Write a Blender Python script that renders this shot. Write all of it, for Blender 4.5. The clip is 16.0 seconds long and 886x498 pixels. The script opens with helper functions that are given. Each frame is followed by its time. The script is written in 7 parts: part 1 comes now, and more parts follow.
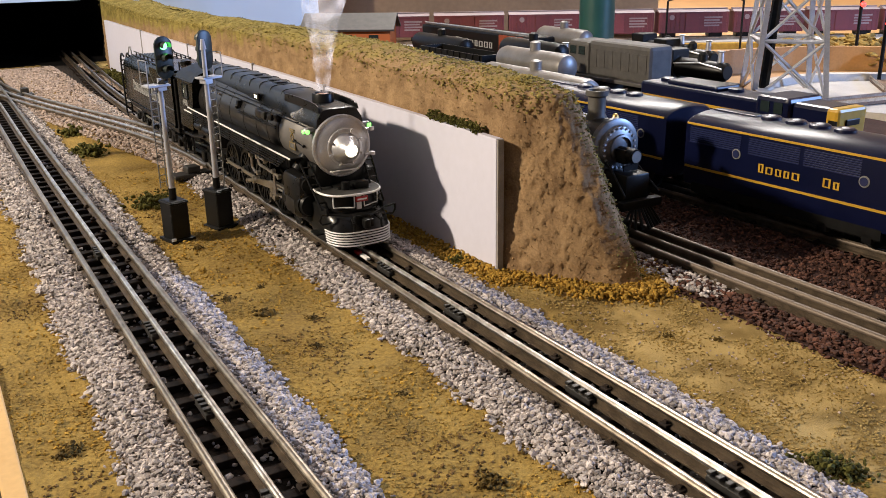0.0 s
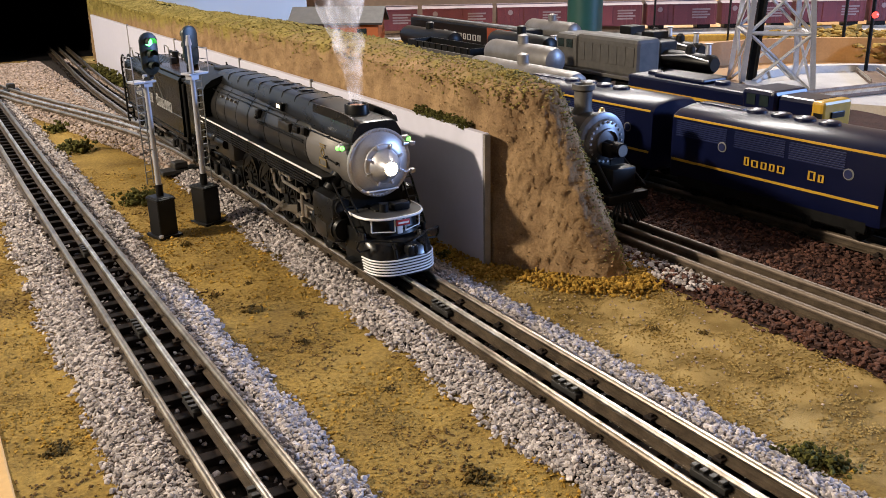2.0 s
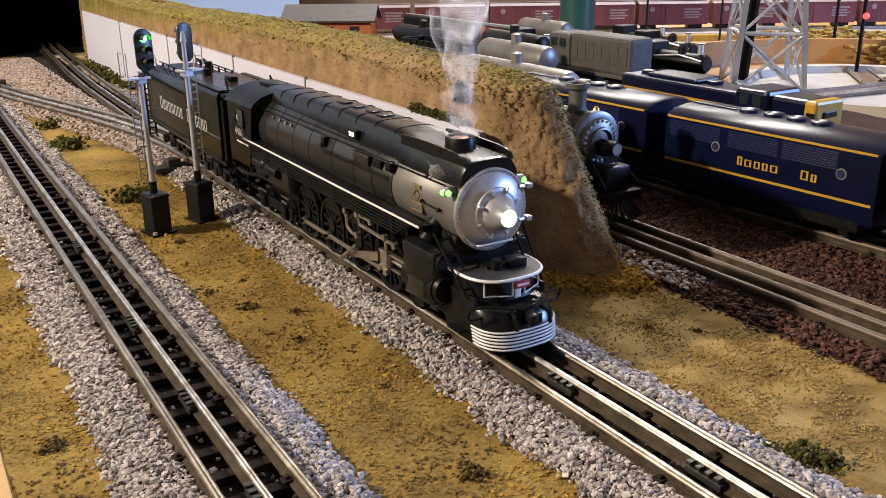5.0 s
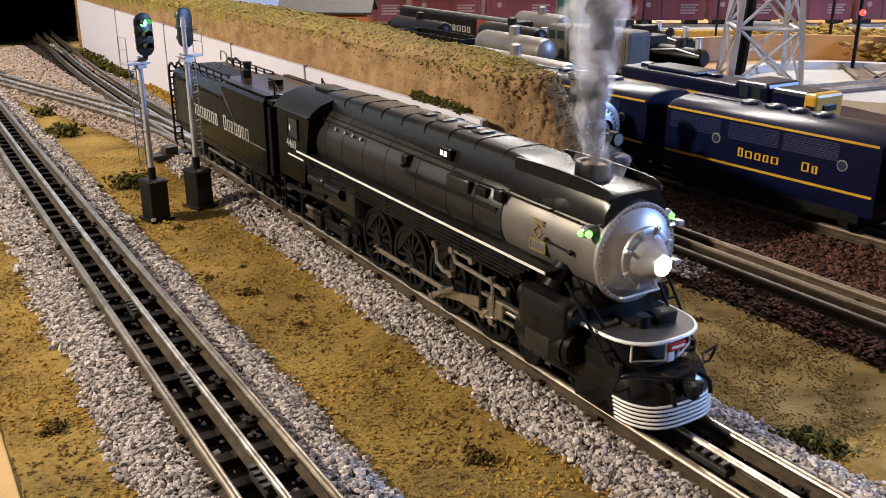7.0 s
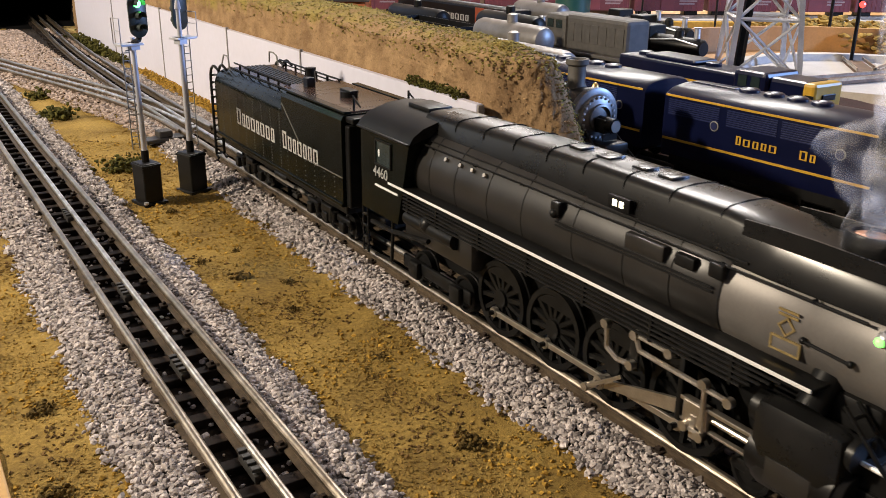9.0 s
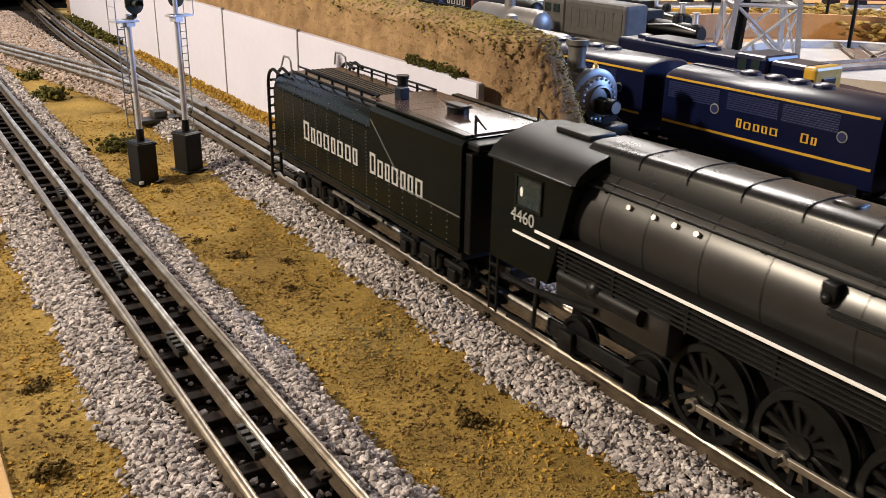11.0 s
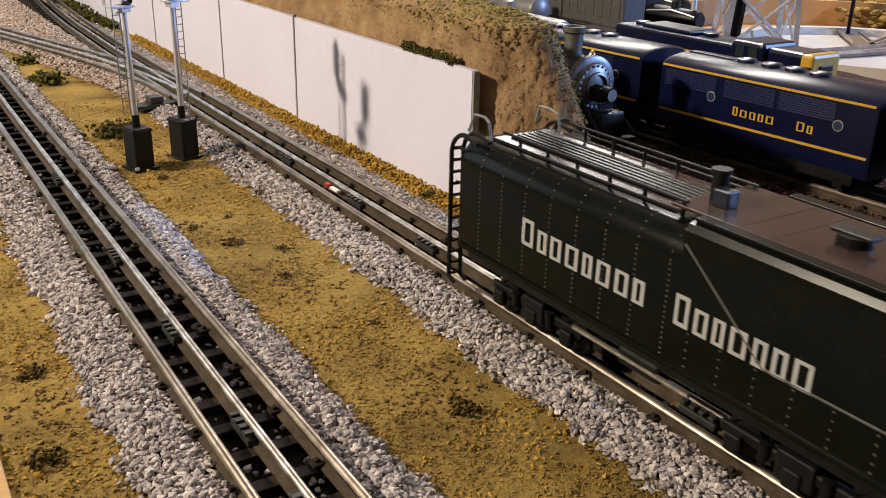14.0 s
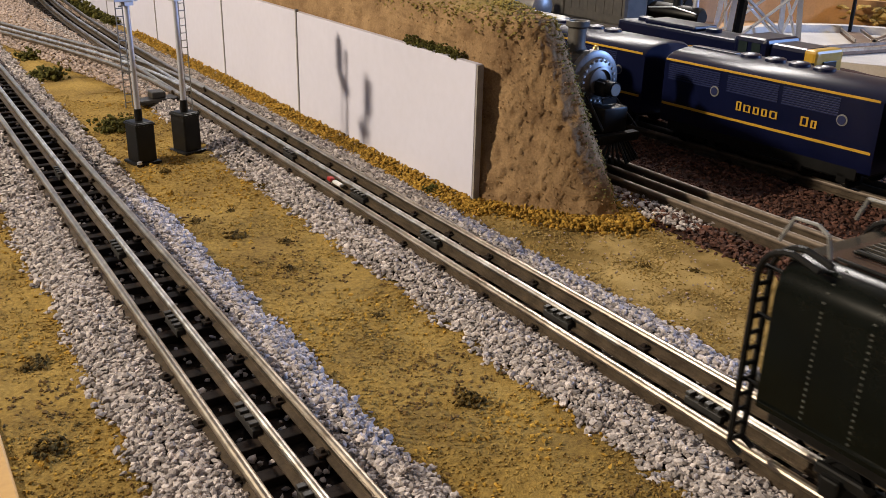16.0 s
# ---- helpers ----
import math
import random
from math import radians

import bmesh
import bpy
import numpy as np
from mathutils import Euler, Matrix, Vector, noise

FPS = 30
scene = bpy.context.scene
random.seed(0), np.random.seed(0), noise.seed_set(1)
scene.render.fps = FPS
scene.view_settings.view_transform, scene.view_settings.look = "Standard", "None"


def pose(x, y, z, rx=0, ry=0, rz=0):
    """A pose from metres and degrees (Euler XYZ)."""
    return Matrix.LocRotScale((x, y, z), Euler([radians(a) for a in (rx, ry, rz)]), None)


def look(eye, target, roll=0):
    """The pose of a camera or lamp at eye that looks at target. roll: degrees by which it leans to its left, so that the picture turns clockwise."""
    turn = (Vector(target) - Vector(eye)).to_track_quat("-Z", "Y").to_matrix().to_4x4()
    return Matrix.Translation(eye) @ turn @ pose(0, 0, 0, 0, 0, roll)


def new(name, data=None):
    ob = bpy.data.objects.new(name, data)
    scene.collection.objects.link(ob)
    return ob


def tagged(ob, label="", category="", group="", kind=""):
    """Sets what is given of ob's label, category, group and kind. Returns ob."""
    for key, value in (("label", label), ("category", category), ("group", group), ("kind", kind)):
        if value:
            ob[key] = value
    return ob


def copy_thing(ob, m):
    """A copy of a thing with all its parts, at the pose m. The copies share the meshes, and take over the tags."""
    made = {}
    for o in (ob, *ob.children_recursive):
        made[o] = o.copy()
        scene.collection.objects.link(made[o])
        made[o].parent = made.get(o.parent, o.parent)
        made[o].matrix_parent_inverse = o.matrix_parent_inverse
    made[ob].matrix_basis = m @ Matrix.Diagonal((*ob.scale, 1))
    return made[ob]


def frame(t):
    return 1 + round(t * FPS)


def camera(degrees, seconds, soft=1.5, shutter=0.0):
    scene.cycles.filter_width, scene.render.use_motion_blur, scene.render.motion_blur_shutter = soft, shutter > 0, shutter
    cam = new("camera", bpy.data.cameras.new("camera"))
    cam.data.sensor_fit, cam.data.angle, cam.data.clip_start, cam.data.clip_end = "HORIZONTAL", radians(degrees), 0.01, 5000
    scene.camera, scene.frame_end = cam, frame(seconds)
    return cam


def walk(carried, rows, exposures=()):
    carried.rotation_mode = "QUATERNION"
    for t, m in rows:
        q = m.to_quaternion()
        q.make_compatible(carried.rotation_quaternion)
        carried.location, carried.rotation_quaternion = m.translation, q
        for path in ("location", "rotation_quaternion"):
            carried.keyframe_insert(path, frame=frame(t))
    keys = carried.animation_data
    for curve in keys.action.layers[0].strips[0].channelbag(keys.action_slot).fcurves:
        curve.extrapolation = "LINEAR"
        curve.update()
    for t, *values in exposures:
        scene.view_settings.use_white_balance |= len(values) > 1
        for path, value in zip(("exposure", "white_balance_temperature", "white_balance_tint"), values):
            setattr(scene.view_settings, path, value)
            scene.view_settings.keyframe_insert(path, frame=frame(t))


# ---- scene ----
cam = camera(53.0, 16.0, 0.8, 0.4)
PATH = [
    (0, (-0.266, 0.067, 0.211), (0.688, 1.703, -0.433), -0.9),
    (0.5, (-0.266, 0.066, 0.212), (0.692, 1.697, -0.438), -1.0),
    (1, (-0.266, 0.066, 0.214), (0.696, 1.691, -0.447), -1.1),
    (1.5, (-0.266, 0.066, 0.213), (0.7, 1.687, -0.448), -1.1),
    (2, (-0.264, 0.065, 0.213), (0.704, 1.686, -0.447), -1.1),
    (2.5, (-0.265, 0.066, 0.212), (0.707, 1.684, -0.449), -1.0),
    (3, (-0.264, 0.065, 0.215), (0.709, 1.682, -0.448), -1.0),
    (3.5, (-0.261, 0.065, 0.216), (0.714, 1.68, -0.448), -1.1),
    (4, (-0.262, 0.065, 0.215), (0.716, 1.679, -0.449), -1.0),
    (6.5, (-0.273, 0.068, 0.209), (0.723, 1.668, -0.459), -0.2),
    (7, (-0.273, 0.069, 0.207), (0.727, 1.665, -0.465), 0.0),
    (7.5, (-0.273, 0.07, 0.205), (0.729, 1.664, -0.469), 0.3),
    (8, (-0.272, 0.071, 0.202), (0.728, 1.665, -0.476), 0.4),
    (8.5, (-0.271, 0.072, 0.201), (0.73, 1.662, -0.484), 0.6),
    (9, (-0.27, 0.071, 0.202), (0.733, 1.658, -0.489), 0.6),
    (11.5, (-0.272, 0.076, 0.194), (0.74, 1.643, -0.527), 1.2),
    (12, (-0.271, 0.075, 0.195), (0.739, 1.64, -0.532), 1.3),
    (12.5, (-0.271, 0.075, 0.194), (0.741, 1.637, -0.538), 1.3),
    (13, (-0.271, 0.074, 0.196), (0.741, 1.634, -0.541), 1.4),
    (13.5, (-0.271, 0.075, 0.196), (0.74, 1.632, -0.547), 1.4),
    (14, (-0.27, 0.074, 0.197), (0.738, 1.632, -0.549), 1.3),
    (14.5, (-0.272, 0.074, 0.197), (0.738, 1.63, -0.55), 1.3),
    (15, (-0.272, 0.075, 0.195), (0.738, 1.631, -0.551), 1.3),
    (15.5, (-0.271, 0.075, 0.194), (0.738, 1.632, -0.553), 1.3),
    (16, (-0.272, 0.075, 0.193), (0.736, 1.632, -0.554), 1.4),
]
walk(cam, [(t, look(eye, target, roll)) for t, eye, target, roll in PATH], ((0, 0.05), (8, 0.05), (12, 0.14), (13, 0.12), (13.6, 0.05), (14.5, -0.15), (16, -0.2)))

# ---------------- world, lamps, exposure ----------------
world = bpy.data.worlds.new("room_air")
scene.world = world
world.use_nodes = True
wbg = world.node_tree.nodes["Background"]
wbg.inputs[0].default_value = (0.95, 0.93, 1.0, 1)
wbg.inputs[1].default_value = 0.015


def area_lamp(name, eye, target, sx, sy, watts, colour):
    d = bpy.data.lights.new(name, "AREA")
    d.shape, d.size, d.size_y, d.energy, d.color = "RECTANGLE", sx, sy, watts, colour
    ob = new(name, d)
    ob.matrix_world = look(eye, target)
    return tagged(ob, "bright rectangular lamp hung in the train room", "lamp")


# warm main lamp beyond the table edge, cool lamp across the room, ceiling panels
area_lamp("room_lamp", (-1.72, 1.21, 1.11), (0, 0.75, 0.05), 0.09, 0.09, 66, (1.0, 0.85, 0.66))
area_lamp("room_lamp", (2.1, -0.75, 0.64), (0.0, 0.55, 0.0), 0.22, 0.22, 62, (0.30, 0.50, 1.0))
area_lamp("room_lamp", (1.7, 2.3, 2.1), (1.7, 2.2, 0.0), 1.6, 0.30, 110, (1.0, 0.94, 0.89))
area_lamp("room_lamp", (2.75, 3.65, 1.12), (0.0, 0.4, 0.1), 1.1, 0.30, 13, (1.0, 0.95, 0.92))


# ---------------- materials ----------------
def mat(name, c1, c2=None, rough=0.5, metal=0.0, scale=300.0, fine=1500.0, bump=0.0, glow=0.0,
        island=0.0, randomise=0.0, spec=0.5, mixfine=0.35, rvar=0.12, bumpscale=None, detail=4.0):
    """A procedural surface: two colours mixed by coarse and fine noise, with relief and uneven gloss."""
    m = bpy.data.materials.new(name)
    m.use_nodes = True
    nt = m.node_tree
    n, l = nt.nodes, nt.links
    b = n["Principled BSDF"]
    c2 = c2 or tuple(v * 0.72 for v in c1)
    co = n.new("ShaderNodeTexCoord")
    a = n.new("ShaderNodeTexNoise")
    a.inputs["Scale"].default_value, a.inputs["Detail"].default_value = scale, detail
    f = n.new("ShaderNodeTexNoise")
    f.inputs["Scale"].default_value, f.inputs["Detail"].default_value = fine, 2.0
    l.new(co.outputs["Object"], a.inputs["Vector"])
    l.new(co.outputs["Object"], f.inputs["Vector"])
    mx = n.new("ShaderNodeMix")
    mx.inputs[0].default_value = mixfine
    l.new(a.outputs["Fac"], mx.inputs[2])
    l.new(f.outputs["Fac"], mx.inputs[3])
    ramp = n.new("ShaderNodeValToRGB")
    ramp.color_ramp.elements[0].position, ramp.color_ramp.elements[1].position = 0.36, 0.64
    ramp.color_ramp.elements[0].color, ramp.color_ramp.elements[1].color = (*c2, 1), (*c1, 1)
    l.new(mx.outputs[0], ramp.inputs[0])
    out = ramp.outputs[0]
    if island or randomise:
        if island:
            src = n.new("ShaderNodeNewGeometry").outputs["Random Per Island"]
        else:
            src = n.new("ShaderNodeObjectInfo").outputs["Random"]
        mr = n.new("ShaderNodeMapRange")
        k = island or randomise
        mr.inputs["To Min"].default_value, mr.inputs["To Max"].default_value = 1 - k, 1 + k
        l.new(src, mr.inputs["Value"])
        hsv = n.new("ShaderNodeHueSaturation")
        l.new(mr.outputs[0], hsv.inputs["Value"])
        l.new(out, hsv.inputs["Color"])
        out = hsv.outputs[0]
    l.new(out, b.inputs["Base Color"])
    rr = n.new("ShaderNodeMapRange")
    rr.inputs["To Min"].default_value, rr.inputs["To Max"].default_value = max(rough - rvar, 0.03), min(rough + rvar, 1)
    l.new(mx.outputs[0], rr.inputs["Value"])
    l.new(rr.outputs[0], b.inputs["Roughness"])
    b.inputs["Metallic"].default_value = metal
    b.inputs["Specular IOR Level"].default_value = spec
    if bump:
        bp = n.new("ShaderNodeBump")
        bp.inputs["Strength"].default_value = min(bump, 1.0)
        bp.inputs["Distance"].default_value = 0.0008
        if bumpscale:
            h = n.new("ShaderNodeTexNoise")
            h.inputs["Scale"].default_value, h.inputs["Detail"].default_value = bumpscale, 5.0
            l.new(co.outputs["Object"], h.inputs["Vector"])
            l.new(h.outputs["Fac"], bp.inputs["Height"])
        else:
            l.new(mx.outputs[0], bp.inputs["Height"])
        l.new(bp.outputs[0], b.inputs["Normal"])
    if glow:
        b.inputs["Emission Color"].default_value = (*c1, 1)
        b.inputs["Emission Strength"].default_value = glow
    return m


M_TURF = mat("sanded_turf", (0.335, 0.226, 0.062), (0.150, 0.096, 0.028), 0.95, scale=24, fine=420, bump=0.8, mixfine=0.50, bumpscale=1100, spec=0.1, detail=8)
M_CRUMB = mat("turf_crumbs", (0.37, 0.248, 0.070), (0.205, 0.132, 0.038), 0.95, scale=24, fine=300, island=0.24, spec=0.1, detail=6)
M_MUSTARD = mat("mustard_turf", (0.43, 0.265, 0.05), (0.27, 0.16, 0.032), 0.95, scale=120, fine=800, island=0.35, spec=0.1)
M_SOIL = mat("brown_yard_gravel", (0.060, 0.028, 0.021), (0.028, 0.014, 0.011), 0.9, scale=60, fine=700, bump=1.0, bumpscale=500, spec=0.2)
M_SOILSTONE = mat("reddish_brown_stones", (0.115, 0.050, 0.034), (0.052, 0.024, 0.017), 0.85, scale=90, fine=600, island=0.5, spec=0.3)
# Dark brown fill between rails; also colours in the shade between stones.
M_BEDSHADE = mat("ballast_bed", (0.040, 0.032, 0.026), (0.014, 0.011, 0.009), 0.95, scale=260, fine=900, bump=1.0, bumpscale=420, spec=0.1)
M_STONE = mat("grey_ballast", (0.50, 0.455, 0.44), (0.25, 0.222, 0.212), 0.8, scale=220, fine=1300, island=0.5, bump=0.4, spec=0.3)
M_STONE1 = mat("grey_ballast_single", (0.50, 0.455, 0.44), (0.25, 0.222, 0.212), 0.8, scale=220, fine=1300, randomise=0.5, bump=0.4, spec=0.3)
M_PINKST = mat("pinkish_ballast", (0.42, 0.335, 0.285), (0.27, 0.21, 0.175), 0.85, scale=120, fine=900, island=0.3, spec=0.3)
M_RAIL = mat("rail_head_steel", (0.57, 0.505, 0.42), (0.31, 0.26, 0.20), 0.34, 1.0, scale=45, fine=190, rvar=0.09)
M_RAILC = mat("centre_rail_steel", (0.88, 0.85, 0.80), (0.45, 0.40, 0.34), 0.34, 1.0, scale=70, fine=160, rvar=0.08)
M_WEB = mat("tarnished_rail_web", (0.13, 0.098, 0.066), (0.06, 0.044, 0.030), 0.5, 0.45, scale=120, fine=900)
M_DULL = mat("dull_brown_railhead", (0.16, 0.125, 0.095), (0.10, 0.075, 0.056), 0.55, 0.4, scale=60, fine=200)
M_TIE = mat("dark_brown_tie", (0.030, 0.020, 0.015), (0.012, 0.009, 0.007), 0.75, scale=200, fine=1400, bump=0.4, randomise=0.35, spec=0.2)
M_CLIP = mat("black_plastic_clip", (0.03, 0.028, 0.026), (0.018, 0.017, 0.016), 0.5, scale=300)
M_WALLW = mat("white_painted_panel", (0.60, 0.595, 0.70), (0.55, 0.545, 0.64), 0.55, scale=9, fine=120, bump=0.05)
M_WALLE = mat("panel_edge_grey", (0.30, 0.28, 0.26), (0.2, 0.185, 0.17), 0.7, scale=90)
M_JOINT = mat("grey_joint", (0.33, 0.32, 0.32), None, 0.7, scale=200)
M_GREEN = mat("dark_green_foam", (0.105, 0.10, 0.026), (0.045, 0.042, 0.012), 0.95, scale=300, fine=1200, island=0.4, spec=0.1)
M_BLACK = mat("satin_black_paint", (0.009, 0.009, 0.009), (0.005, 0.005, 0.005), 0.38, scale=120, fine=1200, rvar=0.08, spec=0.20)
M_TENDER = mat("dark_olive_black_paint", (0.0048, 0.006, 0.0046), (0.0032, 0.004, 0.0031), 0.22, scale=60, fine=900, rvar=0.05, spec=0.13)
# Far paler than the tender: glints on rivets and seam put into the colour.
M_GLINT = mat("rivet_glint_paint", (0.11, 0.112, 0.10), (0.08, 0.082, 0.072), 0.22, scale=200, spec=0.6)
M_CASING = mat("glossy_black_casing", (0.008, 0.008, 0.008), (0.005, 0.005, 0.005), 0.28, scale=60, fine=900, rvar=0.04, spec=0.36)
M_BOILER = mat("graphite_boiler_jacket", (0.021, 0.0195, 0.018), (0.014, 0.013, 0.012), 0.33, 0.0, scale=50, fine=800, rvar=0.08)
M_SMOKEB = mat("silver_grey_smokebox", (0.155, 0.144, 0.134), (0.125, 0.116, 0.108), 0.45, 0.3, scale=60, fine=900)
M_SILVER = mat("silver_smokebox_front", (0.60, 0.60, 0.62), (0.48, 0.48, 0.50), 0.40, 0.75, scale=90, fine=900)
M_WHITE = mat("white_trim_paint", (0.78, 0.78, 0.78), (0.70, 0.70, 0.69), 0.4, scale=200)
M_ROD = mat("bright_rod_steel", (0.56, 0.52, 0.46), (0.42, 0.38, 0.33), 0.33, 0.9, scale=160, fine=1200)
M_LETTER = mat("silver_grey_lettering", (0.37, 0.37, 0.365), (0.31, 0.31, 0.305), 0.5, scale=400)
M_LAMPW = mat("lit_headlight", (1.0, 0.90, 0.60), (1.0, 0.90, 0.60), 0.3, glow=9)
M_DECK = mat("dark_grey_deck_paint", (0.045, 0.043, 0.041), (0.030, 0.029, 0.028), 0.5, scale=120, fine=900)
M_GOLD = mat("gold_plate_edge", (0.40, 0.30, 0.13), (0.28, 0.21, 0.09), 0.4, 0.6, scale=300)
M_NOSE = mat("polished_grey_nose", (0.19, 0.19, 0.195), (0.12, 0.12, 0.125), 0.38, 0.8, scale=90)
M_LAMPG = mat("lit_green_marker", (0.18, 1.0, 0.12), (0.18, 1.0, 0.12), 0.3, glow=3.0)
M_SIGG = mat("lit_green_signal", (0.10, 1.0, 0.16), (0.10, 1.0, 0.16), 0.3, glow=7.0)
M_BOARD = mat("lit_number_board", (1.0, 0.93, 0.7), (1.0, 0.93, 0.7), 0.4, glow=2.5)
M_RED = mat("red_plate", (0.42, 0.02, 0.02), (0.33, 0.02, 0.02), 0.5, scale=300)
M_MAST = mat("aluminium_mast", (0.56, 0.57, 0.62), (0.45, 0.46, 0.50), 0.4, 0.5, scale=120)
M_GREYL = mat("grey_ladder", (0.24, 0.24, 0.23), (0.17, 0.17, 0.165), 0.5, 0.3, scale=120)
M_LENS = mat("dark_lens", (0.02, 0.03, 0.03), None, 0.15)
M_SIGHEAD = mat("green_black_signal_head", (0.022, 0.035, 0.032), (0.014, 0.02, 0.02), 0.4, scale=200)
M_BLUE = mat("deep_blue_gloss_paint", (0.0022, 0.0042, 0.026), (0.0015, 0.0030, 0.019), 0.30, scale=40, fine=700, rvar=0.06, spec=0.32)
M_YEL = mat("yellow_stripe_paint", (0.50, 0.29, 0.022), (0.42, 0.24, 0.02), 0.4, scale=150)
M_GRATE = mat("blue_side_grille", (0.010, 0.017, 0.075), (0.007, 0.012, 0.055), 0.4, scale=300)
M_GREYD = mat("weathered_grey_diesel", (0.085, 0.078, 0.070), (0.05, 0.046, 0.042), 0.6, scale=90)
M_BOX = mat("boxcar_red", (0.16, 0.035, 0.045), (0.115, 0.028, 0.036), 0.6, scale=20, fine=300, randomise=0.2)
M_PURP = mat("boxcar_roof", (0.30, 0.24, 0.25), (0.22, 0.17, 0.18), 0.5, scale=30)
M_STEEL = mat("galvanised_tower_steel", (0.52, 0.53, 0.56), (0.40, 0.41, 0.44), 0.38, 0.7, scale=60, fine=500)
M_POST = mat("dark_green_post", (0.012, 0.085, 0.075), (0.008, 0.06, 0.055), 0.45, scale=12)
M_CONC = mat("pale_concrete", (0.55, 0.52, 0.48), (0.44, 0.41, 0.37), 0.8, scale=20, fine=300)
M_FASCIA = mat("tan_wood_fascia", (0.46, 0.25, 0.09), (0.34, 0.18, 0.065), 0.5, scale=18, fine=260)
M_WOODTIES = mat("brown_bare_track", (0.23, 0.15, 0.10), (0.13, 0.085, 0.06), 0.8, scale=50, fine=400)
# Curtain cloth, also used to paint the darkness inside the tunnel.
M_CURTAINDARK = mat("black_cloth_tunnel_dark", (0.008, 0.008, 0.009), (0.005, 0.005, 0.005), 0.95, scale=30, spec=0.05)
M_SKYB = mat("pale_blue_backdrop", (0.50, 0.66, 0.86), (0.60, 0.72, 0.86), 0.8, scale=2.2, fine=6)
M_ROOM = mat("beige_room_wall", (0.50, 0.42, 0.33), (0.42, 0.35, 0.27), 0.8, scale=3, fine=40)
M_CEIL = mat("white_ceiling", (0.75, 0.73, 0.70), (0.70, 0.68, 0.65), 0.9, scale=3, fine=40)
M_FLOOR = mat("brown_room_floor", (0.14, 0.10, 0.075), (0.09, 0.065, 0.05), 0.6, scale=6, fine=60)
M_PAPER = mat("brown_card_building", (0.24, 0.17, 0.115), (0.17, 0.12, 0.08), 0.8, scale=8, fine=90)
M_ORANGE = mat("orange_building_wall", (0.50, 0.13, 0.03), (0.40, 0.10, 0.025), 0.7, scale=30)
M_TANK = mat("grey_tank_shell", (0.25, 0.235, 0.225), (0.16, 0.15, 0.14), 0.4, 0.4, scale=40)
# Black deck; the brown-pink reflection on it is mixed into the base colour.
M_DECKSHEEN = mat("black_deck_warm_sheen", (0.055, 0.032, 0.025), (0.036, 0.021, 0.017), 0.18, 0.05, scale=80, spec=0.28, rvar=0.04)
M_BLUEV = mat("dark_blue_fitting", (0.004, 0.008, 0.018), None, 0.4)


# smoke: thin grey puffs
def smoke_material(name, thick, grain):
    m = bpy.data.materials.new(name)
    m.use_nodes = True
    n, l = m.node_tree.nodes, m.node_tree.links
    n.remove(n["Principled BSDF"])
    d, t, mx = n.new("ShaderNodeAddShader"), n.new("ShaderNodeBsdfTransparent"), n.new("ShaderNodeMixShader")
    for k, kind in enumerate(("ShaderNodeBsdfDiffuse", "ShaderNodeBsdfTranslucent")):
        q = n.new(kind)
        q.inputs[0].default_value = (0.85, 0.85, 0.88, 1)
        l.new(q.outputs[0], d.inputs[k])
    lw = n.new("ShaderNodeTexNoise")
    lw.inputs["Scale"].default_value, lw.inputs["Detail"].default_value = grain, 6
    co = n.new("ShaderNodeTexCoord")
    l.new(co.outputs["Object"], lw.inputs["Vector"])
    mr = n.new("ShaderNodeMapRange")
    mr.inputs["From Min"].default_value, mr.inputs["From Max"].default_value = 0.45, 0.75
    mr.inputs["To Min"].default_value, mr.inputs["To Max"].default_value = 0.01, thick
    l.new(lw.outputs["Fac"], mr.inputs["Value"])
    l.new(mr.outputs[0], mx.inputs[0])
    l.new(t.outputs[0], mx.inputs[1])
    l.new(d.outputs[0], mx.inputs[2])
    l.new(mx.outputs[0], n["Material Output"].inputs[0])
    return m


M_SMOKE = smoke_material("thin_grey_smoke", 0.15, 80)
M_PUFF = smoke_material("thick_white_smoke", 0.20, 60)


# ---------------- mesh helpers ----------------
def part(name, bm, material, parent=None, label="", smooth=False, m=None):
    me = bpy.data.meshes.new(name)
    bm.to_mesh(me)
    bm.free()
    me.materials.append(material)
    if smooth:
        me.shade_smooth()
        me.set_sharp_from_angle(angle=radians(38))
    ob = new(name, me)
    if parent:
        ob.parent = parent
    if m is not None:
        ob.matrix_basis = m
    if label:
        tagged(ob, label)
    return ob


def thing(name, label, category, group="", m=None):
    ob = new(name)
    ob.empty_display_size = 0.02
    if m is not None:
        ob.matrix_basis = m
    return tagged(ob, label, category, group)


def share(name, me, parent, m):
    ob = new(name, me)
    ob.parent = parent
    ob.matrix_basis = m
    return ob


def bx(bm, x0, x1, y0, y1, z0, z1, bev=0.0, m=None):
    mm = Matrix.LocRotScale(((x0 + x1) / 2, (y0 + y1) / 2, (z0 + z1) / 2), None, (abs(x1 - x0), abs(y1 - y0), abs(z1 - z0)))
    r = bmesh.ops.create_cube(bm, size=1, matrix=(m @ mm) if m is not None else mm)
    if bev:
        es = {e for v in r["verts"] for e in v.link_edges}
        bmesh.ops.bevel(bm, geom=list(es), offset=bev, segments=2, affect="EDGES", profile=0.5)
    return bm


def rod(bm, a, b, r0, r1=None, seg=10, caps=True):
    a, b = Vector(a), Vector(b)
    d = b - a
    q = d.to_track_quat("Z", "Y").to_matrix().to_4x4()
    bmesh.ops.create_cone(bm, cap_ends=caps, segments=seg, radius1=r0, radius2=r0 if r1 is None else r1, depth=d.length,
                          matrix=Matrix.Translation((a + b) / 2) @ q)
    return bm


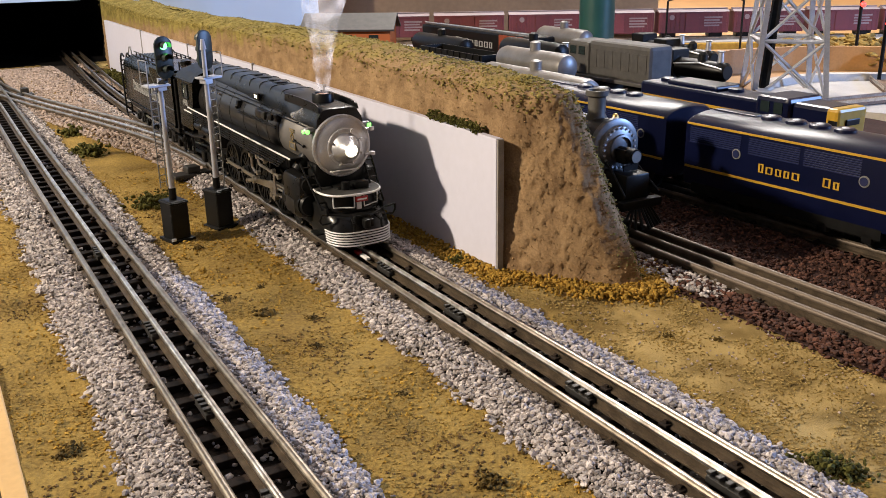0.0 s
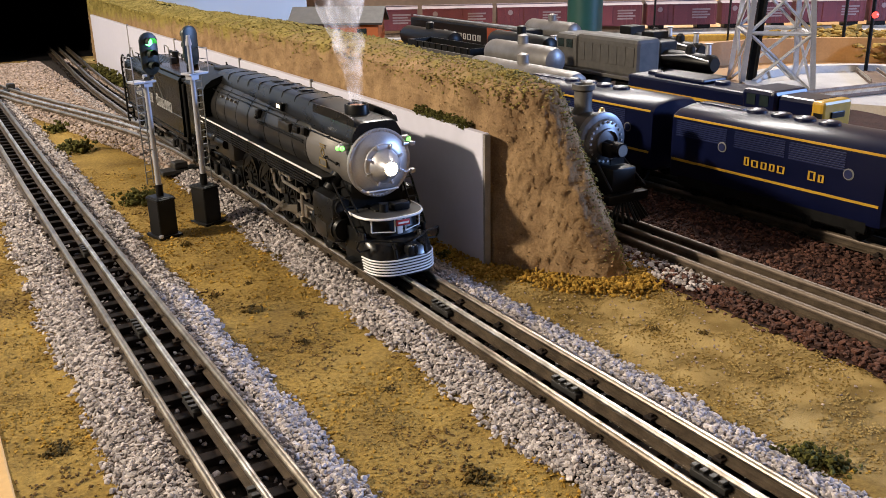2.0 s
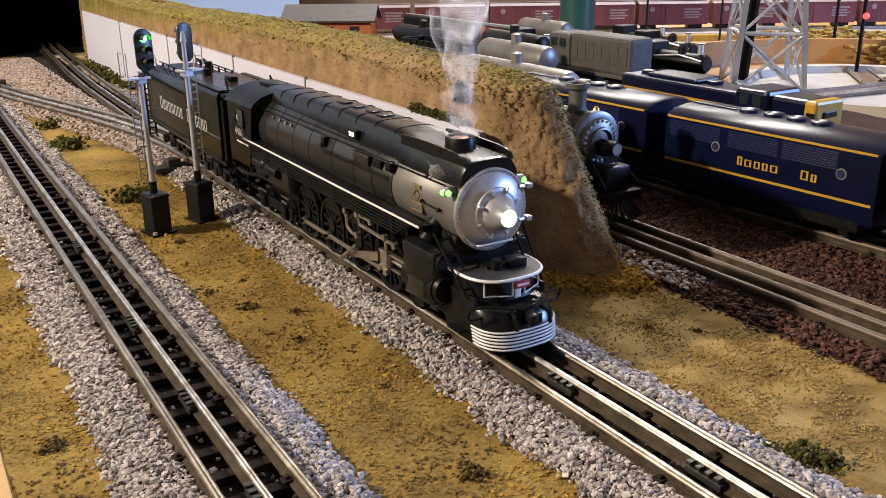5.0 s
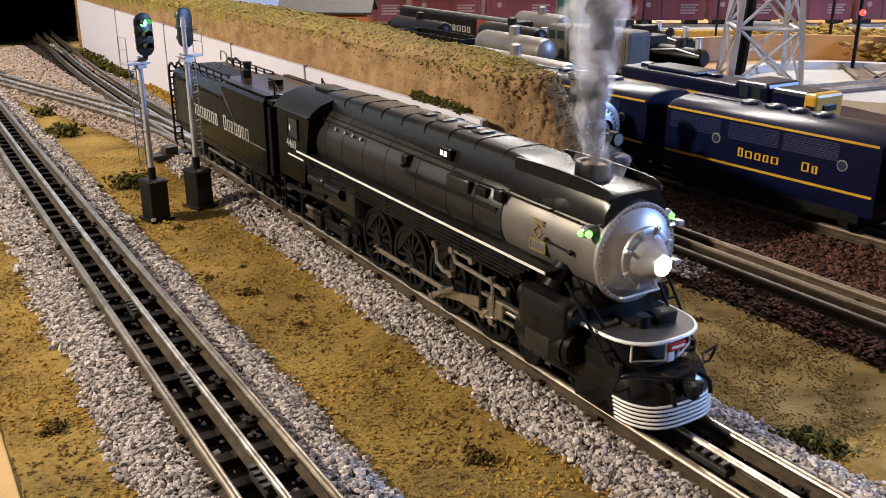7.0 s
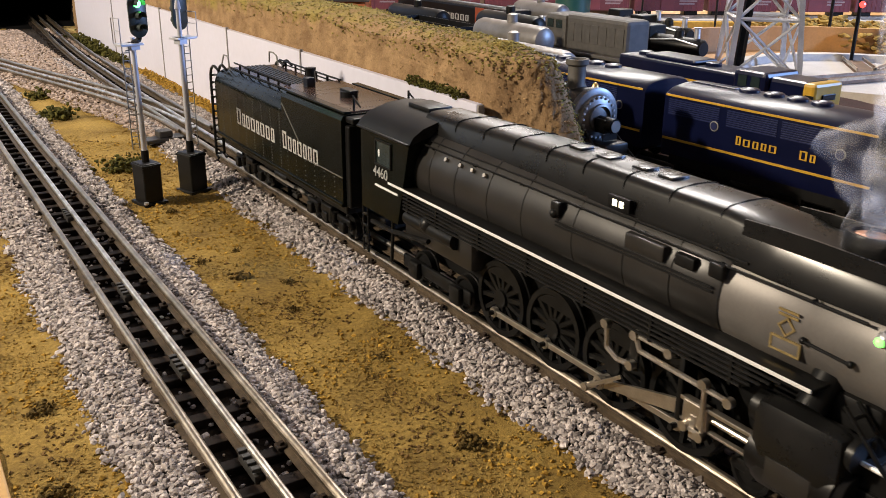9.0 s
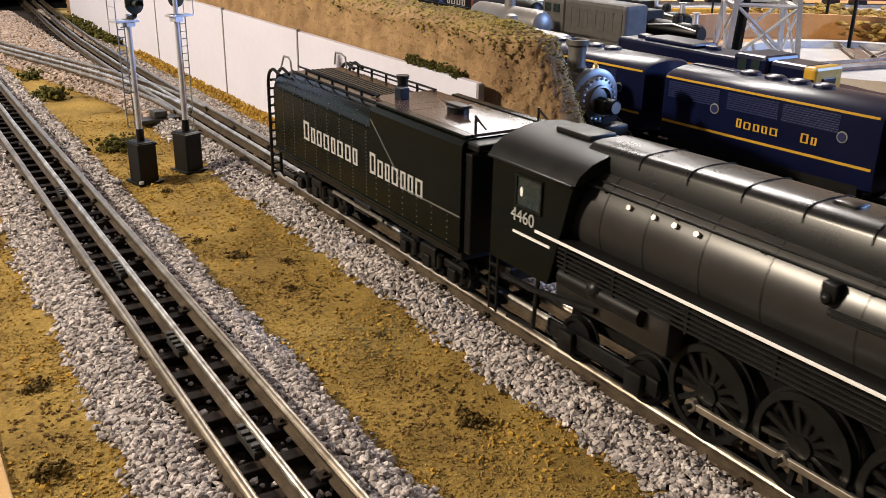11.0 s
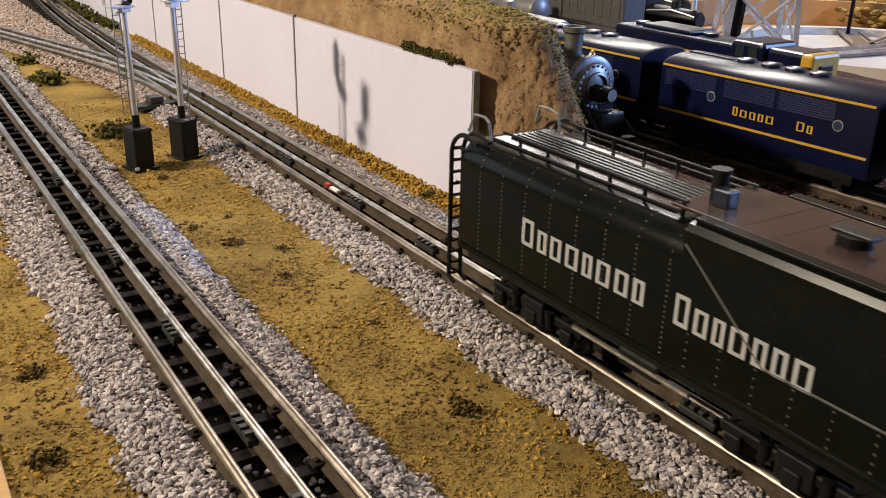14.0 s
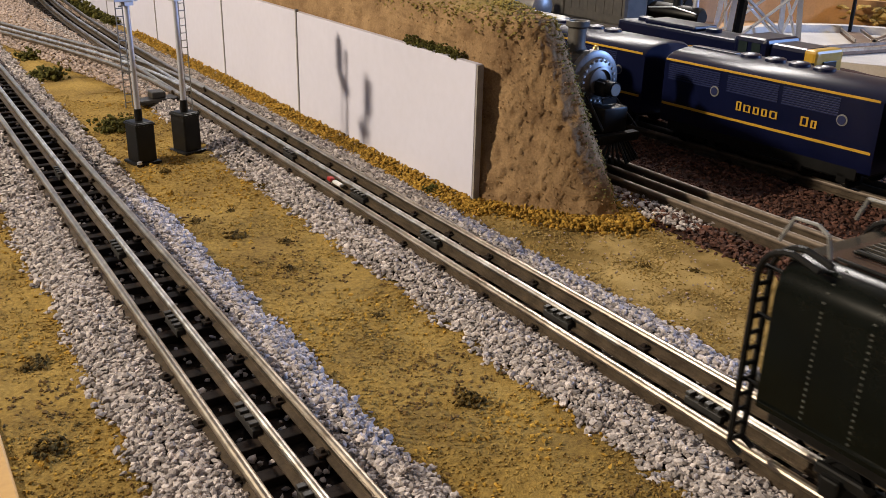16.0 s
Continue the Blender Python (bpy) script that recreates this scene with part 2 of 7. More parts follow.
def pipe(bm, pts, r, seg=7):
    for a, b in zip(pts[:-1], pts[1:]):
        rod(bm, a, b, r, seg=seg)
    return bm


def sweep(bm, pts, r, seg=6):
    """One round bar swept along points that lie about level."""
    rings = []
    for i, p in enumerate(pts):
        d = (Vector(pts[min(i + 1, len(pts) - 1)]) - Vector(pts[max(i - 1, 0)])).normalized()
        side = Vector((-d.y, d.x, 0)).normalized()
        up = d.cross(side)
        rings.append([Vector(p) + side * (r * math.cos(2 * math.pi * k / seg)) + up * (r * math.sin(2 * math.pi * k / seg)) for k in range(seg)])
    return loft(bm, rings)


def ball(bm, c, r, sx=1, sy=1, sz=1, u=12, v=8):
    bmesh.ops.create_uvsphere(bm, u_segments=u, v_segments=v, radius=r, matrix=Matrix.LocRotScale(c, None, (sx, sy, sz)))
    return bm


def loft(bm, rings, close=True, caps=True):
    """Skin a list of rings of points."""
    vs = [[bm.verts.new(p) for p in r] for r in rings]
    n = len(vs[0])
    for a, b in zip(vs[:-1], vs[1:]):
        for i in range(n if close else n - 1):
            j = (i + 1) % n
            bm.faces.new((a[i], a[j], b[j], b[i]))
    if caps:
        bm.faces.new(vs[0][::-1])
        bm.faces.new(vs[-1])
    bmesh.ops.recalc_face_normals(bm, faces=bm.faces)
    return bm


def lathe_y(bm, prof, cx=0, cz=0, seg=36):
    """Turn a profile of (y, r) about the line x=cx, z=cz."""
    rings = [[(cx + r * math.cos(2 * math.pi * i / seg), y, cz + r * math.sin(2 * math.pi * i / seg)) for i in range(seg)] for y, r in prof]
    return loft(bm, rings)


def B():
    return bmesh.new()


def writing(name, text, size, material, parent, m, depth=0.0002, spacing=1.0, label=""):
    """Lettering turned into a mesh, in the built-in font."""
    cu = bpy.data.curves.new(name, "FONT")
    cu.body, cu.size, cu.extrude, cu.space_character = text, size, depth, spacing
    tmp = new("tmp_text", cu)
    me = bpy.data.meshes.new_from_object(tmp.evaluated_get(bpy.context.evaluated_depsgraph_get()))
    bpy.data.objects.remove(tmp)
    bpy.data.curves.remove(cu)
    me.name = name
    me.materials.clear()
    me.materials.append(material)
    ob = new(name, me)
    ob.parent = parent
    ob.matrix_basis = m
    if label:
        tagged(ob, label)
    return ob


rng = np.random.default_rng(7)
ICO = bmesh.new()
bmesh.ops.create_icosphere(ICO, subdivisions=1, radius=1)
ICO_V = np.array([v.co[:] for v in ICO.verts])
ICO_F = np.array([[v.index for v in f.verts] for f in ICO.faces])
ICO.free()
TET_V = np.array([(1, 1, 1), (1, -1, -1), (-1, 1, -1), (-1, -1, 1)]) * 0.6
TET_F = np.array([(0, 1, 2), (0, 2, 3), (0, 3, 1), (1, 3, 2)])


def scatter(name, pos, size, material, label, category, shape="stone", kind="stuff", parent=None, flat=0.75, spread=0.35):
    """Many small pieces in one mesh: irregular stones or crumbs."""
    V, F = {"stone": (ICO_V, ICO_F), "octa": (OCT_V, OCT_F), "crumb": (TET_V, TET_F)}[shape]
    n, k = len(pos), len(V)
    s = size * (1 + spread * (rng.random(n) * 2 - 1))
    q = rng.normal(size=(n, 4))
    q /= np.linalg.norm(q, axis=1)[:, None]
    w, x, y, z = q.T
    R = np.stack([1 - 2 * (y * y + z * z), 2 * (x * y - z * w), 2 * (x * z + y * w), 2 * (x * y + z * w), 1 - 2 * (x * x + z * z), 2 * (y * z - x * w),
                  2 * (x * z - y * w), 2 * (y * z + x * w), 1 - 2 * (x * x + y * y)], 1).reshape(n, 3, 3)
    jit = 1 + 0.75 * (rng.random((n, k, 1)) - 0.5)
    asp = 1 + 0.8 * (rng.random((n, 1, 3)) - 0.5)
    P = np.einsum("nij,nkj->nki", R, V[None] * jit * asp) * s[:, None, None] * 0.5
    P[:, :, 2] *= flat
    P += np.asarray(pos)[:, None, :]
    faces = (F[None] + (np.arange(n) * k)[:, None, None]).reshape(-1, 3)
    me = bpy.data.meshes.new(name)
    me.from_pydata(P.reshape(-1, 3).tolist(), [], faces.tolist())
    me.materials.append(material)
    ob = new(name, me)
    if parent:
        ob.parent = parent
    tagged(ob, label, category, kind=kind)
    return ob


def surf(name, xs, ys, zfun, material):
    """A height field over the grid xs by ys."""
    xs, ys = np.asarray(xs), np.asarray(ys)
    verts = [(x, y, zfun(x, y)) for y in ys for x in xs]
    nx = len(xs)
    faces = [(j * nx + i, j * nx + i + 1, (j + 1) * nx + i + 1, (j + 1) * nx + i) for j in range(len(ys) - 1) for i in range(nx - 1)]
    me = bpy.data.meshes.new(name)
    me.from_pydata(verts, [], faces)
    me.materials.append(material)
    me.shade_smooth()
    return new(name, me)


def nz(x, y, z=0.0, s=1.0):
    return noise.noise(Vector((x * s, y * s, z * s)))


# ---------------- ground ----------------
GZ = -0.012
XT, XM, XY, XZ = -0.168, 0.0, 0.195, 0.322      # centre lines of the four tracks


def ground_z(x, y):
    dip = 0.006 if min(abs(x - XM), abs(x - XT)) < 0.034 else 0.0
    return GZ - dip + 0.0012 * nz(x, y, 0, 14) + 0.0011 * nz(x, y, 3, 60) + (0.0010 if x < 0.05 else 0.0004) * nz(x, y, 7, 150)


xs = np.concatenate([np.arange(-0.256, 0.17, 0.003), [0.18]])
ground = surf("ground", xs, np.concatenate([np.arange(-0.4, 0.15, 0.03), np.arange(0.15, 1.0, 0.003), np.arange(1.0, 2.12, 0.02)]), ground_z, M_TURF)
n, l = M_TURF.node_tree.nodes, M_TURF.node_tree.links
# sandy bare patch beside the yard
b = n["Principled BSDF"]
geo, sep, mr, grain, ramp, mix = (n.new("ShaderNode" + k) for k in ("NewGeometry", "SeparateXYZ", "MapRange", "TexNoise", "ValToRGB", "Mix"))
l.new(geo.outputs["Position"], sep.inputs[0])
l.new(sep.outputs["X"], mr.inputs["Value"])
mr.inputs["From Min"].default_value, mr.inputs["From Max"].default_value = 0.048, 0.068
l.new(geo.outputs["Position"], grain.inputs["Vector"])
grain.inputs["Scale"].default_value, grain.inputs["Detail"].default_value = 38, 9
ramp.color_ramp.elements[0].position, ramp.color_ramp.elements[1].position = 0.36, 0.62
ramp.color_ramp.elements[0].color, ramp.color_ramp.elements[1].color = (0.19, 0.128, 0.042, 1), (0.385, 0.275, 0.105, 1)
l.new(grain.outputs["Fac"], ramp.inputs[0])
mix.data_type = "RGBA"
l.new(mr.outputs[0], mix.inputs[0])
l.new(b.inputs["Base Color"].links[0].from_socket, mix.inputs[6])
l.new(ramp.outputs[0], mix.inputs[7])
l.new(mix.outputs[2], b.inputs["Base Color"])
tagged(ground, "tan and mustard sanded layout ground with fine turf", "ground", kind="structure")
yard = surf("yard_ground", np.arange(0.15, 0.80, 0.012), np.arange(-0.4, 2.12, 0.02), lambda x, y: GZ + 0.0015 + 0.002 * nz(x, y, 5, 20), M_SOIL)
tagged(yard, "dark reddish-brown gravel of the engine yard", "ground", kind="structure")

# table under the layout, with a light wooden edge
table = thing("layout_table", "wooden train table with a light pine edge strip", "table")
part("tabletop", bx(B(), -0.252, 3.2, -0.6, 3.4, -0.06, -0.022), M_FASCIA, table)
part("edge_strip", bx(B(), -0.266, -0.256, -0.6, 2.2, -0.055, -0.0095, 0.001), mat("pine_edge", (0.62, 0.40, 0.16), (0.5, 0.31, 0.12), 0.5, scale=20, fine=300), table, "pale pine edge strip")
for yy in (-0.4, 1.2, 3.0):
    part("leg", bx(B(), -0.23, -0.16, yy, yy + 0.07, -0.95, -0.06), M_FASCIA, table)
    part("leg", bx(B(), 3.0, 3.07, yy, yy + 0.07, -0.95, -0.06), M_FASCIA, table)

# ---------------- ballast and tracks ----------------
BED_D, BED_H = (0.0, 0.021, 0.027, 0.032, 0.048), (0.0036, 0.0036, 0.0046, 0.0057, 0.0)


def bed_profile(d):
    """Height of the ballast over the ground at a distance d from the centre line."""
    return float(np.interp(abs(d), BED_D, BED_H)) + 0.0002


OCT_V = np.array([(1, 0, 0), (-1, 0, 0), (0, 1, 0), (0, -1, 0), (0, 0, 1), (0, 0, -1)], float)
OCT_F = np.array([(0, 2, 4), (2, 1, 4), (1, 3, 4), (3, 0, 4), (2, 0, 5), (1, 2, 5), (3, 1, 5), (0, 3, 5)])


def bed_points(cx, y0, y1, lo, hi, n, dens, power):
    u = rng.random((n, 2))
    y = y0 + (y1 - y0) * u[:, 1] ** power
    x = cx - lo - 0.006 + (lo + hi + 0.012) * u[:, 0]
    d = np.abs(x - cx)
    wob = 0.0014 * np.sin(y * 37 + cx * 90) + 0.0013 * np.sin(y * 91 + cx * 40) + 0.0012 * np.sin(y * 170)
    edge = np.where(x < cx, lo, hi) + wob - 0.002
    keep = ((d > 0.0200) & (d < edge + 0.0026 * rng.normal(size=n))) | ((d <= 0.0200) & (rng.random(n) < dens))
    x, y, d = x[keep], y[keep], d[keep]
    prof = np.interp(d, BED_D, BED_H)
    z = GZ - 0.0010 + prof + 0.0024 * rng.random(len(x)) - np.where(d < 0.0200, 0.0026, 0)
    return np.stack([x, y, z], 1)


def ballast_bed(cx, y0, y1, lo, hi, name, base, stone, label, n_near, n_far, size=0.0023, dens=0.04, split=0.66, ymax=1.6):
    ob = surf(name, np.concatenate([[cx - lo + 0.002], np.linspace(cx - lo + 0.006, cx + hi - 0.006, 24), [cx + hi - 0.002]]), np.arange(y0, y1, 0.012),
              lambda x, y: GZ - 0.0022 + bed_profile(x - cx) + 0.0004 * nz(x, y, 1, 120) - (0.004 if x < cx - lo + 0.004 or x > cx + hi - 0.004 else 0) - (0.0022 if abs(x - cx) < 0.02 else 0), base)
    tagged(ob, label, "ballast", kind="stuff")
    scatter("ballast_stones", bed_points(cx, 0.16, split, lo, hi, n_near, dens, 1.15), size, stone, label, "ballast")
    scatter("ballast_stones", bed_points(cx, split, ymax, lo, hi, n_far, dens, 1.3), size * 1.3, stone, label, "ballast", "octa")
    return ob


GREY_BED = "loose light-grey crushed stone ballast, gaps shaded by a near-black bed"
bed_m = ballast_bed(XM, -0.35, 2.1, 0.051, 0.050, "ballast", M_BEDSHADE, M_STONE, GREY_BED, 40000, 24000, 0.0026)
bed_l = ballast_bed(XT, -0.35, 2.1, 0.050, 0.044, "ballast", M_BEDSHADE, M_STONE, GREY_BED, 40000, 24000, 0.0026)
bed_y = ballast_bed(XY, -0.3, 1.2, 0.05, 0.05, "yard_ballast", M_SOIL, M_SOILSTONE, "dark brown yard ballast", 5000, 100, 0.0032, ymax=0.8)
bed_z = ballast_bed(XZ, -0.3, 1.2, 0.05, 0.05, "yard_ballast", M_SOIL, M_SOILSTONE, "dark brown yard ballast", 5000, 100, 0.0032, ymax=0.8)


def rail_mesh(bm, pts, half_h, half_f, top, drop, head):
    """A rail swept along points: head or web with foot."""
    rings = []
    for i, p in enumerate(pts):
        a, b = Vector(pts[max(i - 1, 0)]), Vector(pts[min(i + 1, len(pts) - 1)])
        d = (b - a).normalized()
        s = Vector((-d.y, d.x, 0))
        p = Vector(p)
        if head:
            prof = [(half_h * math.cos(a), -0.0021 + 0.0021 * math.sin(a)) for a in [math.radians(d) for d in range(215, -36, -25)]]
        else:
            prof = [(-half_f, -drop), (-half_f, -drop + 0.0009), (-0.0007, -drop + 0.0015), (-0.0007, -0.0022), (0.0007, -0.0022), (0.0007, -drop + 0.0015), (half_f, -drop + 0.0009), (half_f, -drop)]
        rings.append([p + s * u + Vector((0, 0, v + top)) for u, v in prof])
    return loft(bm, rings)


GAUGE = 0.0169
TIE_ME = bpy.data.meshes.new("tie")
_b = bx(B(), -0.0262, 0.0262, -0.0034, 0.0034, -0.0125, -0.0081, 0.0005)
_b.to_mesh(TIE_ME)
_b.free()
TIE_ME.materials.append(M_TIE)
CLIP_ME = bpy.data.meshes.new("clip")
_b = bx(B(), -0.0048, 0.0012, -0.010, 0.010, -0.0082, -0.0046, 0.0004)
for k in range(4):
    bx(_b, -0.0054, -0.0016, -0.009 + k * 0.0052, -0.0062 + k * 0.0052, -0.0034, -0.0018, 0.0003)
_b.to_mesh(CLIP_ME)
_b.free()
CLIP_ME.materials.append(M_CLIP)
SPIKE_ME = bpy.data.meshes.new("spike_plate")
_b = bx(B(), -0.0058, -0.0018, -0.0026, 0.0026, -0.0076, -0.0060, 0.0003)
bx(_b, -0.0042, -0.0024, -0.0011, 0.0011, -0.0064, -0.0046, 0.0002)
_b.to_mesh(SPIKE_ME)
_b.free()
SPIKE_ME.materials.append(M_TIE)


def track(pts, label, ties=True, step=0.0215, clips=(), dull=False):
    """Three-rail track along a centre line of (x, y, z)."""
    t = thing("track", label, "railway track", "three-rail tracks")
    P = [Vector(p) for p in pts]
    for k in (-1, 0, 1):
        line = []
        for i, p in enumerate(P):
            d = (P[min(i + 1, len(P) - 1)] - P[max(i - 1, 0)]).normalized()
            line.append(p + Vector((d.y, -d.x, 0)) * (k * GAUGE))
        r = part("rail", rail_mesh(B(), line, 0.0017, 0.0031, 0.0, 0.0081, False), M_WEB, t)
        part("railhead", rail_mesh(B(), line, 0.0021 if k else 0.0018, 0.002, 0.0, 0.0081, True), M_DULL if dull else M_RAIL if k else M_RAILC, r, "dull brown railhead" if dull else "worn bright steel railhead")
    if ties:
        acc, nxt, n = 0.0, 0.0, 0
        for a, b in zip(P[:-1], P[1:]):
            L = (b - a).length
            while nxt <= acc + L and n < 130:
                p = a.lerp(b, (nxt - acc) / L)
                ang = math.atan2(b.y - a.y, b.x - a.x) - math.pi / 2
                m = Matrix.Translation(p + Vector((random.uniform(-0.0012, 0.0012), 0, 0))) @ Matrix.Rotation(ang + random.uniform(-0.02, 0.02), 4, "Z")
                share("tie", TIE_ME, t, m)
                if n % 2 == 0 and p.y < 0.9:
                    share("spike_plate", SPIKE_ME, t, m @ Matrix.Translation((-GAUGE, 0, 0)))
                    share("spike_plate", SPIKE_ME, t, m @ Matrix.Translation((GAUGE, 0, 0)))
                nxt += step
                n += 1
            acc += L
    for y in clips:
        share("rail_clip", CLIP_ME, t, Matrix.Translation((P[0].x, y, 0)))
    return t


track([(XM, -0.35, 0), (XM, 1.05, 0), (0.001, 1.3, 0), (0.006, 1.55, 0), (0.015, 1.75, 0), (0.028, 1.95, 0), (0.05, 2.3, 0)], "straight three-rail main track with bright worn railheads", clips=(0.285, 0.382, 0.505, 0.60, 0.72))
track([(XT, -0.35, 0), (XT, 1.0, 0), (-0.1665, 1.3, 0), (-0.163, 1.7, 0), (-0.16, 2.3, 0)], "three-rail track beside the table edge, bright worn railheads", clips=(0.31, 0.372, 0.47, 0.58, 0.75))
track([(XY, -0.3, 0), (XY, 1.2, 0)], "dull three-rail yard track in brown ballast", step=0.03, dull=True)
track([(XZ + 0.0425, -0.3, 0), (XZ - 0.031, 1.2, 0)], "dull three-rail yard track in brown ballast", step=0.03, dull=True)
# crossover from the main to the outer track
cross = []
for i in range(15):
    s = i / 14
    e = s * s * (3 - 2 * s)
    cross.append((-0.002 + (-0.155) * e, 0.98 + 0.86 * s, -0.0006))
track(cross, "weathered crossover track between the two main tracks", step=0.024)

# ---------------- retaining wall and cut rock ----------------
WX, WY0 = 0.067, 0.563
wall = thing("wall_retaining", "smooth white retaining wall of butted panels", "wall")
wall["kind"] = "structure"
SEAMS = [WY0, 0.858, 1.063, 1.335, 1.62, 1.93]
for a, b in zip(SEAMS[:-1], SEAMS[1:]):
    part("panel", bx(B(), WX, WX + 0.0055, a + 0.0007, b - 0.0007, -0.016, 0.0865, 0.0004), M_WALLW, wall)
    if a > WY0:
        part("joint", bx(B(), WX - 0.0012, WX + 0.002, a - 0.0011, a + 0.0011, -0.016, 0.089, 0.0003), M_JOINT, wall)
part("panel_edge", bx(B(), WX + 0.0004, WX + 0.0052, WY0 - 0.0012, WY0 + 0.0006, -0.016, 0.0860), M_WALLE, wall, "bare grey panel end")


def rock_material():
    m = mat("cut_rock_plaster", (0.34, 0.225, 0.118), (0.185, 0.115, 0.060), 0.95, scale=55, fine=700, bump=1.0, bumpscale=350, spec=0.1)
    n, l = m.node_tree.nodes, m.node_tree.links
    b = n["Principled BSDF"]
    src = b.inputs["Base Color"].links[0].from_socket
    geo, sep = n.new("ShaderNodeNewGeometry"), n.new("ShaderNodeSeparateXYZ")
    l.new(geo.outputs["Position"], sep.inputs[0])
    nn = n.new("ShaderNodeTexNoise")
    nn.inputs["Scale"].default_value, nn.inputs["Detail"].default_value = 70, 4
    l.new(geo.outputs["Position"], nn.inputs["Vector"])

    def math_node(op, a, v):
        k = n.new("ShaderNodeMath")
        k.operation = op
        l.new(a, k.inputs[0])
        if isinstance(v, (int, float)):
            k.inputs[1].default_value = v
        else:
            l.new(v, k.inputs[1])
        return k.outputs[0]

    w = math_node("MULTIPLY", nn.outputs["Fac"], 0.045)
    high = math_node("ADD", sep.outputs["Z"], w)
    far = math_node("MULTIPLY", math_node("SUBTRACT", sep.outputs["Y"], 0.75), 0.035)
    high = math_node("ADD", high, math_node("MAXIMUM", far, 0.0))
    side = math_node("MULTIPLY", math_node("SUBTRACT", sep.outputs["X"], 0.113), 1.3)
    high = math_node("ADD", high, math_node("MAXIMUM", side, 0.0))
    mr = n.new("ShaderNodeMapRange")
    mr.inputs["From Min"].default_value, mr.inputs["From Max"].default_value = 0.140, 0.156
    l.new(high, mr.inputs["Value"])
    gr = n.new("ShaderNodeValToRGB")
    gr.color_ramp.elements[0].color, gr.color_ramp.elements[1].color = (0.15, 0.12, 0.03, 1), (0.26, 0.205, 0.06, 1)
    gr.color_ramp.elements[0].position, gr.color_ramp.elements[1].position = 0.4, 0.62
    l.new(nn.outputs["Fac"], gr.inputs[0])
    mix = n.new("ShaderNodeMix")
    mix.data_type = "RGBA"
    l.new(mr.outputs[0], mix.inputs[0])
    l.new(src, mix.inputs[6])
    l.new(gr.outputs[0], mix.inputs[7])
    l.new(mix.outputs[2], b.inputs["Base Color"])
    return m


M_ROCK = rock_material()


def cliff():
    foot = [(0.0745, 2.0), (0.0745, 0.62), (0.0742, 0.560), (0.087, 0.533), (0.106, 0.505), (0.120, 0.489), (0.138, 0.483), (0.151, 0.498), (0.160, 0.53), (0.172, 0.60), (0.186, 0.75), (0.195, 1.1), (0.2, 2.0)]
    top = [(0.077, 2.0), (0.0765, 0.64), (0.0765, 0.592), (0.081, 0.566), (0.090, 0.549), (0.099, 0.540), (0.109, 0.538), (0.117, 0.545), (0.122, 0.562), (0.129, 0.61), (0.138, 0.75), (0.15, 1.1), (0.16, 2.0)]
    fp, tp = [], []
    for i in range(len(foot) - 1):
        L = math.hypot(foot[i + 1][0] - foot[i][0], foot[i + 1][1] - foot[i][1])
        k = max(2, int(L / (0.0022 if L < 0.3 else 0.0042)))
        for j in range(k):
            s = j / k
            fp.append((foot[i][0] + (foot[i + 1][0] - foot[i][0]) * s, foot[i][1] + (foot[i + 1][1] - foot[i][1]) * s))
            tp.append((top[i][0] + (top[i + 1][0] - top[i][0]) * s, top[i][1] + (top[i + 1][1] - top[i][1]) * s))
    for _ in range(3):
        fp[1:-1] = [((fp[i - 1][0] + fp[i][0] * 2 + fp[i + 1][0]) / 4, (fp[i - 1][1] + fp[i][1] * 2 + fp[i + 1][1]) / 4) for i in range(1, len(fp) - 1)]
        tp[1:-1] = [((tp[i - 1][0] + tp[i][0] * 2 + tp[i + 1][0]) / 4, (tp[i - 1][1] + tp[i][1] * 2 + tp[i + 1][1]) / 4) for i in range(1, len(tp) - 1)]
    rows, R, C = [], 60, 12
    spine = [(0.106 + 0.012 * min(max(p[1] - 0.6, 0), 1), max(p[1], 0.585)) for p in tp]
    for r in range(R + C + 1):
        row = []
        for f, t, s in zip(fp, tp, spine):
            zt = 0.127 - 0.004 * math.sin(t[1] * 5.0) + 0.003 * nz(t[0], t[1], 0, 9)
            if r <= R:
                u = r / R
                e = u ** 0.92
                x, y, z = f[0] + (t[0] - f[0]) * e, f[1] + (t[1] - f[1]) * e, -0.016 + (zt + 0.012) * (u - 0.05 * u ** 8)
                g = (1 - 0.4 * u)
                dx = 0.0020 * nz(x, y, z * 0.6, 40) * g + 0.0014 * nz(x, y, z * 0.7, 120) + 0.0013 * nz(x, y, z, 250) + 0.0011 * nz(x, y, z, 480)
                dx -= 0.0038 * max(0.0, nz(x + 5, y, z * 0.8, 330) - 0.20)
                nx, ny = f[0] - 0.125, (f[1] - max(f[1], 0.60))
                L = math.hypot(nx, ny) or 1
                x, y = x + nx / L * dx, y + ny / L * dx
                if 0.55 < f[1] and f[0] < 0.085:
                    x = max(x, 0.0728)
            else:
                u = (r - R) / C
                x, y = t[0] + (s[0] - t[0]) * u, t[1] + (s[1] - t[1]) * u
                z = -0.016 + (zt + 0.012) * 0.95 + 0.0075 * math.sin(u * math.pi / 2)
                z += 0.0022 * nz(x, y, 0, 60) + 0.0012 * nz(x, y, 2, 210)
            row.append((x, y, z))
        rows.append(row)
    n = len(fp)
    verts = [p for row in rows for p in row]
    faces = [(r * n + i, r * n + i + 1, (r + 1) * n + i + 1, (r + 1) * n + i) for r in range(R + C) for i in range(n - 1)]
    me = bpy.data.meshes.new("rock_cut")
    me.from_pydata(verts, [], faces)
    me.materials.append(M_ROCK)
    me.shade_smooth()
    ob = new("rock_cut", me)
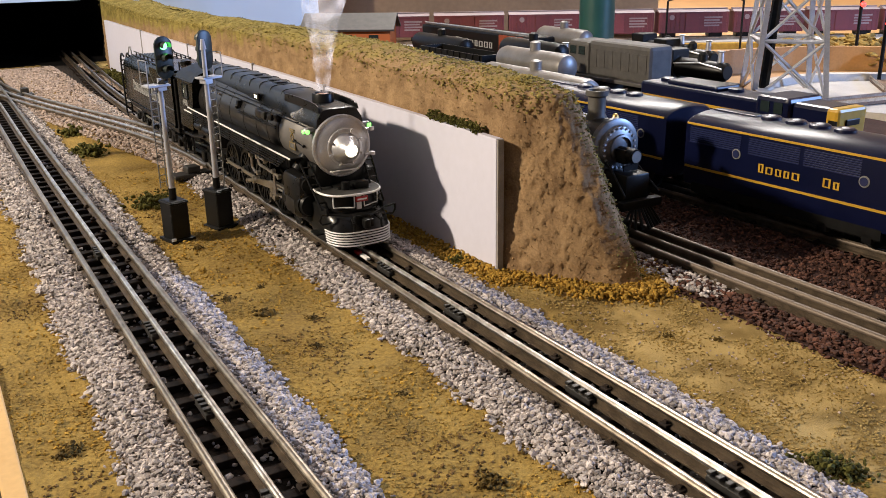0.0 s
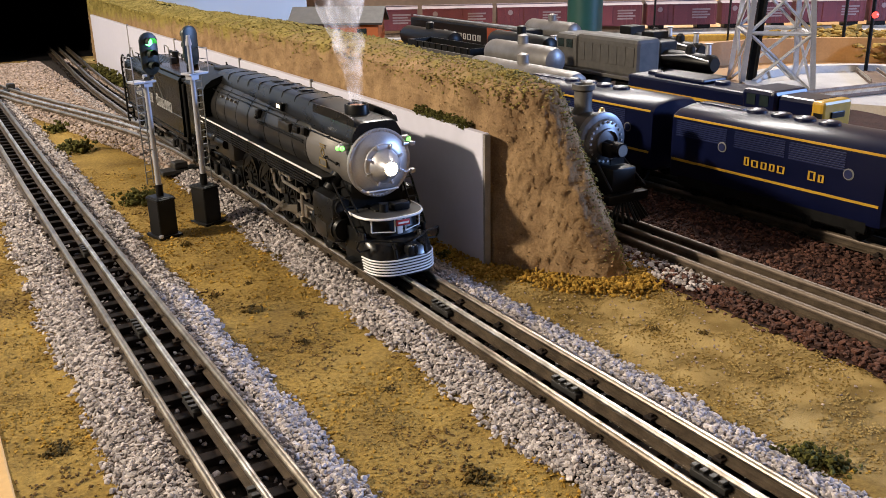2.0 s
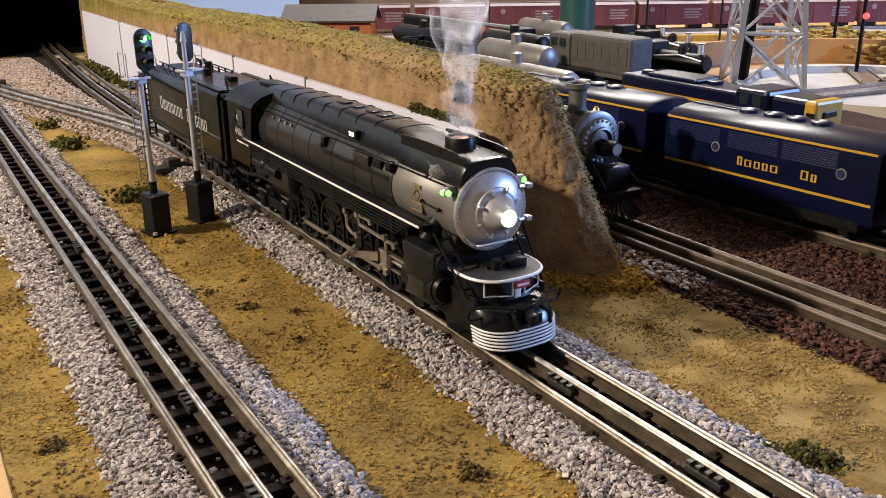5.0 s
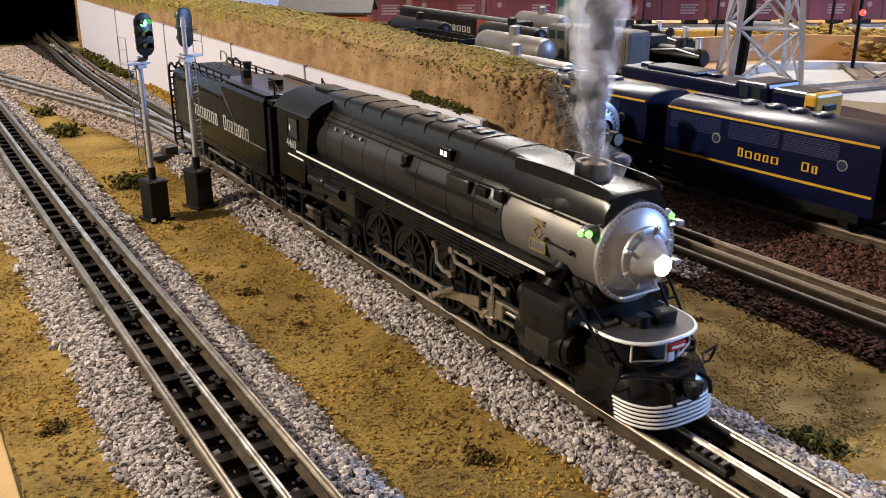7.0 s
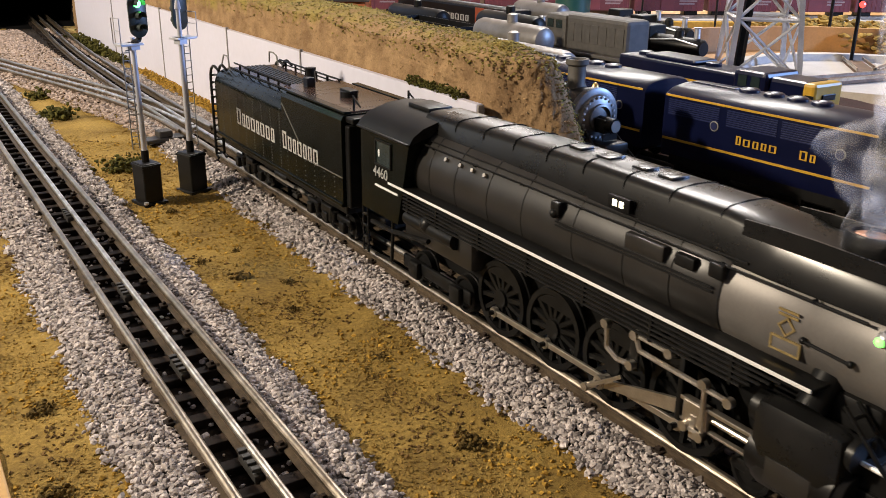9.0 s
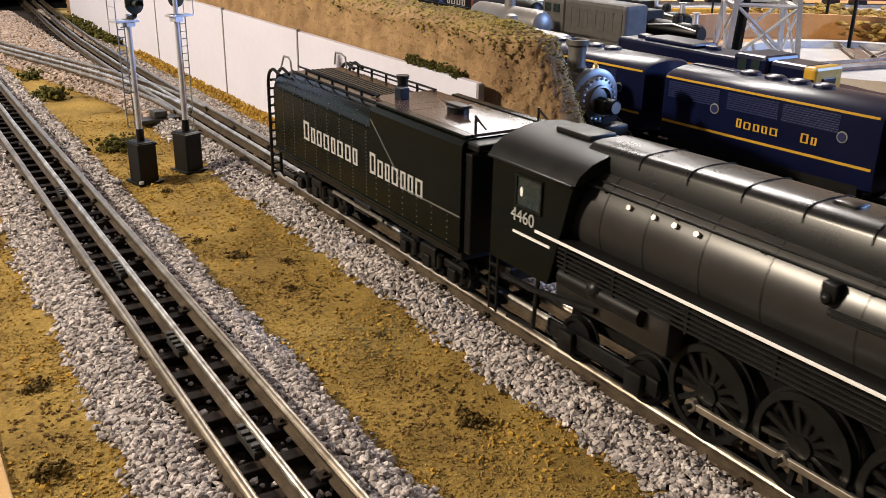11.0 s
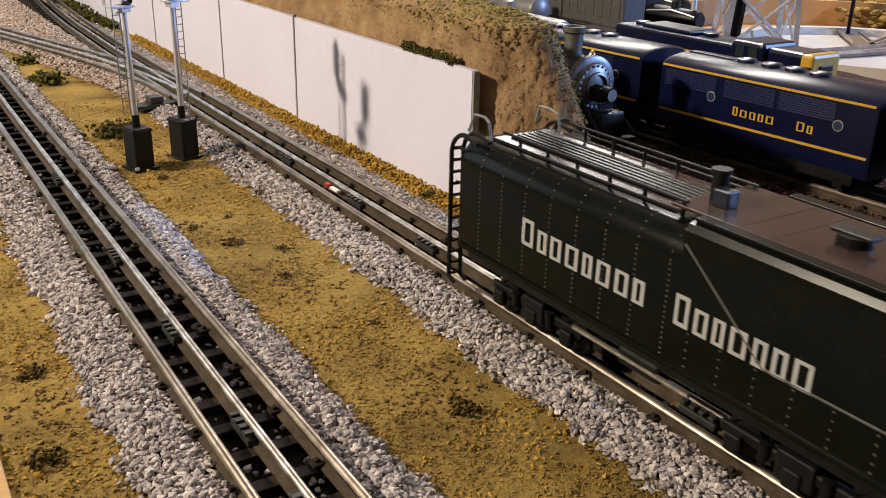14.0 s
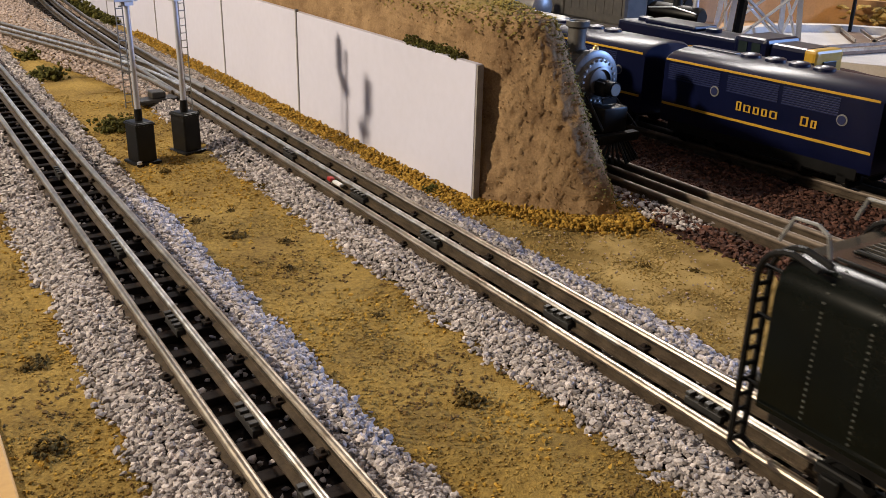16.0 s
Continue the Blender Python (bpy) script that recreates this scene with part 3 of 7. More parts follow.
    tagged(ob, "brown carved rock ridge with grassy green-yellow top", "hill")
    pts = []
    for r in range(R - 7, R + C):
        for i in range(0, n - 1):
            if rng.random() < (0.6 if r > R - 4 else 0.22):
                p = rows[r][i]
                pts.append((p[0] + rng.normal() * 0.0015, p[1] + rng.normal() * 0.002, p[2] + 0.0004))
    moss = []
    for r in range(0, R - 4):
        for i in range(n - 1):
            p = rows[r][i]
            if p[0] > 0.104 and p[1] < 0.75 and p[0] - 0.118 + 0.35 * (p[1] - 0.52) + 0.006 * nz(p[0], p[1], p[2], 90) > -0.004 and rng.random() < 0.6:
                moss.append((p[0] + rng.normal() * 0.001, p[1] + rng.normal() * 0.001, p[2]))
    scatter("grass_turf", np.array(pts), 0.0021, mat("ridge_turf", (0.29, 0.232, 0.074), (0.205, 0.165, 0.052), 0.95, scale=60, fine=400, island=0.25, spec=0.1),
            "yellow-green fine turf on the rock ridge", "grass", "octa")
    scatter("moss", np.array(moss), 0.0019, mat("ridge_moss", (0.22, 0.195, 0.068), (0.105, 0.098, 0.036), 0.95, scale=70, fine=500, island=0.45, spec=0.1),
            "dark olive moss clinging to the rock's end", "moss", "octa")
    pts = []
    for r in range(3, R - 6):
        for i in range(n - 1):
            p = rows[r][i]
            if p[1] < 1.1 and rng.random() < 0.30:
                pts.append((p[0] + rng.normal() * 0.0008, p[1] + rng.normal() * 0.001, p[2]))
    scatter("rock_grit", np.array(pts), 0.0014, mat("rock_grit", (0.34, 0.225, 0.115), (0.20, 0.128, 0.066), 0.95, scale=60, fine=400, island=0.4, spec=0.1),
            "loose brown grit stuck to the rock face", "grit", "crumb")
    return ob


cliff()

# ---------------- turf, tufts and weeds ----------------
n = 190000
x, y = -0.255 + 0.42 * rng.random(n), 0.20 + 0.85 * rng.random(n) ** 1.6
gz = np.array([ground_z(a, b) for a, b in zip(x, y)])
clump = np.array([nz(a, b, 9, 26) for a, b in zip(x, y)])
off = (np.abs(x - XM) > 0.046) & (np.abs(x - XT) > 0.043) & (rng.random(n) < np.where(x > 0.052, 0.03, 0.42) + 0.9 * clump)
scatter("ground_turf", np.stack([x, y, gz + 0.0003], 1)[off], 0.0013, M_CRUMB, "fine tan turf crumbs on the sanded ground", "turf", "crumb", flat=0.7)
n = 26000
x, y = -0.255 + 0.42 * rng.random(n), 0.18 + 0.85 * rng.random(n) ** 1.5
clump = np.array([nz(a, b, 4, 17) + 0.6 * nz(a, b, 6, 60) for a, b in zip(x, y)])
off = (np.abs(x - XM) > 0.047) & (np.abs(x - XT) > 0.045) & (clump > np.where(x > 0.05, 0.9, 0.06)) & (rng.random(n) < 0.75)
gz = np.array([ground_z(a, b) for a, b in zip(x[off], y[off])])
scatter("ground_clumps", np.stack([x[off], y[off], gz + 0.0004], 1), 0.0021, M_MUSTARD, "raised clumps of mustard ground foam", "turf", "octa", flat=0.8)
off = (np.abs(x - XM) > 0.047) & (np.abs(x - XT) > 0.045) & (clump < -0.31) & (x < 0.05)
gz = np.array([ground_z(a, b) for a, b in zip(x[off], y[off])])
scatter("ground_soil", np.stack([x[off], y[off], gz + 0.0003], 1), 0.0019, mat("dark_soil_crumbs", (0.165, 0.102, 0.036), (0.105, 0.064, 0.024), 0.95, scale=200, island=0.35, spec=0.1), "darker brown soil crumbs on the ground", "soil", "octa", flat=0.7)
# mustard drift along the wall and round the rock's foot
n = 9000
s = rng.random(n)
x = np.where(s < 0.55, 0.0665 - 0.016 * rng.random(n) ** 1.6, 0.0)
y = np.where(s < 0.55, 0.54 + 0.9 * rng.random(n) ** 1.2, 0.0)
k = s >= 0.55
u = rng.random(n)
arc = [(0.060, 0.565), (0.082, 0.545), (0.100, 0.505), (0.125, 0.480), (0.148, 0.487), (0.165, 0.52)]
ai = np.minimum((u * 5).astype(int), 4)
af = u * 5 - ai
A = np.array(arc)
px = A[ai, 0] * (1 - af) + A[ai + 1, 0] * af
py = A[ai, 1] * (1 - af) + A[ai + 1, 1] * af
x = np.where(k, px + 0.008 * rng.normal(size=n), x)
y = np.where(k, py + 0.008 * rng.normal(size=n), y)
z = GZ + 0.0055 * rng.random(n) * np.where(k, np.clip(1 - 0.3 * np.abs(rng.normal(size=n)), 0, 1), np.clip((x - 0.050) / 0.016, 0.1, 1))
scatter("mustard_turf", np.stack([x, y, z], 1), 0.0023, M_MUSTARD, "mustard-yellow coarse turf at the foot of wall and rock", "turf", "stone", flat=0.9)
n = 16000
x, y = 0.052 + 0.112 * rng.random(n), 0.22 + 0.32 * rng.random(n)
keep = np.array([nz(a, b, 2, 34) + 0.5 * nz(a, b, 8, 120) for a, b in zip(x, y)]) > rng.random(n) * 0.9 - 0.35
scatter("sand_crumbs", np.stack([x, y, GZ + 0.0004 + 0 * x], 1)[keep], 0.0014, mat("sand_crumbs", (0.39, 0.28, 0.105), (0.24, 0.165, 0.055), 0.95, scale=60, island=0.22, spec=0.1), "soft sandy crumbs on the bare patch", "sand", "octa", flat=0.6)
n = 5000
x, y = 0.06 + 0.11 * rng.random(n), 0.30 + 0.22 * rng.random(n)
scatter("ground_grit", np.stack([x, y, GZ + 0.0006 + 0 * x], 1)[rng.random(n) < 0.05], 0.0013, M_PINKST, "scattered pale grit on sandy ground", "grit", "stone")
# brown yard stones at the near border
n = 12000
x, y = 0.152 + 0.30 * rng.random(n) ** 1.2, 0.25 + 0.45 * rng.random(n)
scatter("yard_stones", np.stack([x, y, GZ + 0.003 + 0.001 * rng.random(n)], 1), 0.0027, M_SOILSTONE, "reddish-brown crushed stone in the yard", "gravel")
n = 420
x, y = 0.150 + 0.035 * rng.random(n), 0.44 + 0.13 * rng.random(n)
scatter("yard_stones", np.stack([x, y, GZ + 0.004 + 0.002 * rng.random(n)], 1), 0.0034, M_STONE, "a spill of light-grey stones beside the rock", "gravel")
# pink-grey ballast spread round the crossover
n = 16000
x, y = -0.155 + 0.19 * rng.random(n), 0.95 + 1.1 * rng.random(n)
lim = -0.045 - 0.085 * np.clip((y - 0.98) / 0.45, 0, 1)
ok = (x > lim) & (np.abs(x) > 0.021)
scatter("crossover_ballast", np.stack([x, y, GZ + 0.004 + 0.0015 * rng.random(n)], 1)[ok], 0.0036, M_PINKST, "pale pinkish ballast spread round the crossover", "ballast")


def tuft(name, cx, cy, r, n, material, label, cz=GZ, h=0.6, cat="tuft"):
    d = rng.normal(size=(n, 3)) * np.array([r, r, r * h]) * 0.5
    d[:, 2] = np.abs(d[:, 2])
    scatter(name, d + np.array([cx, cy, cz]), r * 0.30, material, label, cat, "stone", kind="thing", flat=0.9)


for cx, cy, r in ((-0.1074, 1.289, 0.012), (-0.1049, 1.148, 0.014), (-0.118, 1.17, 0.008), (0.0516, 0.278, 0.0085), (0.058, 0.268, 0.007), (0.044, 0.288, 0.005), (-0.1025, 0.884, 0.012), (-0.086, 0.90, 0.008), (0.058, 0.60, 0.006)):
    tuft("weed_tuft", cx, cy, r, int(90 + 6000 * r), M_GREEN, "dark green foam weed tuft on the ground", h=0.8)
M_WEED = mat("dry_brown_weed", (0.14, 0.095, 0.028), (0.075, 0.05, 0.017), 0.95, scale=300, island=0.4, spec=0.1)
for cx, cy, r in ((-0.099, 0.583, 0.006), (-0.080, 0.347, 0.006), (-0.0459, 0.667, 0.005), (-0.0977, 0.74, 0.004), (-0.112, 0.62, 0.004), (-0.085, 0.63, 0.003), (-0.075, 0.44, 0.0035), (-0.235, 0.47, 0.006), (-0.242, 0.40, 0.006), (-0.09, 0.52, 0.003), (0.095, 0.42, 0.003), (0.115, 0.40, 0.003), (-0.075, 0.56, 0.004)):
    tuft("weed_tuft", cx, cy, r, 80, M_WEED, "small dry brown weed tuft on sandy ground")
for i in range(9):
    tuft("hanging_weed", WX + 0.004, 0.592 + 0.008 * i, 0.006, 60, M_GREEN, "green foam weeds hanging over the wall top", cz=0.0865 + 0.001 * (i % 3))
for i in range(8):
    tuft("weed_tuft", 0.052, 1.55 + 0.045 * i, 0.016, 120, M_GREEN, "green foam weeds along the wall foot", h=0.7)
# fallen red bit and a bit of plastic by the centre rail
part_red = part("red_scrap", bx(B(), -0.0075, -0.0035, 0.636, 0.642, -0.0045, -0.0018, 0.0006), M_RED)
tagged(part_red, "small red plastic scrap lying between the rails", "scrap")
part_w = part("clear_scrap", bx(B(), -0.0070, -0.0035, 0.622, 0.634, -0.0046, -0.0026, 0.0006), M_WHITE)
tagged(part_w, "small whitish plastic scrap between the rails", "scrap")
# switch machine beside the crossover
sw = thing("switch_machine", "black switch motor lying beside the track", "switch machine", m=pose(-0.040, 0.965, GZ + 0.004, 0, 0, 6))
part("base", bx(B(), -0.02, 0.02, -0.009, 0.009, 0, 0.004, 0.001), M_CLIP, sw)
part("cover", bx(B(), -0.006, 0.008, -0.007, 0.007, 0.004, 0.011, 0.0015), M_CLIP, sw)
part("throw_rod", rod(B(), (0.02, 0, 0.002), (0.034, 0, 0.002), 0.001), M_CLIP, sw)
sw2 = thing("switch_machine", "black switch motor lying beside the track", "switch machine", m=pose(-0.118, 1.66, GZ + 0.004))
part("base", bx(B(), -0.012, 0.012, -0.012, 0.012, 0, 0.004, 0.001), M_CLIP, sw2)
part("cover", bx(B(), -0.006, 0.006, -0.007, 0.007, 0.004, 0.013, 0.0015), M_CLIP, sw2)


# ---------------- colour-light signals ----------------
def signal(x, y, rz, lit, ladder_side):
    s = thing("railway_signal", "silver mast signal, " + ("green lamp lit, on black box" if lit else "unlit, with ladder, on black box"), "railway signal", "trackside signals", pose(x, y, GZ, 0, 0, rz))
    c = part("relay_box", bx(B(), -0.0078, 0.0078, -0.009, 0.009, 0.001, 0.0335, 0.0012), M_BLACK, s, "black relay box")
    part("lid", bx(B(), -0.0084, 0.0084, -0.0096, 0.0096, 0.0305, 0.0325, 0.0006), M_BLACK, c)
    part("plinth", bx(B(), -0.0102, 0.0102, -0.0115, 0.0115, -0.001, 0.002, 0.0005), M_BLACK, s)
    part("bolt", rod(B(), (-0.0085, -0.0105, 0.002), (-0.0085, -0.0105, 0.0038), 0.0019), M_MAST, s, "bright round bolt head")
    part("collar", rod(B(), (0, 0, 0.033), (0, 0, 0.043), 0.0030, seg=14), M_BLACK, s)
    part("mast", rod(B(), (0, 0, 0.043), (0, 0, 0.148 if not lit else 0.130), 0.0023, 0.0018, seg=14), M_MAST, s, "silver tube mast", smooth=True)
    L = B()
    lx = 0.0085 * ladder_side
    for d in (-0.0028, 0.0028):
        pipe(L, [(lx + d, -0.004, 0.002 if not lit else 0.046), (lx + d, -0.004, 0.126)], 0.00045, 6)
    for k in range(14 if lit else 20):
        z = (0.05 if lit else 0.008) + k * 0.0058
        rod(L, (lx - 0.0028, -0.004, z), (lx + 0.0028, -0.004, z), 0.0004, seg=6)
    for z in (0.072, 0.121):
        rod(L, (0, 0, z), (lx, -0.004, z), 0.0005, seg=6)
    part("ladder", L, M_GREYL, s, "thin grey ladder")
    part("platform", bx(bx(B(), min(0, lx) - 0.005, max(0, lx) + 0.005, -0.008, 0.004, 0.1245, 0.1262, 0.0003), -0.0035, 0.0035, -0.004, 0.004, 0.121, 0.1262), M_MAST, s)
    R = B()
    x0, x1 = min(0, lx) - 0.005, max(0, lx) + 0.005
    xe = x0 if ladder_side < 0 else x1
    pipe(R, [(xe, 0.004, 0.126), (xe, 0.004, 0.145), (xe, -0.008, 0.145), (xe, -0.008, 0.126)], 0.0004, 6)
    pipe(R, [(xe, 0.004, 0.136), (xe, -0.008, 0.136)], 0.0003, 6)
    part("railing", R, M_MAST, s)
    if lit:
        part("head_bracket", pipe(B(), [(0, 0, 0.126), (0.001, -0.0085, 0.129), (0.001, -0.0085, 0.136)], 0.0020), M_BLACK, s)
    else:
        part("head_bracket", pipe(B(), [(0, 0, 0.130), (-0.0060, -0.0075, 0.132), (-0.0070, -0.0080, 0.138)], 0.0018), M_BLACK, s)
    hx, hy = (0.001, -0.0095) if lit else (-0.0075, -0.0085)
    H = B()
    rings = []
    for yy, k in ((0.0015, 0.75), (0.0009, 0.97), (-0.0009, 1.0), (-0.0012, 0.94)):
        ring = []
        for i in range(28):
            a = 2 * math.pi * i / 28
            ring.append((hx + 0.0072 * k * math.cos(a), hy + yy, 0.1465 + (0.0088 if math.sin(a) > 0 else -0.0088) + 0.0072 * k * math.sin(a)))
        rings.append(ring)
    loft(H, rings)
    head = part("signal_head", H, M_SIGHEAD, s, "dark oval three-lamp signal head", smooth=True)
    for k, mm in ((0.0088, M_SIGG if lit else M_LENS), (0.0, M_LENS), (-0.0088, M_LENS)):
        z = 0.1465 + k
        part("lens", rod(B(), (hx, hy - 0.0010, z), (hx, hy - 0.0016, z), 0.0030, seg=18), mm, head, "lit green lens" if mm is M_SIGG else "")
        hd = B()
        rings = []
        for yy in (-0.001, -0.0078):
            rings.append([(hx + 0.0034 * math.cos(a), hy + yy - (0 if yy > -0.002 else 0.0006 * math.sin(a)), z + 0.0034 * math.sin(a)) for a in [math.pi * (-0.1 + 1.2 * i / 12) for i in range(13)]])
        loft(hd, rings, close=False, caps=False)
        part("hood", hd, M_SIGHEAD, head)
    if not lit:
        part("finial", rod(B(), (0, 0, 0.148), (0, 0, 0.156), 0.0028, 0.0014), M_MAST, s)
    return s


signal(-0.1045, 0.775, 14, True, -1)
signal(-0.0640, 0.790, 200, False, -1)

# ---------------- the steam locomotive ----------------
def lerp_tab(tab, y):
    for (a, u), (b, v) in zip(tab[:-1], tab[1:]):
        if y <= b:
            return u + (v - u) * max(0.0, (y - a) / (b - a))
    return tab[-1][1]


DRIVERS = (0.0795, 0.1220, 0.1645, 0.2070)
CRANK, DR = 0.0068, 0.0200


def letters(name, count, y0, y1, z0, z1, x, material, parent, label):
    """A painted name, kept to one plain upright outlined bar in the place of each letter; the first one is larger."""
    wide = [1.0 + 0.16 * math.sin(2.3 * i + count) for i in range(count)]
    unit = (y1 - y0) / sum(wide)
    y = y0
    for i in range(count):
        w, h = unit * wide[i], (z1 - z0) * (1.16 if i == 0 else 0.94)
        tu, tv = 0.21 / wide[i], 0.13
        outer = [(0.10, 0.0), (0.82, 0.0), (0.82, 1.0), (0.10, 1.0)]
        inner = [(0.10 + tu, tv), (0.82 - tu, tv), (0.82 - tu, 1 - tv), (0.10 + tu, 1 - tv)]
        rings = [[(x + dx, y + w * u, z0 + h * v) for u, v in pts] for dx, pts in ((-0.00012, outer), (0.00012, outer), (0.00012, inner), (-0.00012, inner), (-0.00012, outer))]
        part(name, loft(B(), rings, caps=False), material, parent, label)
        y += w


def mesh_of(name, bm, material):
    me = bpy.data.meshes.new(name)
    bm.to_mesh(me)
    bm.free()
    me.materials.append(material)
    return me


loco = thing("steam_locomotive", "black model steam locomotive, silver nose, headlight lit", "locomotive")


def build_loco():
    P = lambda name, bm, m, label="", smooth=True, parent=loco: part(name, bm, m, parent, label, smooth)
    CZ = 0.0710
    # boiler in three lengths
    P("smokebox", lathe_y(B(), [(-0.003, 0.0215), (-0.002, 0.0224), (0.030, 0.0226), (0.0305, 0.0229), (0.0675, 0.0229)], 0, CZ, 48), M_SMOKEB, "matt grey smokebox")
    boiler = P("boiler", lathe_y(B(), [(0.0672, 0.0233), (0.0678, 0.0237), (0.095, 0.0238), (0.14, 0.0243), (0.175, 0.0253), (0.235, 0.0262), (0.290, 0.0264)], 0, CZ - 0.0002, 56), M_BOILER, "graphite boiler jacket")
    for y in (0.092, 0.118, 0.150, 0.186, 0.214, 0.243, 0.268):
        r = lerp_tab([(0.0678, 0.0237), (0.14, 0.0243), (0.175, 0.0253), (0.235, 0.0262), (0.29, 0.0264)], y)
        P("boiler_band", lathe_y(B(), [(y - 0.0006, r - 0.001), (y - 0.0005, r + 0.00028), (y + 0.0005, r + 0.00028), (y + 0.0006, r - 0.001)], 0, CZ - 0.0002, 56), M_BOILER, parent=boiler)
    # smokebox front: bolted ring, dished door, headlamp cone
    front = P("smokebox_front", lathe_y(B(), [(-0.0028, 0.0234), (-0.0045, 0.0236), (-0.0052, 0.0230), (-0.0052, 0.0212), (-0.0062, 0.0200), (-0.0088, 0.0165), (-0.0102, 0.0128), (-0.0104, 0.0115), (-0.0100, 0.0)], 0, CZ, 56), M_SILVER, "silver dished smokebox front")
    b = B()
    for i in range(54):
        a = 2 * math.pi * i / 54
        rod(b, (0.0221 * math.cos(a), -0.0050, CZ + 0.0221 * math.sin(a)), (0.0221 * math.cos(a), -0.0059, CZ + 0.0221 * math.sin(a)), 0.00062, seg=6)
    P("bolt_ring", b, M_SILVER, parent=front)
    ring = P("door_ring", lathe_y(B(), [(-0.0096, 0.0140), (-0.0112, 0.0140), (-0.0118, 0.0132), (-0.0118, 0.0108), (-0.010, 0.0106)], 0, CZ, 40), M_SILVER, parent=front)
    for i in range(8):
        b = B()
        a = 2 * math.pi * (i + 0.5) / 8
        q = Matrix.Translation((0.0130 * math.cos(a), -0.0122, CZ + 0.0130 * math.sin(a))) @ Matrix.Rotation(-a, 4, "Y")
        bx(b, -0.0018, 0.0018, -0.0008, 0.0008, -0.0008, 0.0008, 0.0002, q)
        P("door_clamp", b, M_SILVER, parent=front)
    lampz = CZ - 0.0008
    P("headlamp_cone", lathe_y(B(), [(-0.0105, 0.0122), (-0.0120, 0.0117), (-0.0165, 0.0084), (-0.0205, 0.0054), (-0.0215, 0.0052)], 0, lampz, 40), M_SILVER, "silver headlamp cone", parent=front)
    P("headlamp", lathe_y(B(), [(-0.0210, 0.0047), (-0.0222, 0.0045), (-0.0229, 0.0032), (-0.0232, 0.0012)], 0, lampz, 28), M_LAMPW, "lit warm white headlight", parent=front)
    P("lamp_plate", bx(B(), -0.0066, -0.0030, -0.0170, -0.0150, CZ - 0.0005, CZ + 0.0030, 0.0002), M_GREYL, parent=front)
    for z in (CZ + 0.0105, CZ - 0.0085):
        b = rod(B(), (0.0175, -0.006, z), (0.0258, -0.005, z), 0.0012, seg=8)
        bx(b, 0.0225, 0.0262, -0.0075, -0.003, z - 0.0014, z + 0.0014, 0.0003)
        P("door_hinge", b, M_SILVER, parent=front)
    P("grab_rail", pipe(B(), [(-0.0115, -0.0075, CZ - 0.0180), (-0.0115, -0.0105, CZ - 0.0175), (0.0105, -0.0105, CZ - 0.0175), (0.0105, -0.0075, CZ - 0.018)], 0.0006), M_WHITE, "white grab rail", parent=front)
    # skyline casing along the boiler top
    rings = []
    for y, top, hw in ((-0.0028, 0.0985, 0.0158), (0.000, 0.0995, 0.0162), (0.050, 0.1000, 0.0160), (0.058, 0.1022, 0.0155), (0.075, 0.1034, 0.0145), (0.15, 0.1038, 0.0140), (0.22, 0.1030, 0.0140), (0.292, 0.1015, 0.0140)):
        zb = 0.0855
        rings.append([(-hw - 0.0030, y, zb), (-hw - 0.0022, y, zb + 0.006), (-hw, y, top - 0.0036), (-hw + 0.0012, y, top - 0.0014), (-hw + 0.0038, y, top - 0.0002), (-hw + 0.008, y, top + 0.0004),
                      (hw - 0.008, y, top + 0.0004), (hw - 0.0038, y, top - 0.0002), (hw - 0.0012, y, top - 0.0014), (hw, y, top - 0.0036), (hw + 0.0022, y, zb + 0.006), (hw + 0.0030, y, zb)])
    casing = P("skyline_casing", loft(B(), rings), M_CASING, "satin black skyline casing")
    for y in (0.078, 0.104, 0.130, 0.156, 0.182, 0.208, 0.234, 0.260):
        t = lerp_tab([(0.058, 0.1022), (0.075, 0.1034), (0.15, 0.1038), (0.22, 0.103), (0.292, 0.1015)], y)
        hw = 0.0142
        pts = [(-hw - 0.0003, y, t - 0.006), (-hw - 0.0001, y, t - 0.0034), (-hw + 0.0012, y, t - 0.0010), (-hw + 0.0040, y, t + 0.0001), (0, y, t + 0.0007), (hw - 0.004, y, t + 0.0001), (hw - 0.0012, y, t - 0.001), (hw, y, t - 0.0034)]
        P("seam", pipe(B(), pts, 0.00035, 5), M_BLACK, parent=casing)
    for sx in (-1, 1):
        b = B()
        rings = []
        for y, top in ((-0.0022, 0.0990), (-0.0010, 0.1006), (0.003, 0.1020), (0.012, 0.1029), (0.036, 0.1035), (0.052, 0.1033), (0.066, 0.1027)):
            rings.append([(sx * 0.0150, y, 0.097), (sx * 0.0164, y, 0.097), (sx * 0.0160, y, top), (sx * 0.0148, y, top)])
        P("stack_wing", loft(b, rings), M_CASING, "curved wind wing beside the stack", parent=casing)
    st = P("chimney", loft(B(), [[(r * math.cos(2 * math.pi * i / 28), 0.0265 + 1.15 * r * math.sin(2 * math.pi * i / 28), z) for i in range(28)] for z, r in ((0.0985, 0.0085), (0.1060, 0.0082), (0.1068, 0.0078), (0.1066, 0.0062), (0.1005, 0.0058))]), M_BLACK, "black stack with copper-coloured bore")
    P("stack_bore", loft(B(), [[(r * math.cos(2 * math.pi * i / 24), 0.0265 + 1.15 * r * math.sin(2 * math.pi * i / 24), z) for i in range(24)] for z, r in ((0.1050, 0.0061), (0.1056, 0.0052))]), mat("copper_bore", (0.45, 0.22, 0.12), (0.3, 0.13, 0.07), 0.4, 0.6), parent=st)
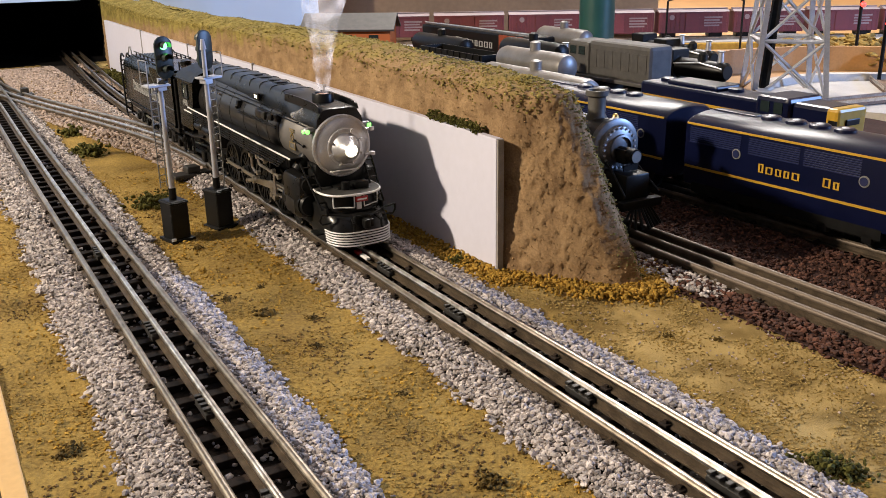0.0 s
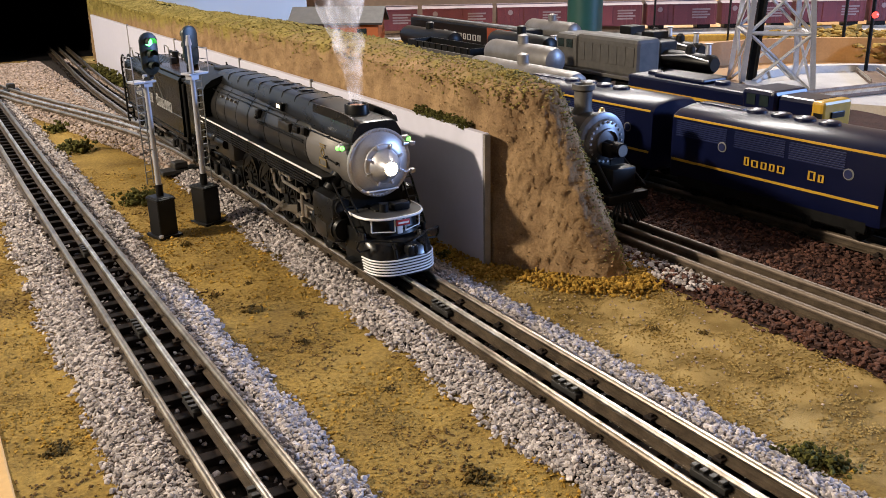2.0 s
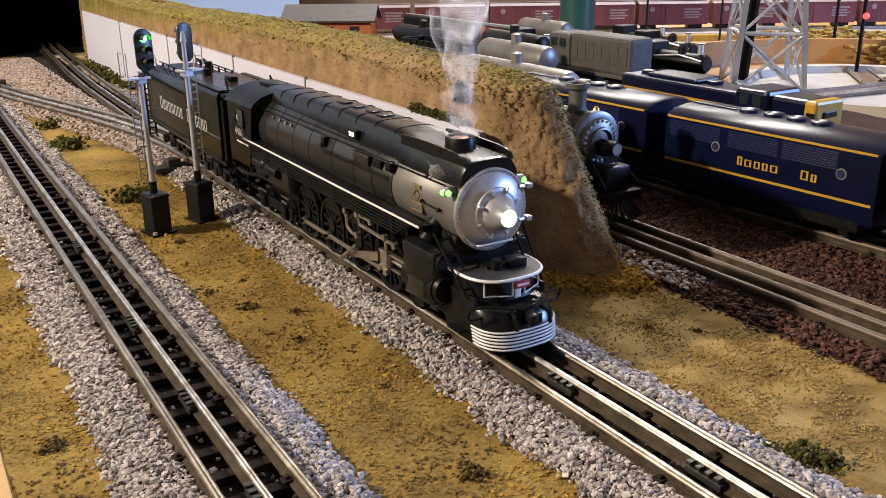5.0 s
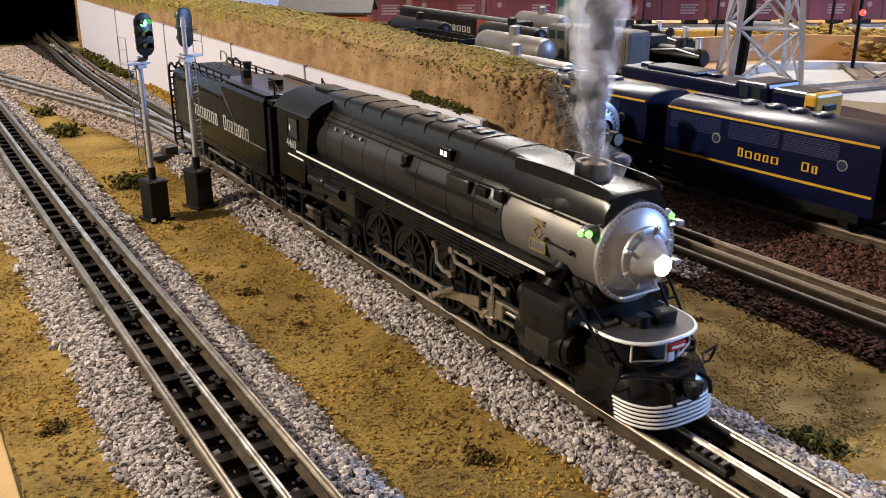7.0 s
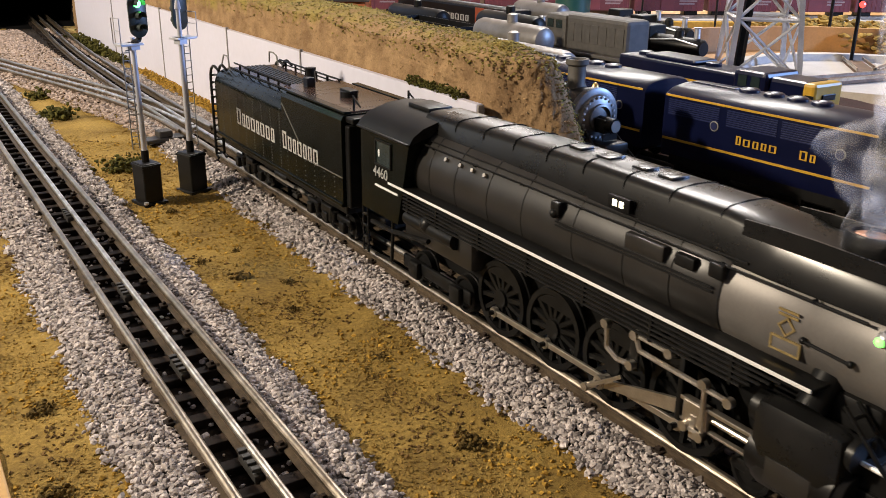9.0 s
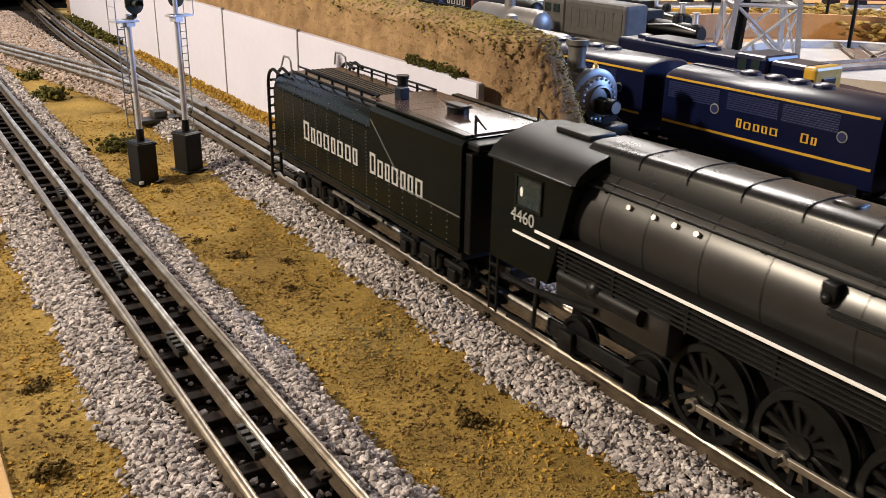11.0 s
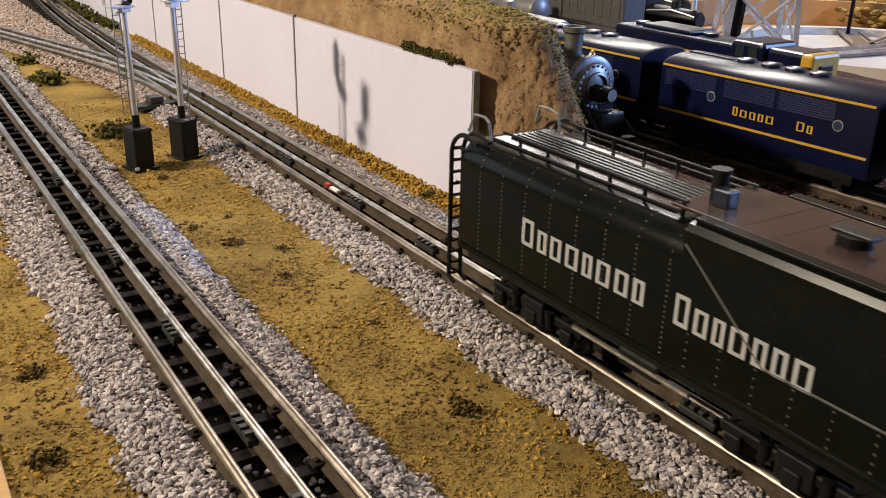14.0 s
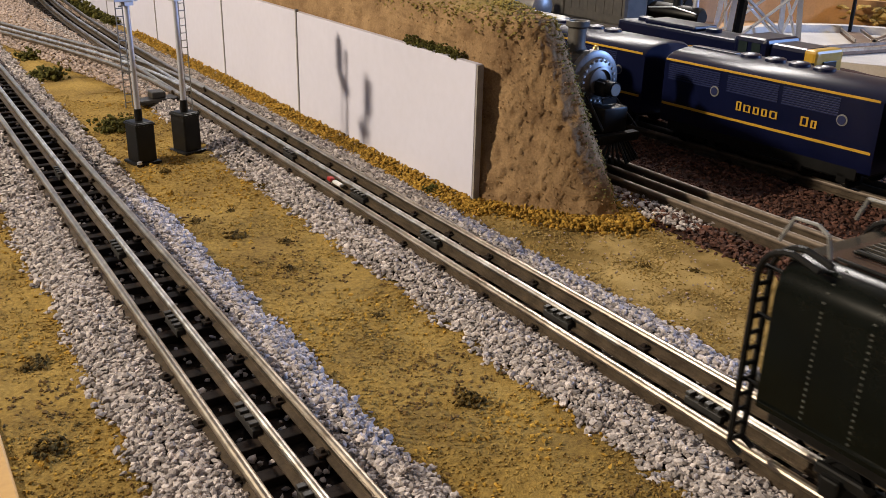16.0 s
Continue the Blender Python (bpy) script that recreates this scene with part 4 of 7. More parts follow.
    for y, w in ((0.112, 0.005), (0.128, 0.004), (0.150, 0.005), (0.170, 0.004)):
        P("roof_hatch", bx(B(), -w, w, y, y + 0.009, 0.1032, 0.1052, 0.0006), M_CASING, "low black hatch", parent=casing)
    # number boards, marker lamps
    for sx in (-1, 1):
        nb = P("number_board", bx(B(), sx * 0.0172, sx * 0.0192, 0.121, 0.134, 0.0895, 0.0955, 0.0003), M_BLACK, "black housing")
        for a in (0.1245, 0.1285):
            P("lit_digit", bx(B(), sx * 0.0190, sx * 0.01945, a, a + 0.0022, 0.0911, 0.0939), M_BOARD, "lit panel", parent=nb)
        mk = P("marker_lamp", ball(rod(B(), (sx * 0.0185, 0.003, 0.0835), (sx * 0.0245, 0.002, 0.0835), 0.0022, 0.0028, 12), (sx * 0.0246, 0.002, 0.0835), 0.0028), M_SILVER, "silver marker lamp")
        P("lens", ball(B(), (sx * 0.0250, -0.0004, 0.0832), 0.0017), M_LAMPG, "green lit lens", parent=mk)
        P("lens", ball(B(), (sx * 0.0268, 0.0024, 0.0832), 0.0016), M_LAMPG, "green lit lens", parent=mk)
    # handrails and piping on the jacket
    for sx in (-1, 1):
        b = B()
        pts = [(sx * 0.0215, 0.010, 0.0850), (sx * 0.0222, 0.10, 0.0860), (sx * 0.0232, 0.2, 0.0868), (sx * 0.0236, 0.285, 0.0872)]
        pipe(b, pts, 0.00055)
        for y in (0.03, 0.07, 0.11, 0.15, 0.19, 0.23, 0.27):
            rod(b, (sx * 0.0195, y, 0.0852), (sx * 0.0228, y, 0.0858), 0.0006, seg=6)
        P("handrail", b, M_BLACK, "thin black handrail")
        b = B()
        pipe(b, [(sx * 0.0242, 0.012, 0.0705), (sx * 0.0242, 0.03, 0.0715)], 0.0006)
        ball(b, (sx * 0.0240, 0.012, 0.0705), 0.0013)
        ball(b, (sx * 0.0240, 0.030, 0.0715), 0.0013)
        P("grab_iron", b, M_BLACK)
        for y in (0.218, 0.229, 0.240, 0.254):
            P("washout_plug", rod(B(), (sx * 0.0225, y, 0.0830), (sx * 0.0247, y, 0.0840), 0.0011, seg=10), M_ROD, "small bright washout plug")
        P("jacket_step", bx(B(), sx * 0.0205, sx * 0.0244, 0.066, 0.073, 0.0800, 0.0860, 0.0010), M_BLACK, "small step")
        P("jacket_hatch", bx(B(), sx * 0.0205, sx * 0.0240, 0.080, 0.090, 0.0790, 0.0840, 0.0008), M_BLACK, "dark opening")
        P("sand_box", bx(B(), sx * 0.0205, sx * 0.0247, 0.095, 0.117, 0.0775, 0.0845, 0.0012), M_BOILER, "long jacket box")
        P("check_valve", ball(bx(B(), sx * 0.0210, sx * 0.0258, 0.158, 0.164, 0.0790, 0.0855, 0.0010), (sx * 0.0255, 0.161, 0.0800), 0.0022), M_BLACK, "check valve")
        for z in (0.0748, 0.0765, 0.0880):
            P("jacket_pipe", pipe(B(), [(sx * 0.0243, 0.070, z), (sx * 0.0246, 0.112, z + 0.0004), (sx * 0.0256, 0.160, z + 0.0002)] if z < 0.08 else [(sx * 0.0185, 0.06, z), (sx * 0.0200, 0.28, z + 0.001)], 0.0005), M_BLACK, "thin black pipe")
        bp = P("builder_plate", bx(B(), sx * 0.0226, sx * 0.02325, 0.031, 0.043, 0.0638, 0.0690, 0.0002), M_SMOKEB, "small cast plate, gold edge")
        b = B()
        for y0, y1, z0, z1 in ((0.0308, 0.0316, 0.0636, 0.0692), (0.0424, 0.0432, 0.0636, 0.0692), (0.0316, 0.0424, 0.0636, 0.0644), (0.0316, 0.0424, 0.0684, 0.0692)):
            bx(b, sx * 0.0229, sx * 0.02355, y0, y1, z0, z1)
        P("plate_edge", b, M_GOLD, "gold rim", parent=bp)
        b = B()
        q = Matrix.Translation((sx * 0.0230, 0.0375, 0.0732)) @ Matrix.Rotation(radians(45), 4, "X")
        for y0, y1, z0, z1 in ((-0.0026, -0.0019, -0.0026, 0.0026), (0.0019, 0.0026, -0.0026, 0.0026), (-0.0019, 0.0019, -0.0026, -0.0019), (-0.0019, 0.0019, 0.0019, 0.0026)):
            bx(b, -0.0003, 0.0003, y0, y1, z0, z1, 0, q)
        P("diamond_plate", b, M_GOLD, "gold diamond outline")
        for k in range(2):
            P("plate_bar", bx(B(), sx * 0.0226, sx * 0.0231, 0.0335, 0.0415, 0.0768 + 0.0017 * k, 0.0777 + 0.0017 * k), M_GOLD, "thin gold bar")
        # running board with white edge and cooling pipes below
        rbd = P("running_board", bx(B(), sx * 0.0230, sx * 0.0328, 0.018, 0.292, 0.0590, 0.0608, 0.0004), M_BLACK, "running board")
        P("edge_stripe", bx(B(), sx * 0.0328, sx * 0.0335, 0.018, 0.302, 0.0596, 0.0611, 0.0003), M_WHITE, "white painted edge", parent=rbd)
        for k in range(5):
            z = 0.0575 - k * 0.0021
            P("cooling_pipe", pipe(B(), [(sx * 0.0322, 0.030 + 0.004 * k, z), (sx * 0.0322, 0.286, z)], 0.00065), M_BLACK, parent=rbd)
        for y in (0.05, 0.09, 0.13, 0.17, 0.21, 0.25, 0.28):
            P("pipe_hanger", bx(B(), sx * 0.0312, sx * 0.0328, y, y + 0.0012, 0.0478, 0.0595), M_BLACK, parent=rbd)
        # cylinders and steam chest
        cyl = P("cylinder", rod(bx(B(), sx * 0.020, sx * 0.0330, 0.008, 0.036, 0.030, 0.047, 0.004), (sx * 0.0245, 0.005, 0.0265), (sx * 0.0245, 0.039, 0.0265), 0.0098, seg=24), M_BLACK, "black steam cylinder")
        P("cylinder_cover", rod(B(), (sx * 0.0245, 0.002, 0.0265), (sx * 0.0245, 0.006, 0.0265), 0.0078, 0.0092, seg=24), M_BLACK, parent=cyl)
        P("valve_chest", rod(B(), (sx * 0.0250, 0.002, 0.0420), (sx * 0.0250, 0.042, 0.0420), 0.0060, seg=20), M_BLACK, parent=cyl)
        P("steam_pipe", pipe(B(), [(sx * 0.018, 0.022, 0.060), (sx * 0.026, 0.022, 0.050)], 0.0055, 14), M_BLACK)
        P("cylinder_casing", bx(B(), sx * 0.0205, sx * 0.0340, 0.0030, 0.0400, 0.0150, 0.0500, 0.0064), M_CASING, "smooth black casing", parent=cyl)
        P("side_apron", bx(B(), sx * 0.0215, sx * 0.0238, -0.0240, 0.0040, 0.0070, 0.0300, 0.0009), M_BLACK, "black side apron")
        P("apron_step", bx(B(), sx * 0.0235, sx * 0.0300, -0.0180, -0.0060, 0.0085, 0.0098, 0.0003), M_BLACK, "black foot step")
        P("drain_cover", bx(B(), sx * 0.0338, sx * 0.0344, 0.012, 0.030, 0.0200, 0.0300, 0.0002), M_BOILER, parent=cyl)
        # crosshead guides
        g = B()
        bx(g, sx * 0.0268, sx * 0.0300, 0.040, 0.074, 0.0300, 0.0318, 0.0003)
        bx(g, sx * 0.0272, sx * 0.0296, 0.040, 0.074, 0.0212, 0.0224, 0.0003)
        P("crosshead_guide", g, M_ROD, "bright steel crosshead guides")
        P("guide_yoke", bx(B(), sx * 0.0215, sx * 0.0300, 0.0735, 0.0760, 0.020, 0.047, 0.0004), M_BLACK, "black guide yoke")
        links = (("expansion_link", ((0.1160, 0.0455), (0.1150, 0.0350), (0.1085, 0.0320), (0.1000, 0.0330)), 0.0012),
                 ("reach_rod", ((0.0990, 0.0470), (0.0800, 0.0470)), 0.0011),
                 ("radius_rod", ((0.0990, 0.0470), (0.0960, 0.0410), (0.0720, 0.0405), (0.0500, 0.0400)), 0.0012),
                 ("combination_lever", ((0.0620, 0.0420), (0.0610, 0.0200)), 0.0011),
                 ("union_link", ((0.0610, 0.0200), (0.0690, 0.0210)), 0.0010))
        for nm, pts, r in links:
            g = pipe(B(), [(sx * 0.0312, y, z) for y, z in pts], r)
            for y, z in (pts[0], pts[-1]):
                rod(g, (sx * 0.0300, y, z), (sx * 0.0330, y, z), 0.0021, seg=12)
            P(nm, g, M_ROD, "bright valve gear link")
        g = bx(B(), sx * 0.0285, sx * 0.0300, 0.098, 0.103, 0.030, 0.050, 0.0006)
        bx(g, sx * 0.0180, sx * 0.0305, 0.090, 0.112, 0.0475, 0.0505, 0.0005)
        P("gear_hanger", g, M_BLACK)
        # ladder from running board to the pilot deck
        L = B()
        for d in (0.0, 0.007):
            pipe(L, [(sx * (0.0225 + d), 0.008, 0.0590), (sx * (0.0185 + d), -0.020, 0.0280)], 0.0008)
        for k in range(5):
            u = (k + 0.6) / 5.4
            rod(L, (sx * (0.0225 - 0.0040 * u), 0.008 - 0.028 * u, 0.059 - 0.031 * u), (sx * (0.0295 - 0.0040 * u), 0.008 - 0.028 * u, 0.059 - 0.031 * u), 0.0007, seg=6)
        P("front_ladder", L, M_BLACK, "black front ladder")
        # air pumps, tanks and pipes behind
        P("injector", rod(ball(B(), (sx * 0.030, 0.262, 0.046), 0.005), (sx * 0.029, 0.235, 0.044), (sx * 0.029, 0.285, 0.044), 0.0045, seg=16), M_BLACK)
        P("ash_pan", bx(B(), sx * 0.010, sx * 0.0285, 0.222, 0.292, 0.030, 0.050, 0.003), M_BOILER, "grey firebox side and ash pan")
        tr = P("trailing_truck_frame", bx(B(), sx * 0.0225, sx * 0.0245, 0.228, 0.300, 0.0085, 0.0165, 0.0015), M_BLACK)
        for y in (0.240, 0.284):
            P("journal_box", bx(B(), sx * 0.0235, sx * 0.0275, y - 0.005, y + 0.005, 0.0060, 0.0165, 0.0012), M_BLACK, parent=tr)
        P("lead_truck_frame", bx(B(), sx * 0.0185, sx * 0.0200, -0.005, 0.055, 0.0070, 0.0125, 0.001), M_BLACK)
    P("frame", bx(bx(B(), -0.010, 0.010, -0.015, 0.300, 0.0120, 0.0420, 0.002), -0.0225, 0.0225, 0.050, 0.292, 0.0410, 0.0590, 0.004), M_BLACK, "black frame and belly", False)
    # drawn plates between smokebox and deck
    P("saddle", bx(B(), -0.0205, 0.0205, 0.000, 0.042, 0.030, 0.058, 0.003), M_BLACK)
    # pilot deck with white rim
    def bow(w, side, front, n=16):
        """A rounded front outline: half width, y of its sides, y of its middle."""
        return [(-w * math.copysign(abs(math.cos(a)) ** 0.7, math.cos(a)), side - (side - front) * math.sin(a) ** 0.8) for a in [math.pi * i / n for i in range(n + 1)]]

    out = [(-0.0240, 0.004)] + bow(0.0240, -0.008, -0.0325) + [(0.0240, 0.004)]
    deck = P("pilot_deck", loft(B(), [[(x, y, z) for x, y in out] for z in (0.0390, 0.0403)]), M_DECK, "dark grey pilot deck")
    P("deck_rim", sweep(B(), [(x, y, 0.0396) for x, y in out], 0.0009), M_WHITE, "white painted rim", parent=deck)
    P("deck_box", bx(B(), 0.002, 0.014, -0.020, -0.012, 0.0402, 0.0455, 0.0008), M_BLACK, "black box on the deck", parent=deck)
    P("deck_post", rod(B(), (-0.004, -0.016, 0.040), (-0.004, -0.016, 0.046), 0.0032, seg=14), M_BLACK, parent=deck)

    def slab(w, side, front, back=0.004):
        return [(-w, back)] + bow(w, side, front) + [(w, back)]
    P("pilot_body", loft(B(), [[(x, y, z) for x, y in slab(w, side, front)] for z, w, side, front in ((0.0390, 0.0215, -0.006, -0.0235), (0.0250, 0.0220, -0.008, -0.0270), (0.0140, 0.0225, -0.012, -0.0340))]), M_BLACK, "black pilot casting")
    P("pilot_shield", loft(B(), [[(x, y, z) for x, y in slab(w, side, front)] for z, w, side, front in ((0.0255, 0.0228, -0.0150, -0.0330), (0.0240, 0.0236, -0.0170, -0.0362), (0.0195, 0.0242, -0.0200, -0.0400), (0.0145, 0.0245, -0.0220, -0.0420))]), M_CASING, "glossy black curved shield")
    P("pilot_apron", loft(B(), [[(x, y, z) for x, y in slab(w, side, front)] for z, w, side, front in ((0.0146, 0.0245, -0.0220, -0.0424), (0.0030, 0.0238, -0.0240, -0.0440))]), M_BLACK, "black pilot apron")
    for i in range(6):
        z = 0.0140 - i * 0.0019
        u = (0.0146 - z) / 0.0116
        line = bow(0.0249 - 0.0007 * u, -0.0220 - 0.0020 * u, -0.0428 - 0.0016 * u)
        P("pilot_bar", sweep(B(), [(x, y, z) for x, y in line], 0.00058), M_WHITE, "white pilot bar")
    b = B()
    bx(b, -0.003, 0.003, -0.0440, -0.0330, 0.0180, 0.0240, 0.001)
    bx(b, -0.0045, 0.0010, -0.0490, -0.0430, 0.0175, 0.0245, 0.0014)
    bx(b, 0.0012, 0.0044, -0.0475, -0.0430, 0.0180, 0.0240, 0.0010)
    P("coupler", b, M_BLACK, "black knuckle coupler")
    P("coupler_pocket", bx(B(), -0.0075, 0.0075, -0.0400, -0.0330, 0.0165, 0.0262, 0.0012), M_BLACK, "black coupler pocket")
    P("centre_plate", bx(B(), -0.0020, 0.0020, -0.0310, -0.0300, 0.0280, 0.0390, 0.0003), M_WHITE)
    P("number_plate", bx(B(), -0.0035, 0.0065, -0.0330, -0.0318, 0.0340, 0.0380, 0.0003), M_RED, "small red plate, white edge")
    P("plate_bar", bx(B(), -0.0023, 0.0053, -0.0333, -0.0329, 0.0354, 0.0366), M_WHITE)
    for sx in (-1, 1):
        b = pipe(B(), [(sx * 0.0040, -0.0312, 0.0385), (sx * 0.0040, -0.0312, 0.0298), (sx * 0.0180, -0.0245, 0.0298), (sx * 0.0180, -0.0245, 0.0385)], 0.0005)
        P("step_frame", b, M_WHITE, "thin white step frame")
        P("step_tread", bx(B(), sx * 0.005, sx * 0.017, -0.0285, -0.0235, 0.0290, 0.0298, 0.0002), M_BLACK, "black step")
        P("hand_lever", pipe(B(), [(sx * 0.020, -0.031, 0.0265), (sx * 0.0300, -0.030, 0.0275), (sx * 0.0310, -0.028, 0.0225), (sx * 0.0290, -0.028, 0.0195), (sx * 0.022, -0.029, 0.0205)], 0.0007), M_BLACK)
        P("air_hose", pipe(B(), [(sx * 0.009, -0.0370, 0.024), (sx * 0.011, -0.0440, 0.022), (sx * 0.011, -0.0455, 0.0160)], 0.0011), M_BLACK)
        P("coupler_lever", pipe(B(), [(sx * 0.003, -0.0420, 0.0255), (sx * 0.012, -0.0385, 0.0268), (sx * 0.021, -0.0310, 0.0268)], 0.0006), M_BLACK)
    # cab, its front raked back towards the foot
    arch = [(-0.0322, 0.0375), (-0.0322, 0.0880), (-0.0300, 0.0905), (-0.024, 0.0945), (-0.012, 0.0980), (0, 0.0990), (0.012, 0.0980), (0.024, 0.0945), (0.0300, 0.0905), (0.0322, 0.0880), (0.0322, 0.0375)]
    cab = P("cab", loft(B(), [[(x, 0.2790 + (0.0135 if z < 0.06 else 0.0) if y < 0.3 else y, z) for x, z in arch] for y in (0.279, 0.337)]), M_TENDER, "black cab", False)
    roof = [(-0.0328, 0.0872), (-0.0304, 0.0910), (-0.024, 0.0953), (-0.012, 0.0989), (0, 0.1000), (0.012, 0.0989), (0.024, 0.0953), (0.0304, 0.0910), (0.0328, 0.0872), (0.031, 0.0872), (0.0, 0.0960), (-0.031, 0.0872)]
    P("cab_roof", loft(B(), [[(x, y, z) for x, z in roof] for y in (0.2780, 0.340)]), M_BLACK, "black arched cab roof", parent=cab)
    P("roof_hatch", bx(B(), -0.008, 0.008, 0.298, 0.322, 0.0990, 0.1018, 0.0008), M_BLACK, parent=cab)
    for sx in (-1, 1):
        w = P("cab_window", bx(B(), sx * 0.0318, sx * 0.0325, 0.3000, 0.3170, 0.0690, 0.0825), M_LENS, "dark cab window", parent=cab)
        b = B()
        for y0, y1, z0, z1 in ((0.2990, 0.3000, 0.0680, 0.0835), (0.3170, 0.3180, 0.0680, 0.0835), (0.300, 0.317, 0.0680, 0.0690), (0.300, 0.317, 0.0825, 0.0835)):
            bx(b, sx * 0.0318, sx * 0.0331, y0, y1, z0, z1)
        P("window_frame", b, M_BLACK, parent=cab)
        P("window_light", ball(B(), (sx * 0.0324, 0.3140, 0.0755), 0.0013, 0.15, 1, 2.2), M_WHITE, "pale shape in the window", parent=cab)
        P("rain_gutter", bx(B(), sx * 0.0322, sx * 0.0342, 0.279, 0.339, 0.0866, 0.0877, 0.0003), M_BLACK, parent=cab)
        P("cab_stripe", bx(B(), sx * 0.0322, sx * 0.0327, 0.292, 0.319, 0.0548, 0.0560), M_WHITE, "short white stripe", parent=cab)
        m = pose(-0.0324, 0.3212, 0.0608, 90, 0, -90) if sx < 0 else pose(0.0324, 0.3070, 0.0565, 90, 0, 90)
        writing("cab_number", "4460", 0.0088, M_LETTER, cab, m, label="silver cab number")
        b = B()
        for d in (0.0, 0.006):
            pipe(b, [(sx * 0.0315, 0.331 + d, 0.0375), (sx * 0.0315, 0.331 + d, 0.0085)], 0.0007)
        for k in range(4):
            rod(b, (sx * 0.0315, 0.331, 0.010 + k * 0.0075), (sx * 0.0315, 0.337, 0.010 + k * 0.0075), 0.0009, seg=6)
        P("cab_steps", b, M_BLACK, parent=cab)
        P("apron_pipe", pipe(B(), [(sx * 0.0300, 0.262, 0.036), (sx * 0.0310, 0.300, 0.031), (sx * 0.0310, 0.326, 0.030)], 0.0016), M_BLACK)
        P("stay_rod", pipe(B(), [(sx * 0.031, 0.300, 0.0375), (sx * 0.031, 0.302, 0.012), (sx * 0.031, 0.322, 0.010)], 0.0011), M_BLACK)


build_loco()


def tyre_mesh(r):
    # tyre with flange; the axle lies along x
    seg = 36 if r > 0.015 else 24
    prof = [(-0.0022, r * 0.86), (-0.0022, r), (0.0014, r), (0.0016, r + 0.0011), (0.0024, r + 0.0011), (0.0024, r * 0.84)]
    rings = [[(x, q * math.cos(2 * math.pi * i / seg), q * math.sin(2 * math.pi * i / seg)) for i in range(seg)] for x, q in prof]
    return mesh_of("tyre", loft(B(), rings + [rings[0]], caps=False), M_BLACK)


def drive_centre():
    bm = rod(B(), (-0.0026, 0, 0), (0.0026, 0, 0), DR * 0.24, seg=14)
    bx(bm, -0.0024, 0.0018, -0.003, CRANK + 0.003, -0.0032, 0.0032, 0.0006)
    rod(bm, (-0.0095, CRANK, 0), (0, CRANK, 0), 0.0013, seg=10)
    pts = [(DR * 0.84 * math.cos(a), DR * 0.84 * math.sin(a)) for a in [math.pi * (0.72 + 0.56 * i / 8) for i in range(9)]]
    loft(bm, [[(x, u, v) for u, v in pts] for x in (-0.0017, 0.0012)])
    return mesh_of("wheel_centre", bm, M_BLACK)


def disc_wheel(r):
    seg = 26
    prof = [(-0.0030, r * 0.18), (-0.0030, r * 0.26), (-0.0012, r * 0.34), (-0.0010, r * 0.76), (-0.0022, r * 0.84), (-0.0022, r), (0.0014, r), (0.0016, r + 0.0011), (0.0024, r + 0.0011), (0.0024, r * 0.3)]
    return mesh_of("disc_wheel", loft(B(), [[(x, q * math.cos(2 * math.pi * i / seg), q * math.sin(2 * math.pi * i / seg)) for i in range(seg)] for x, q in prof]), M_BLACK)


W_DRIVE, W_TYRE = drive_centre(), tyre_mesh(DR)
W_SPOKE = mesh_of("spoke", bx(B(), -0.0012, 0.0012, DR * 0.18, DR * 0.9, -DR * 0.055, DR * 0.055), M_BLACK)
W_SMALL, W_TRAIL = disc_wheel(0.0090), disc_wheel(0.0105)
WHEELS = []


def add_wheel(parent, me, y, r, name):
    for sx in (-1, 1):
        ob = share(name, me, parent, pose(sx * 0.0178, y, r, 0, 0, 0 if sx < 0 else 180))
        WHEELS.append((ob, sx * 0.0178, y, r, sx))
        if r == DR:
            share("tyre", W_TYRE, ob, Matrix.Identity(4))
            for k in range(14):
                share("spoke", W_SPOKE, ob, Matrix.Rotation(2 * math.pi * k / 14, 4, "X"))


for y in DRIVERS:
    add_wheel(loco, W_DRIVE, y, DR, "driving_wheel")
for y in (0.004, 0.045):
    add_wheel(loco, W_SMALL, y, 0.0090, "leading_wheel")
for y in (0.240, 0.284):
    add_wheel(loco, W_TRAIL, y, 0.0105, "trailing_wheel")

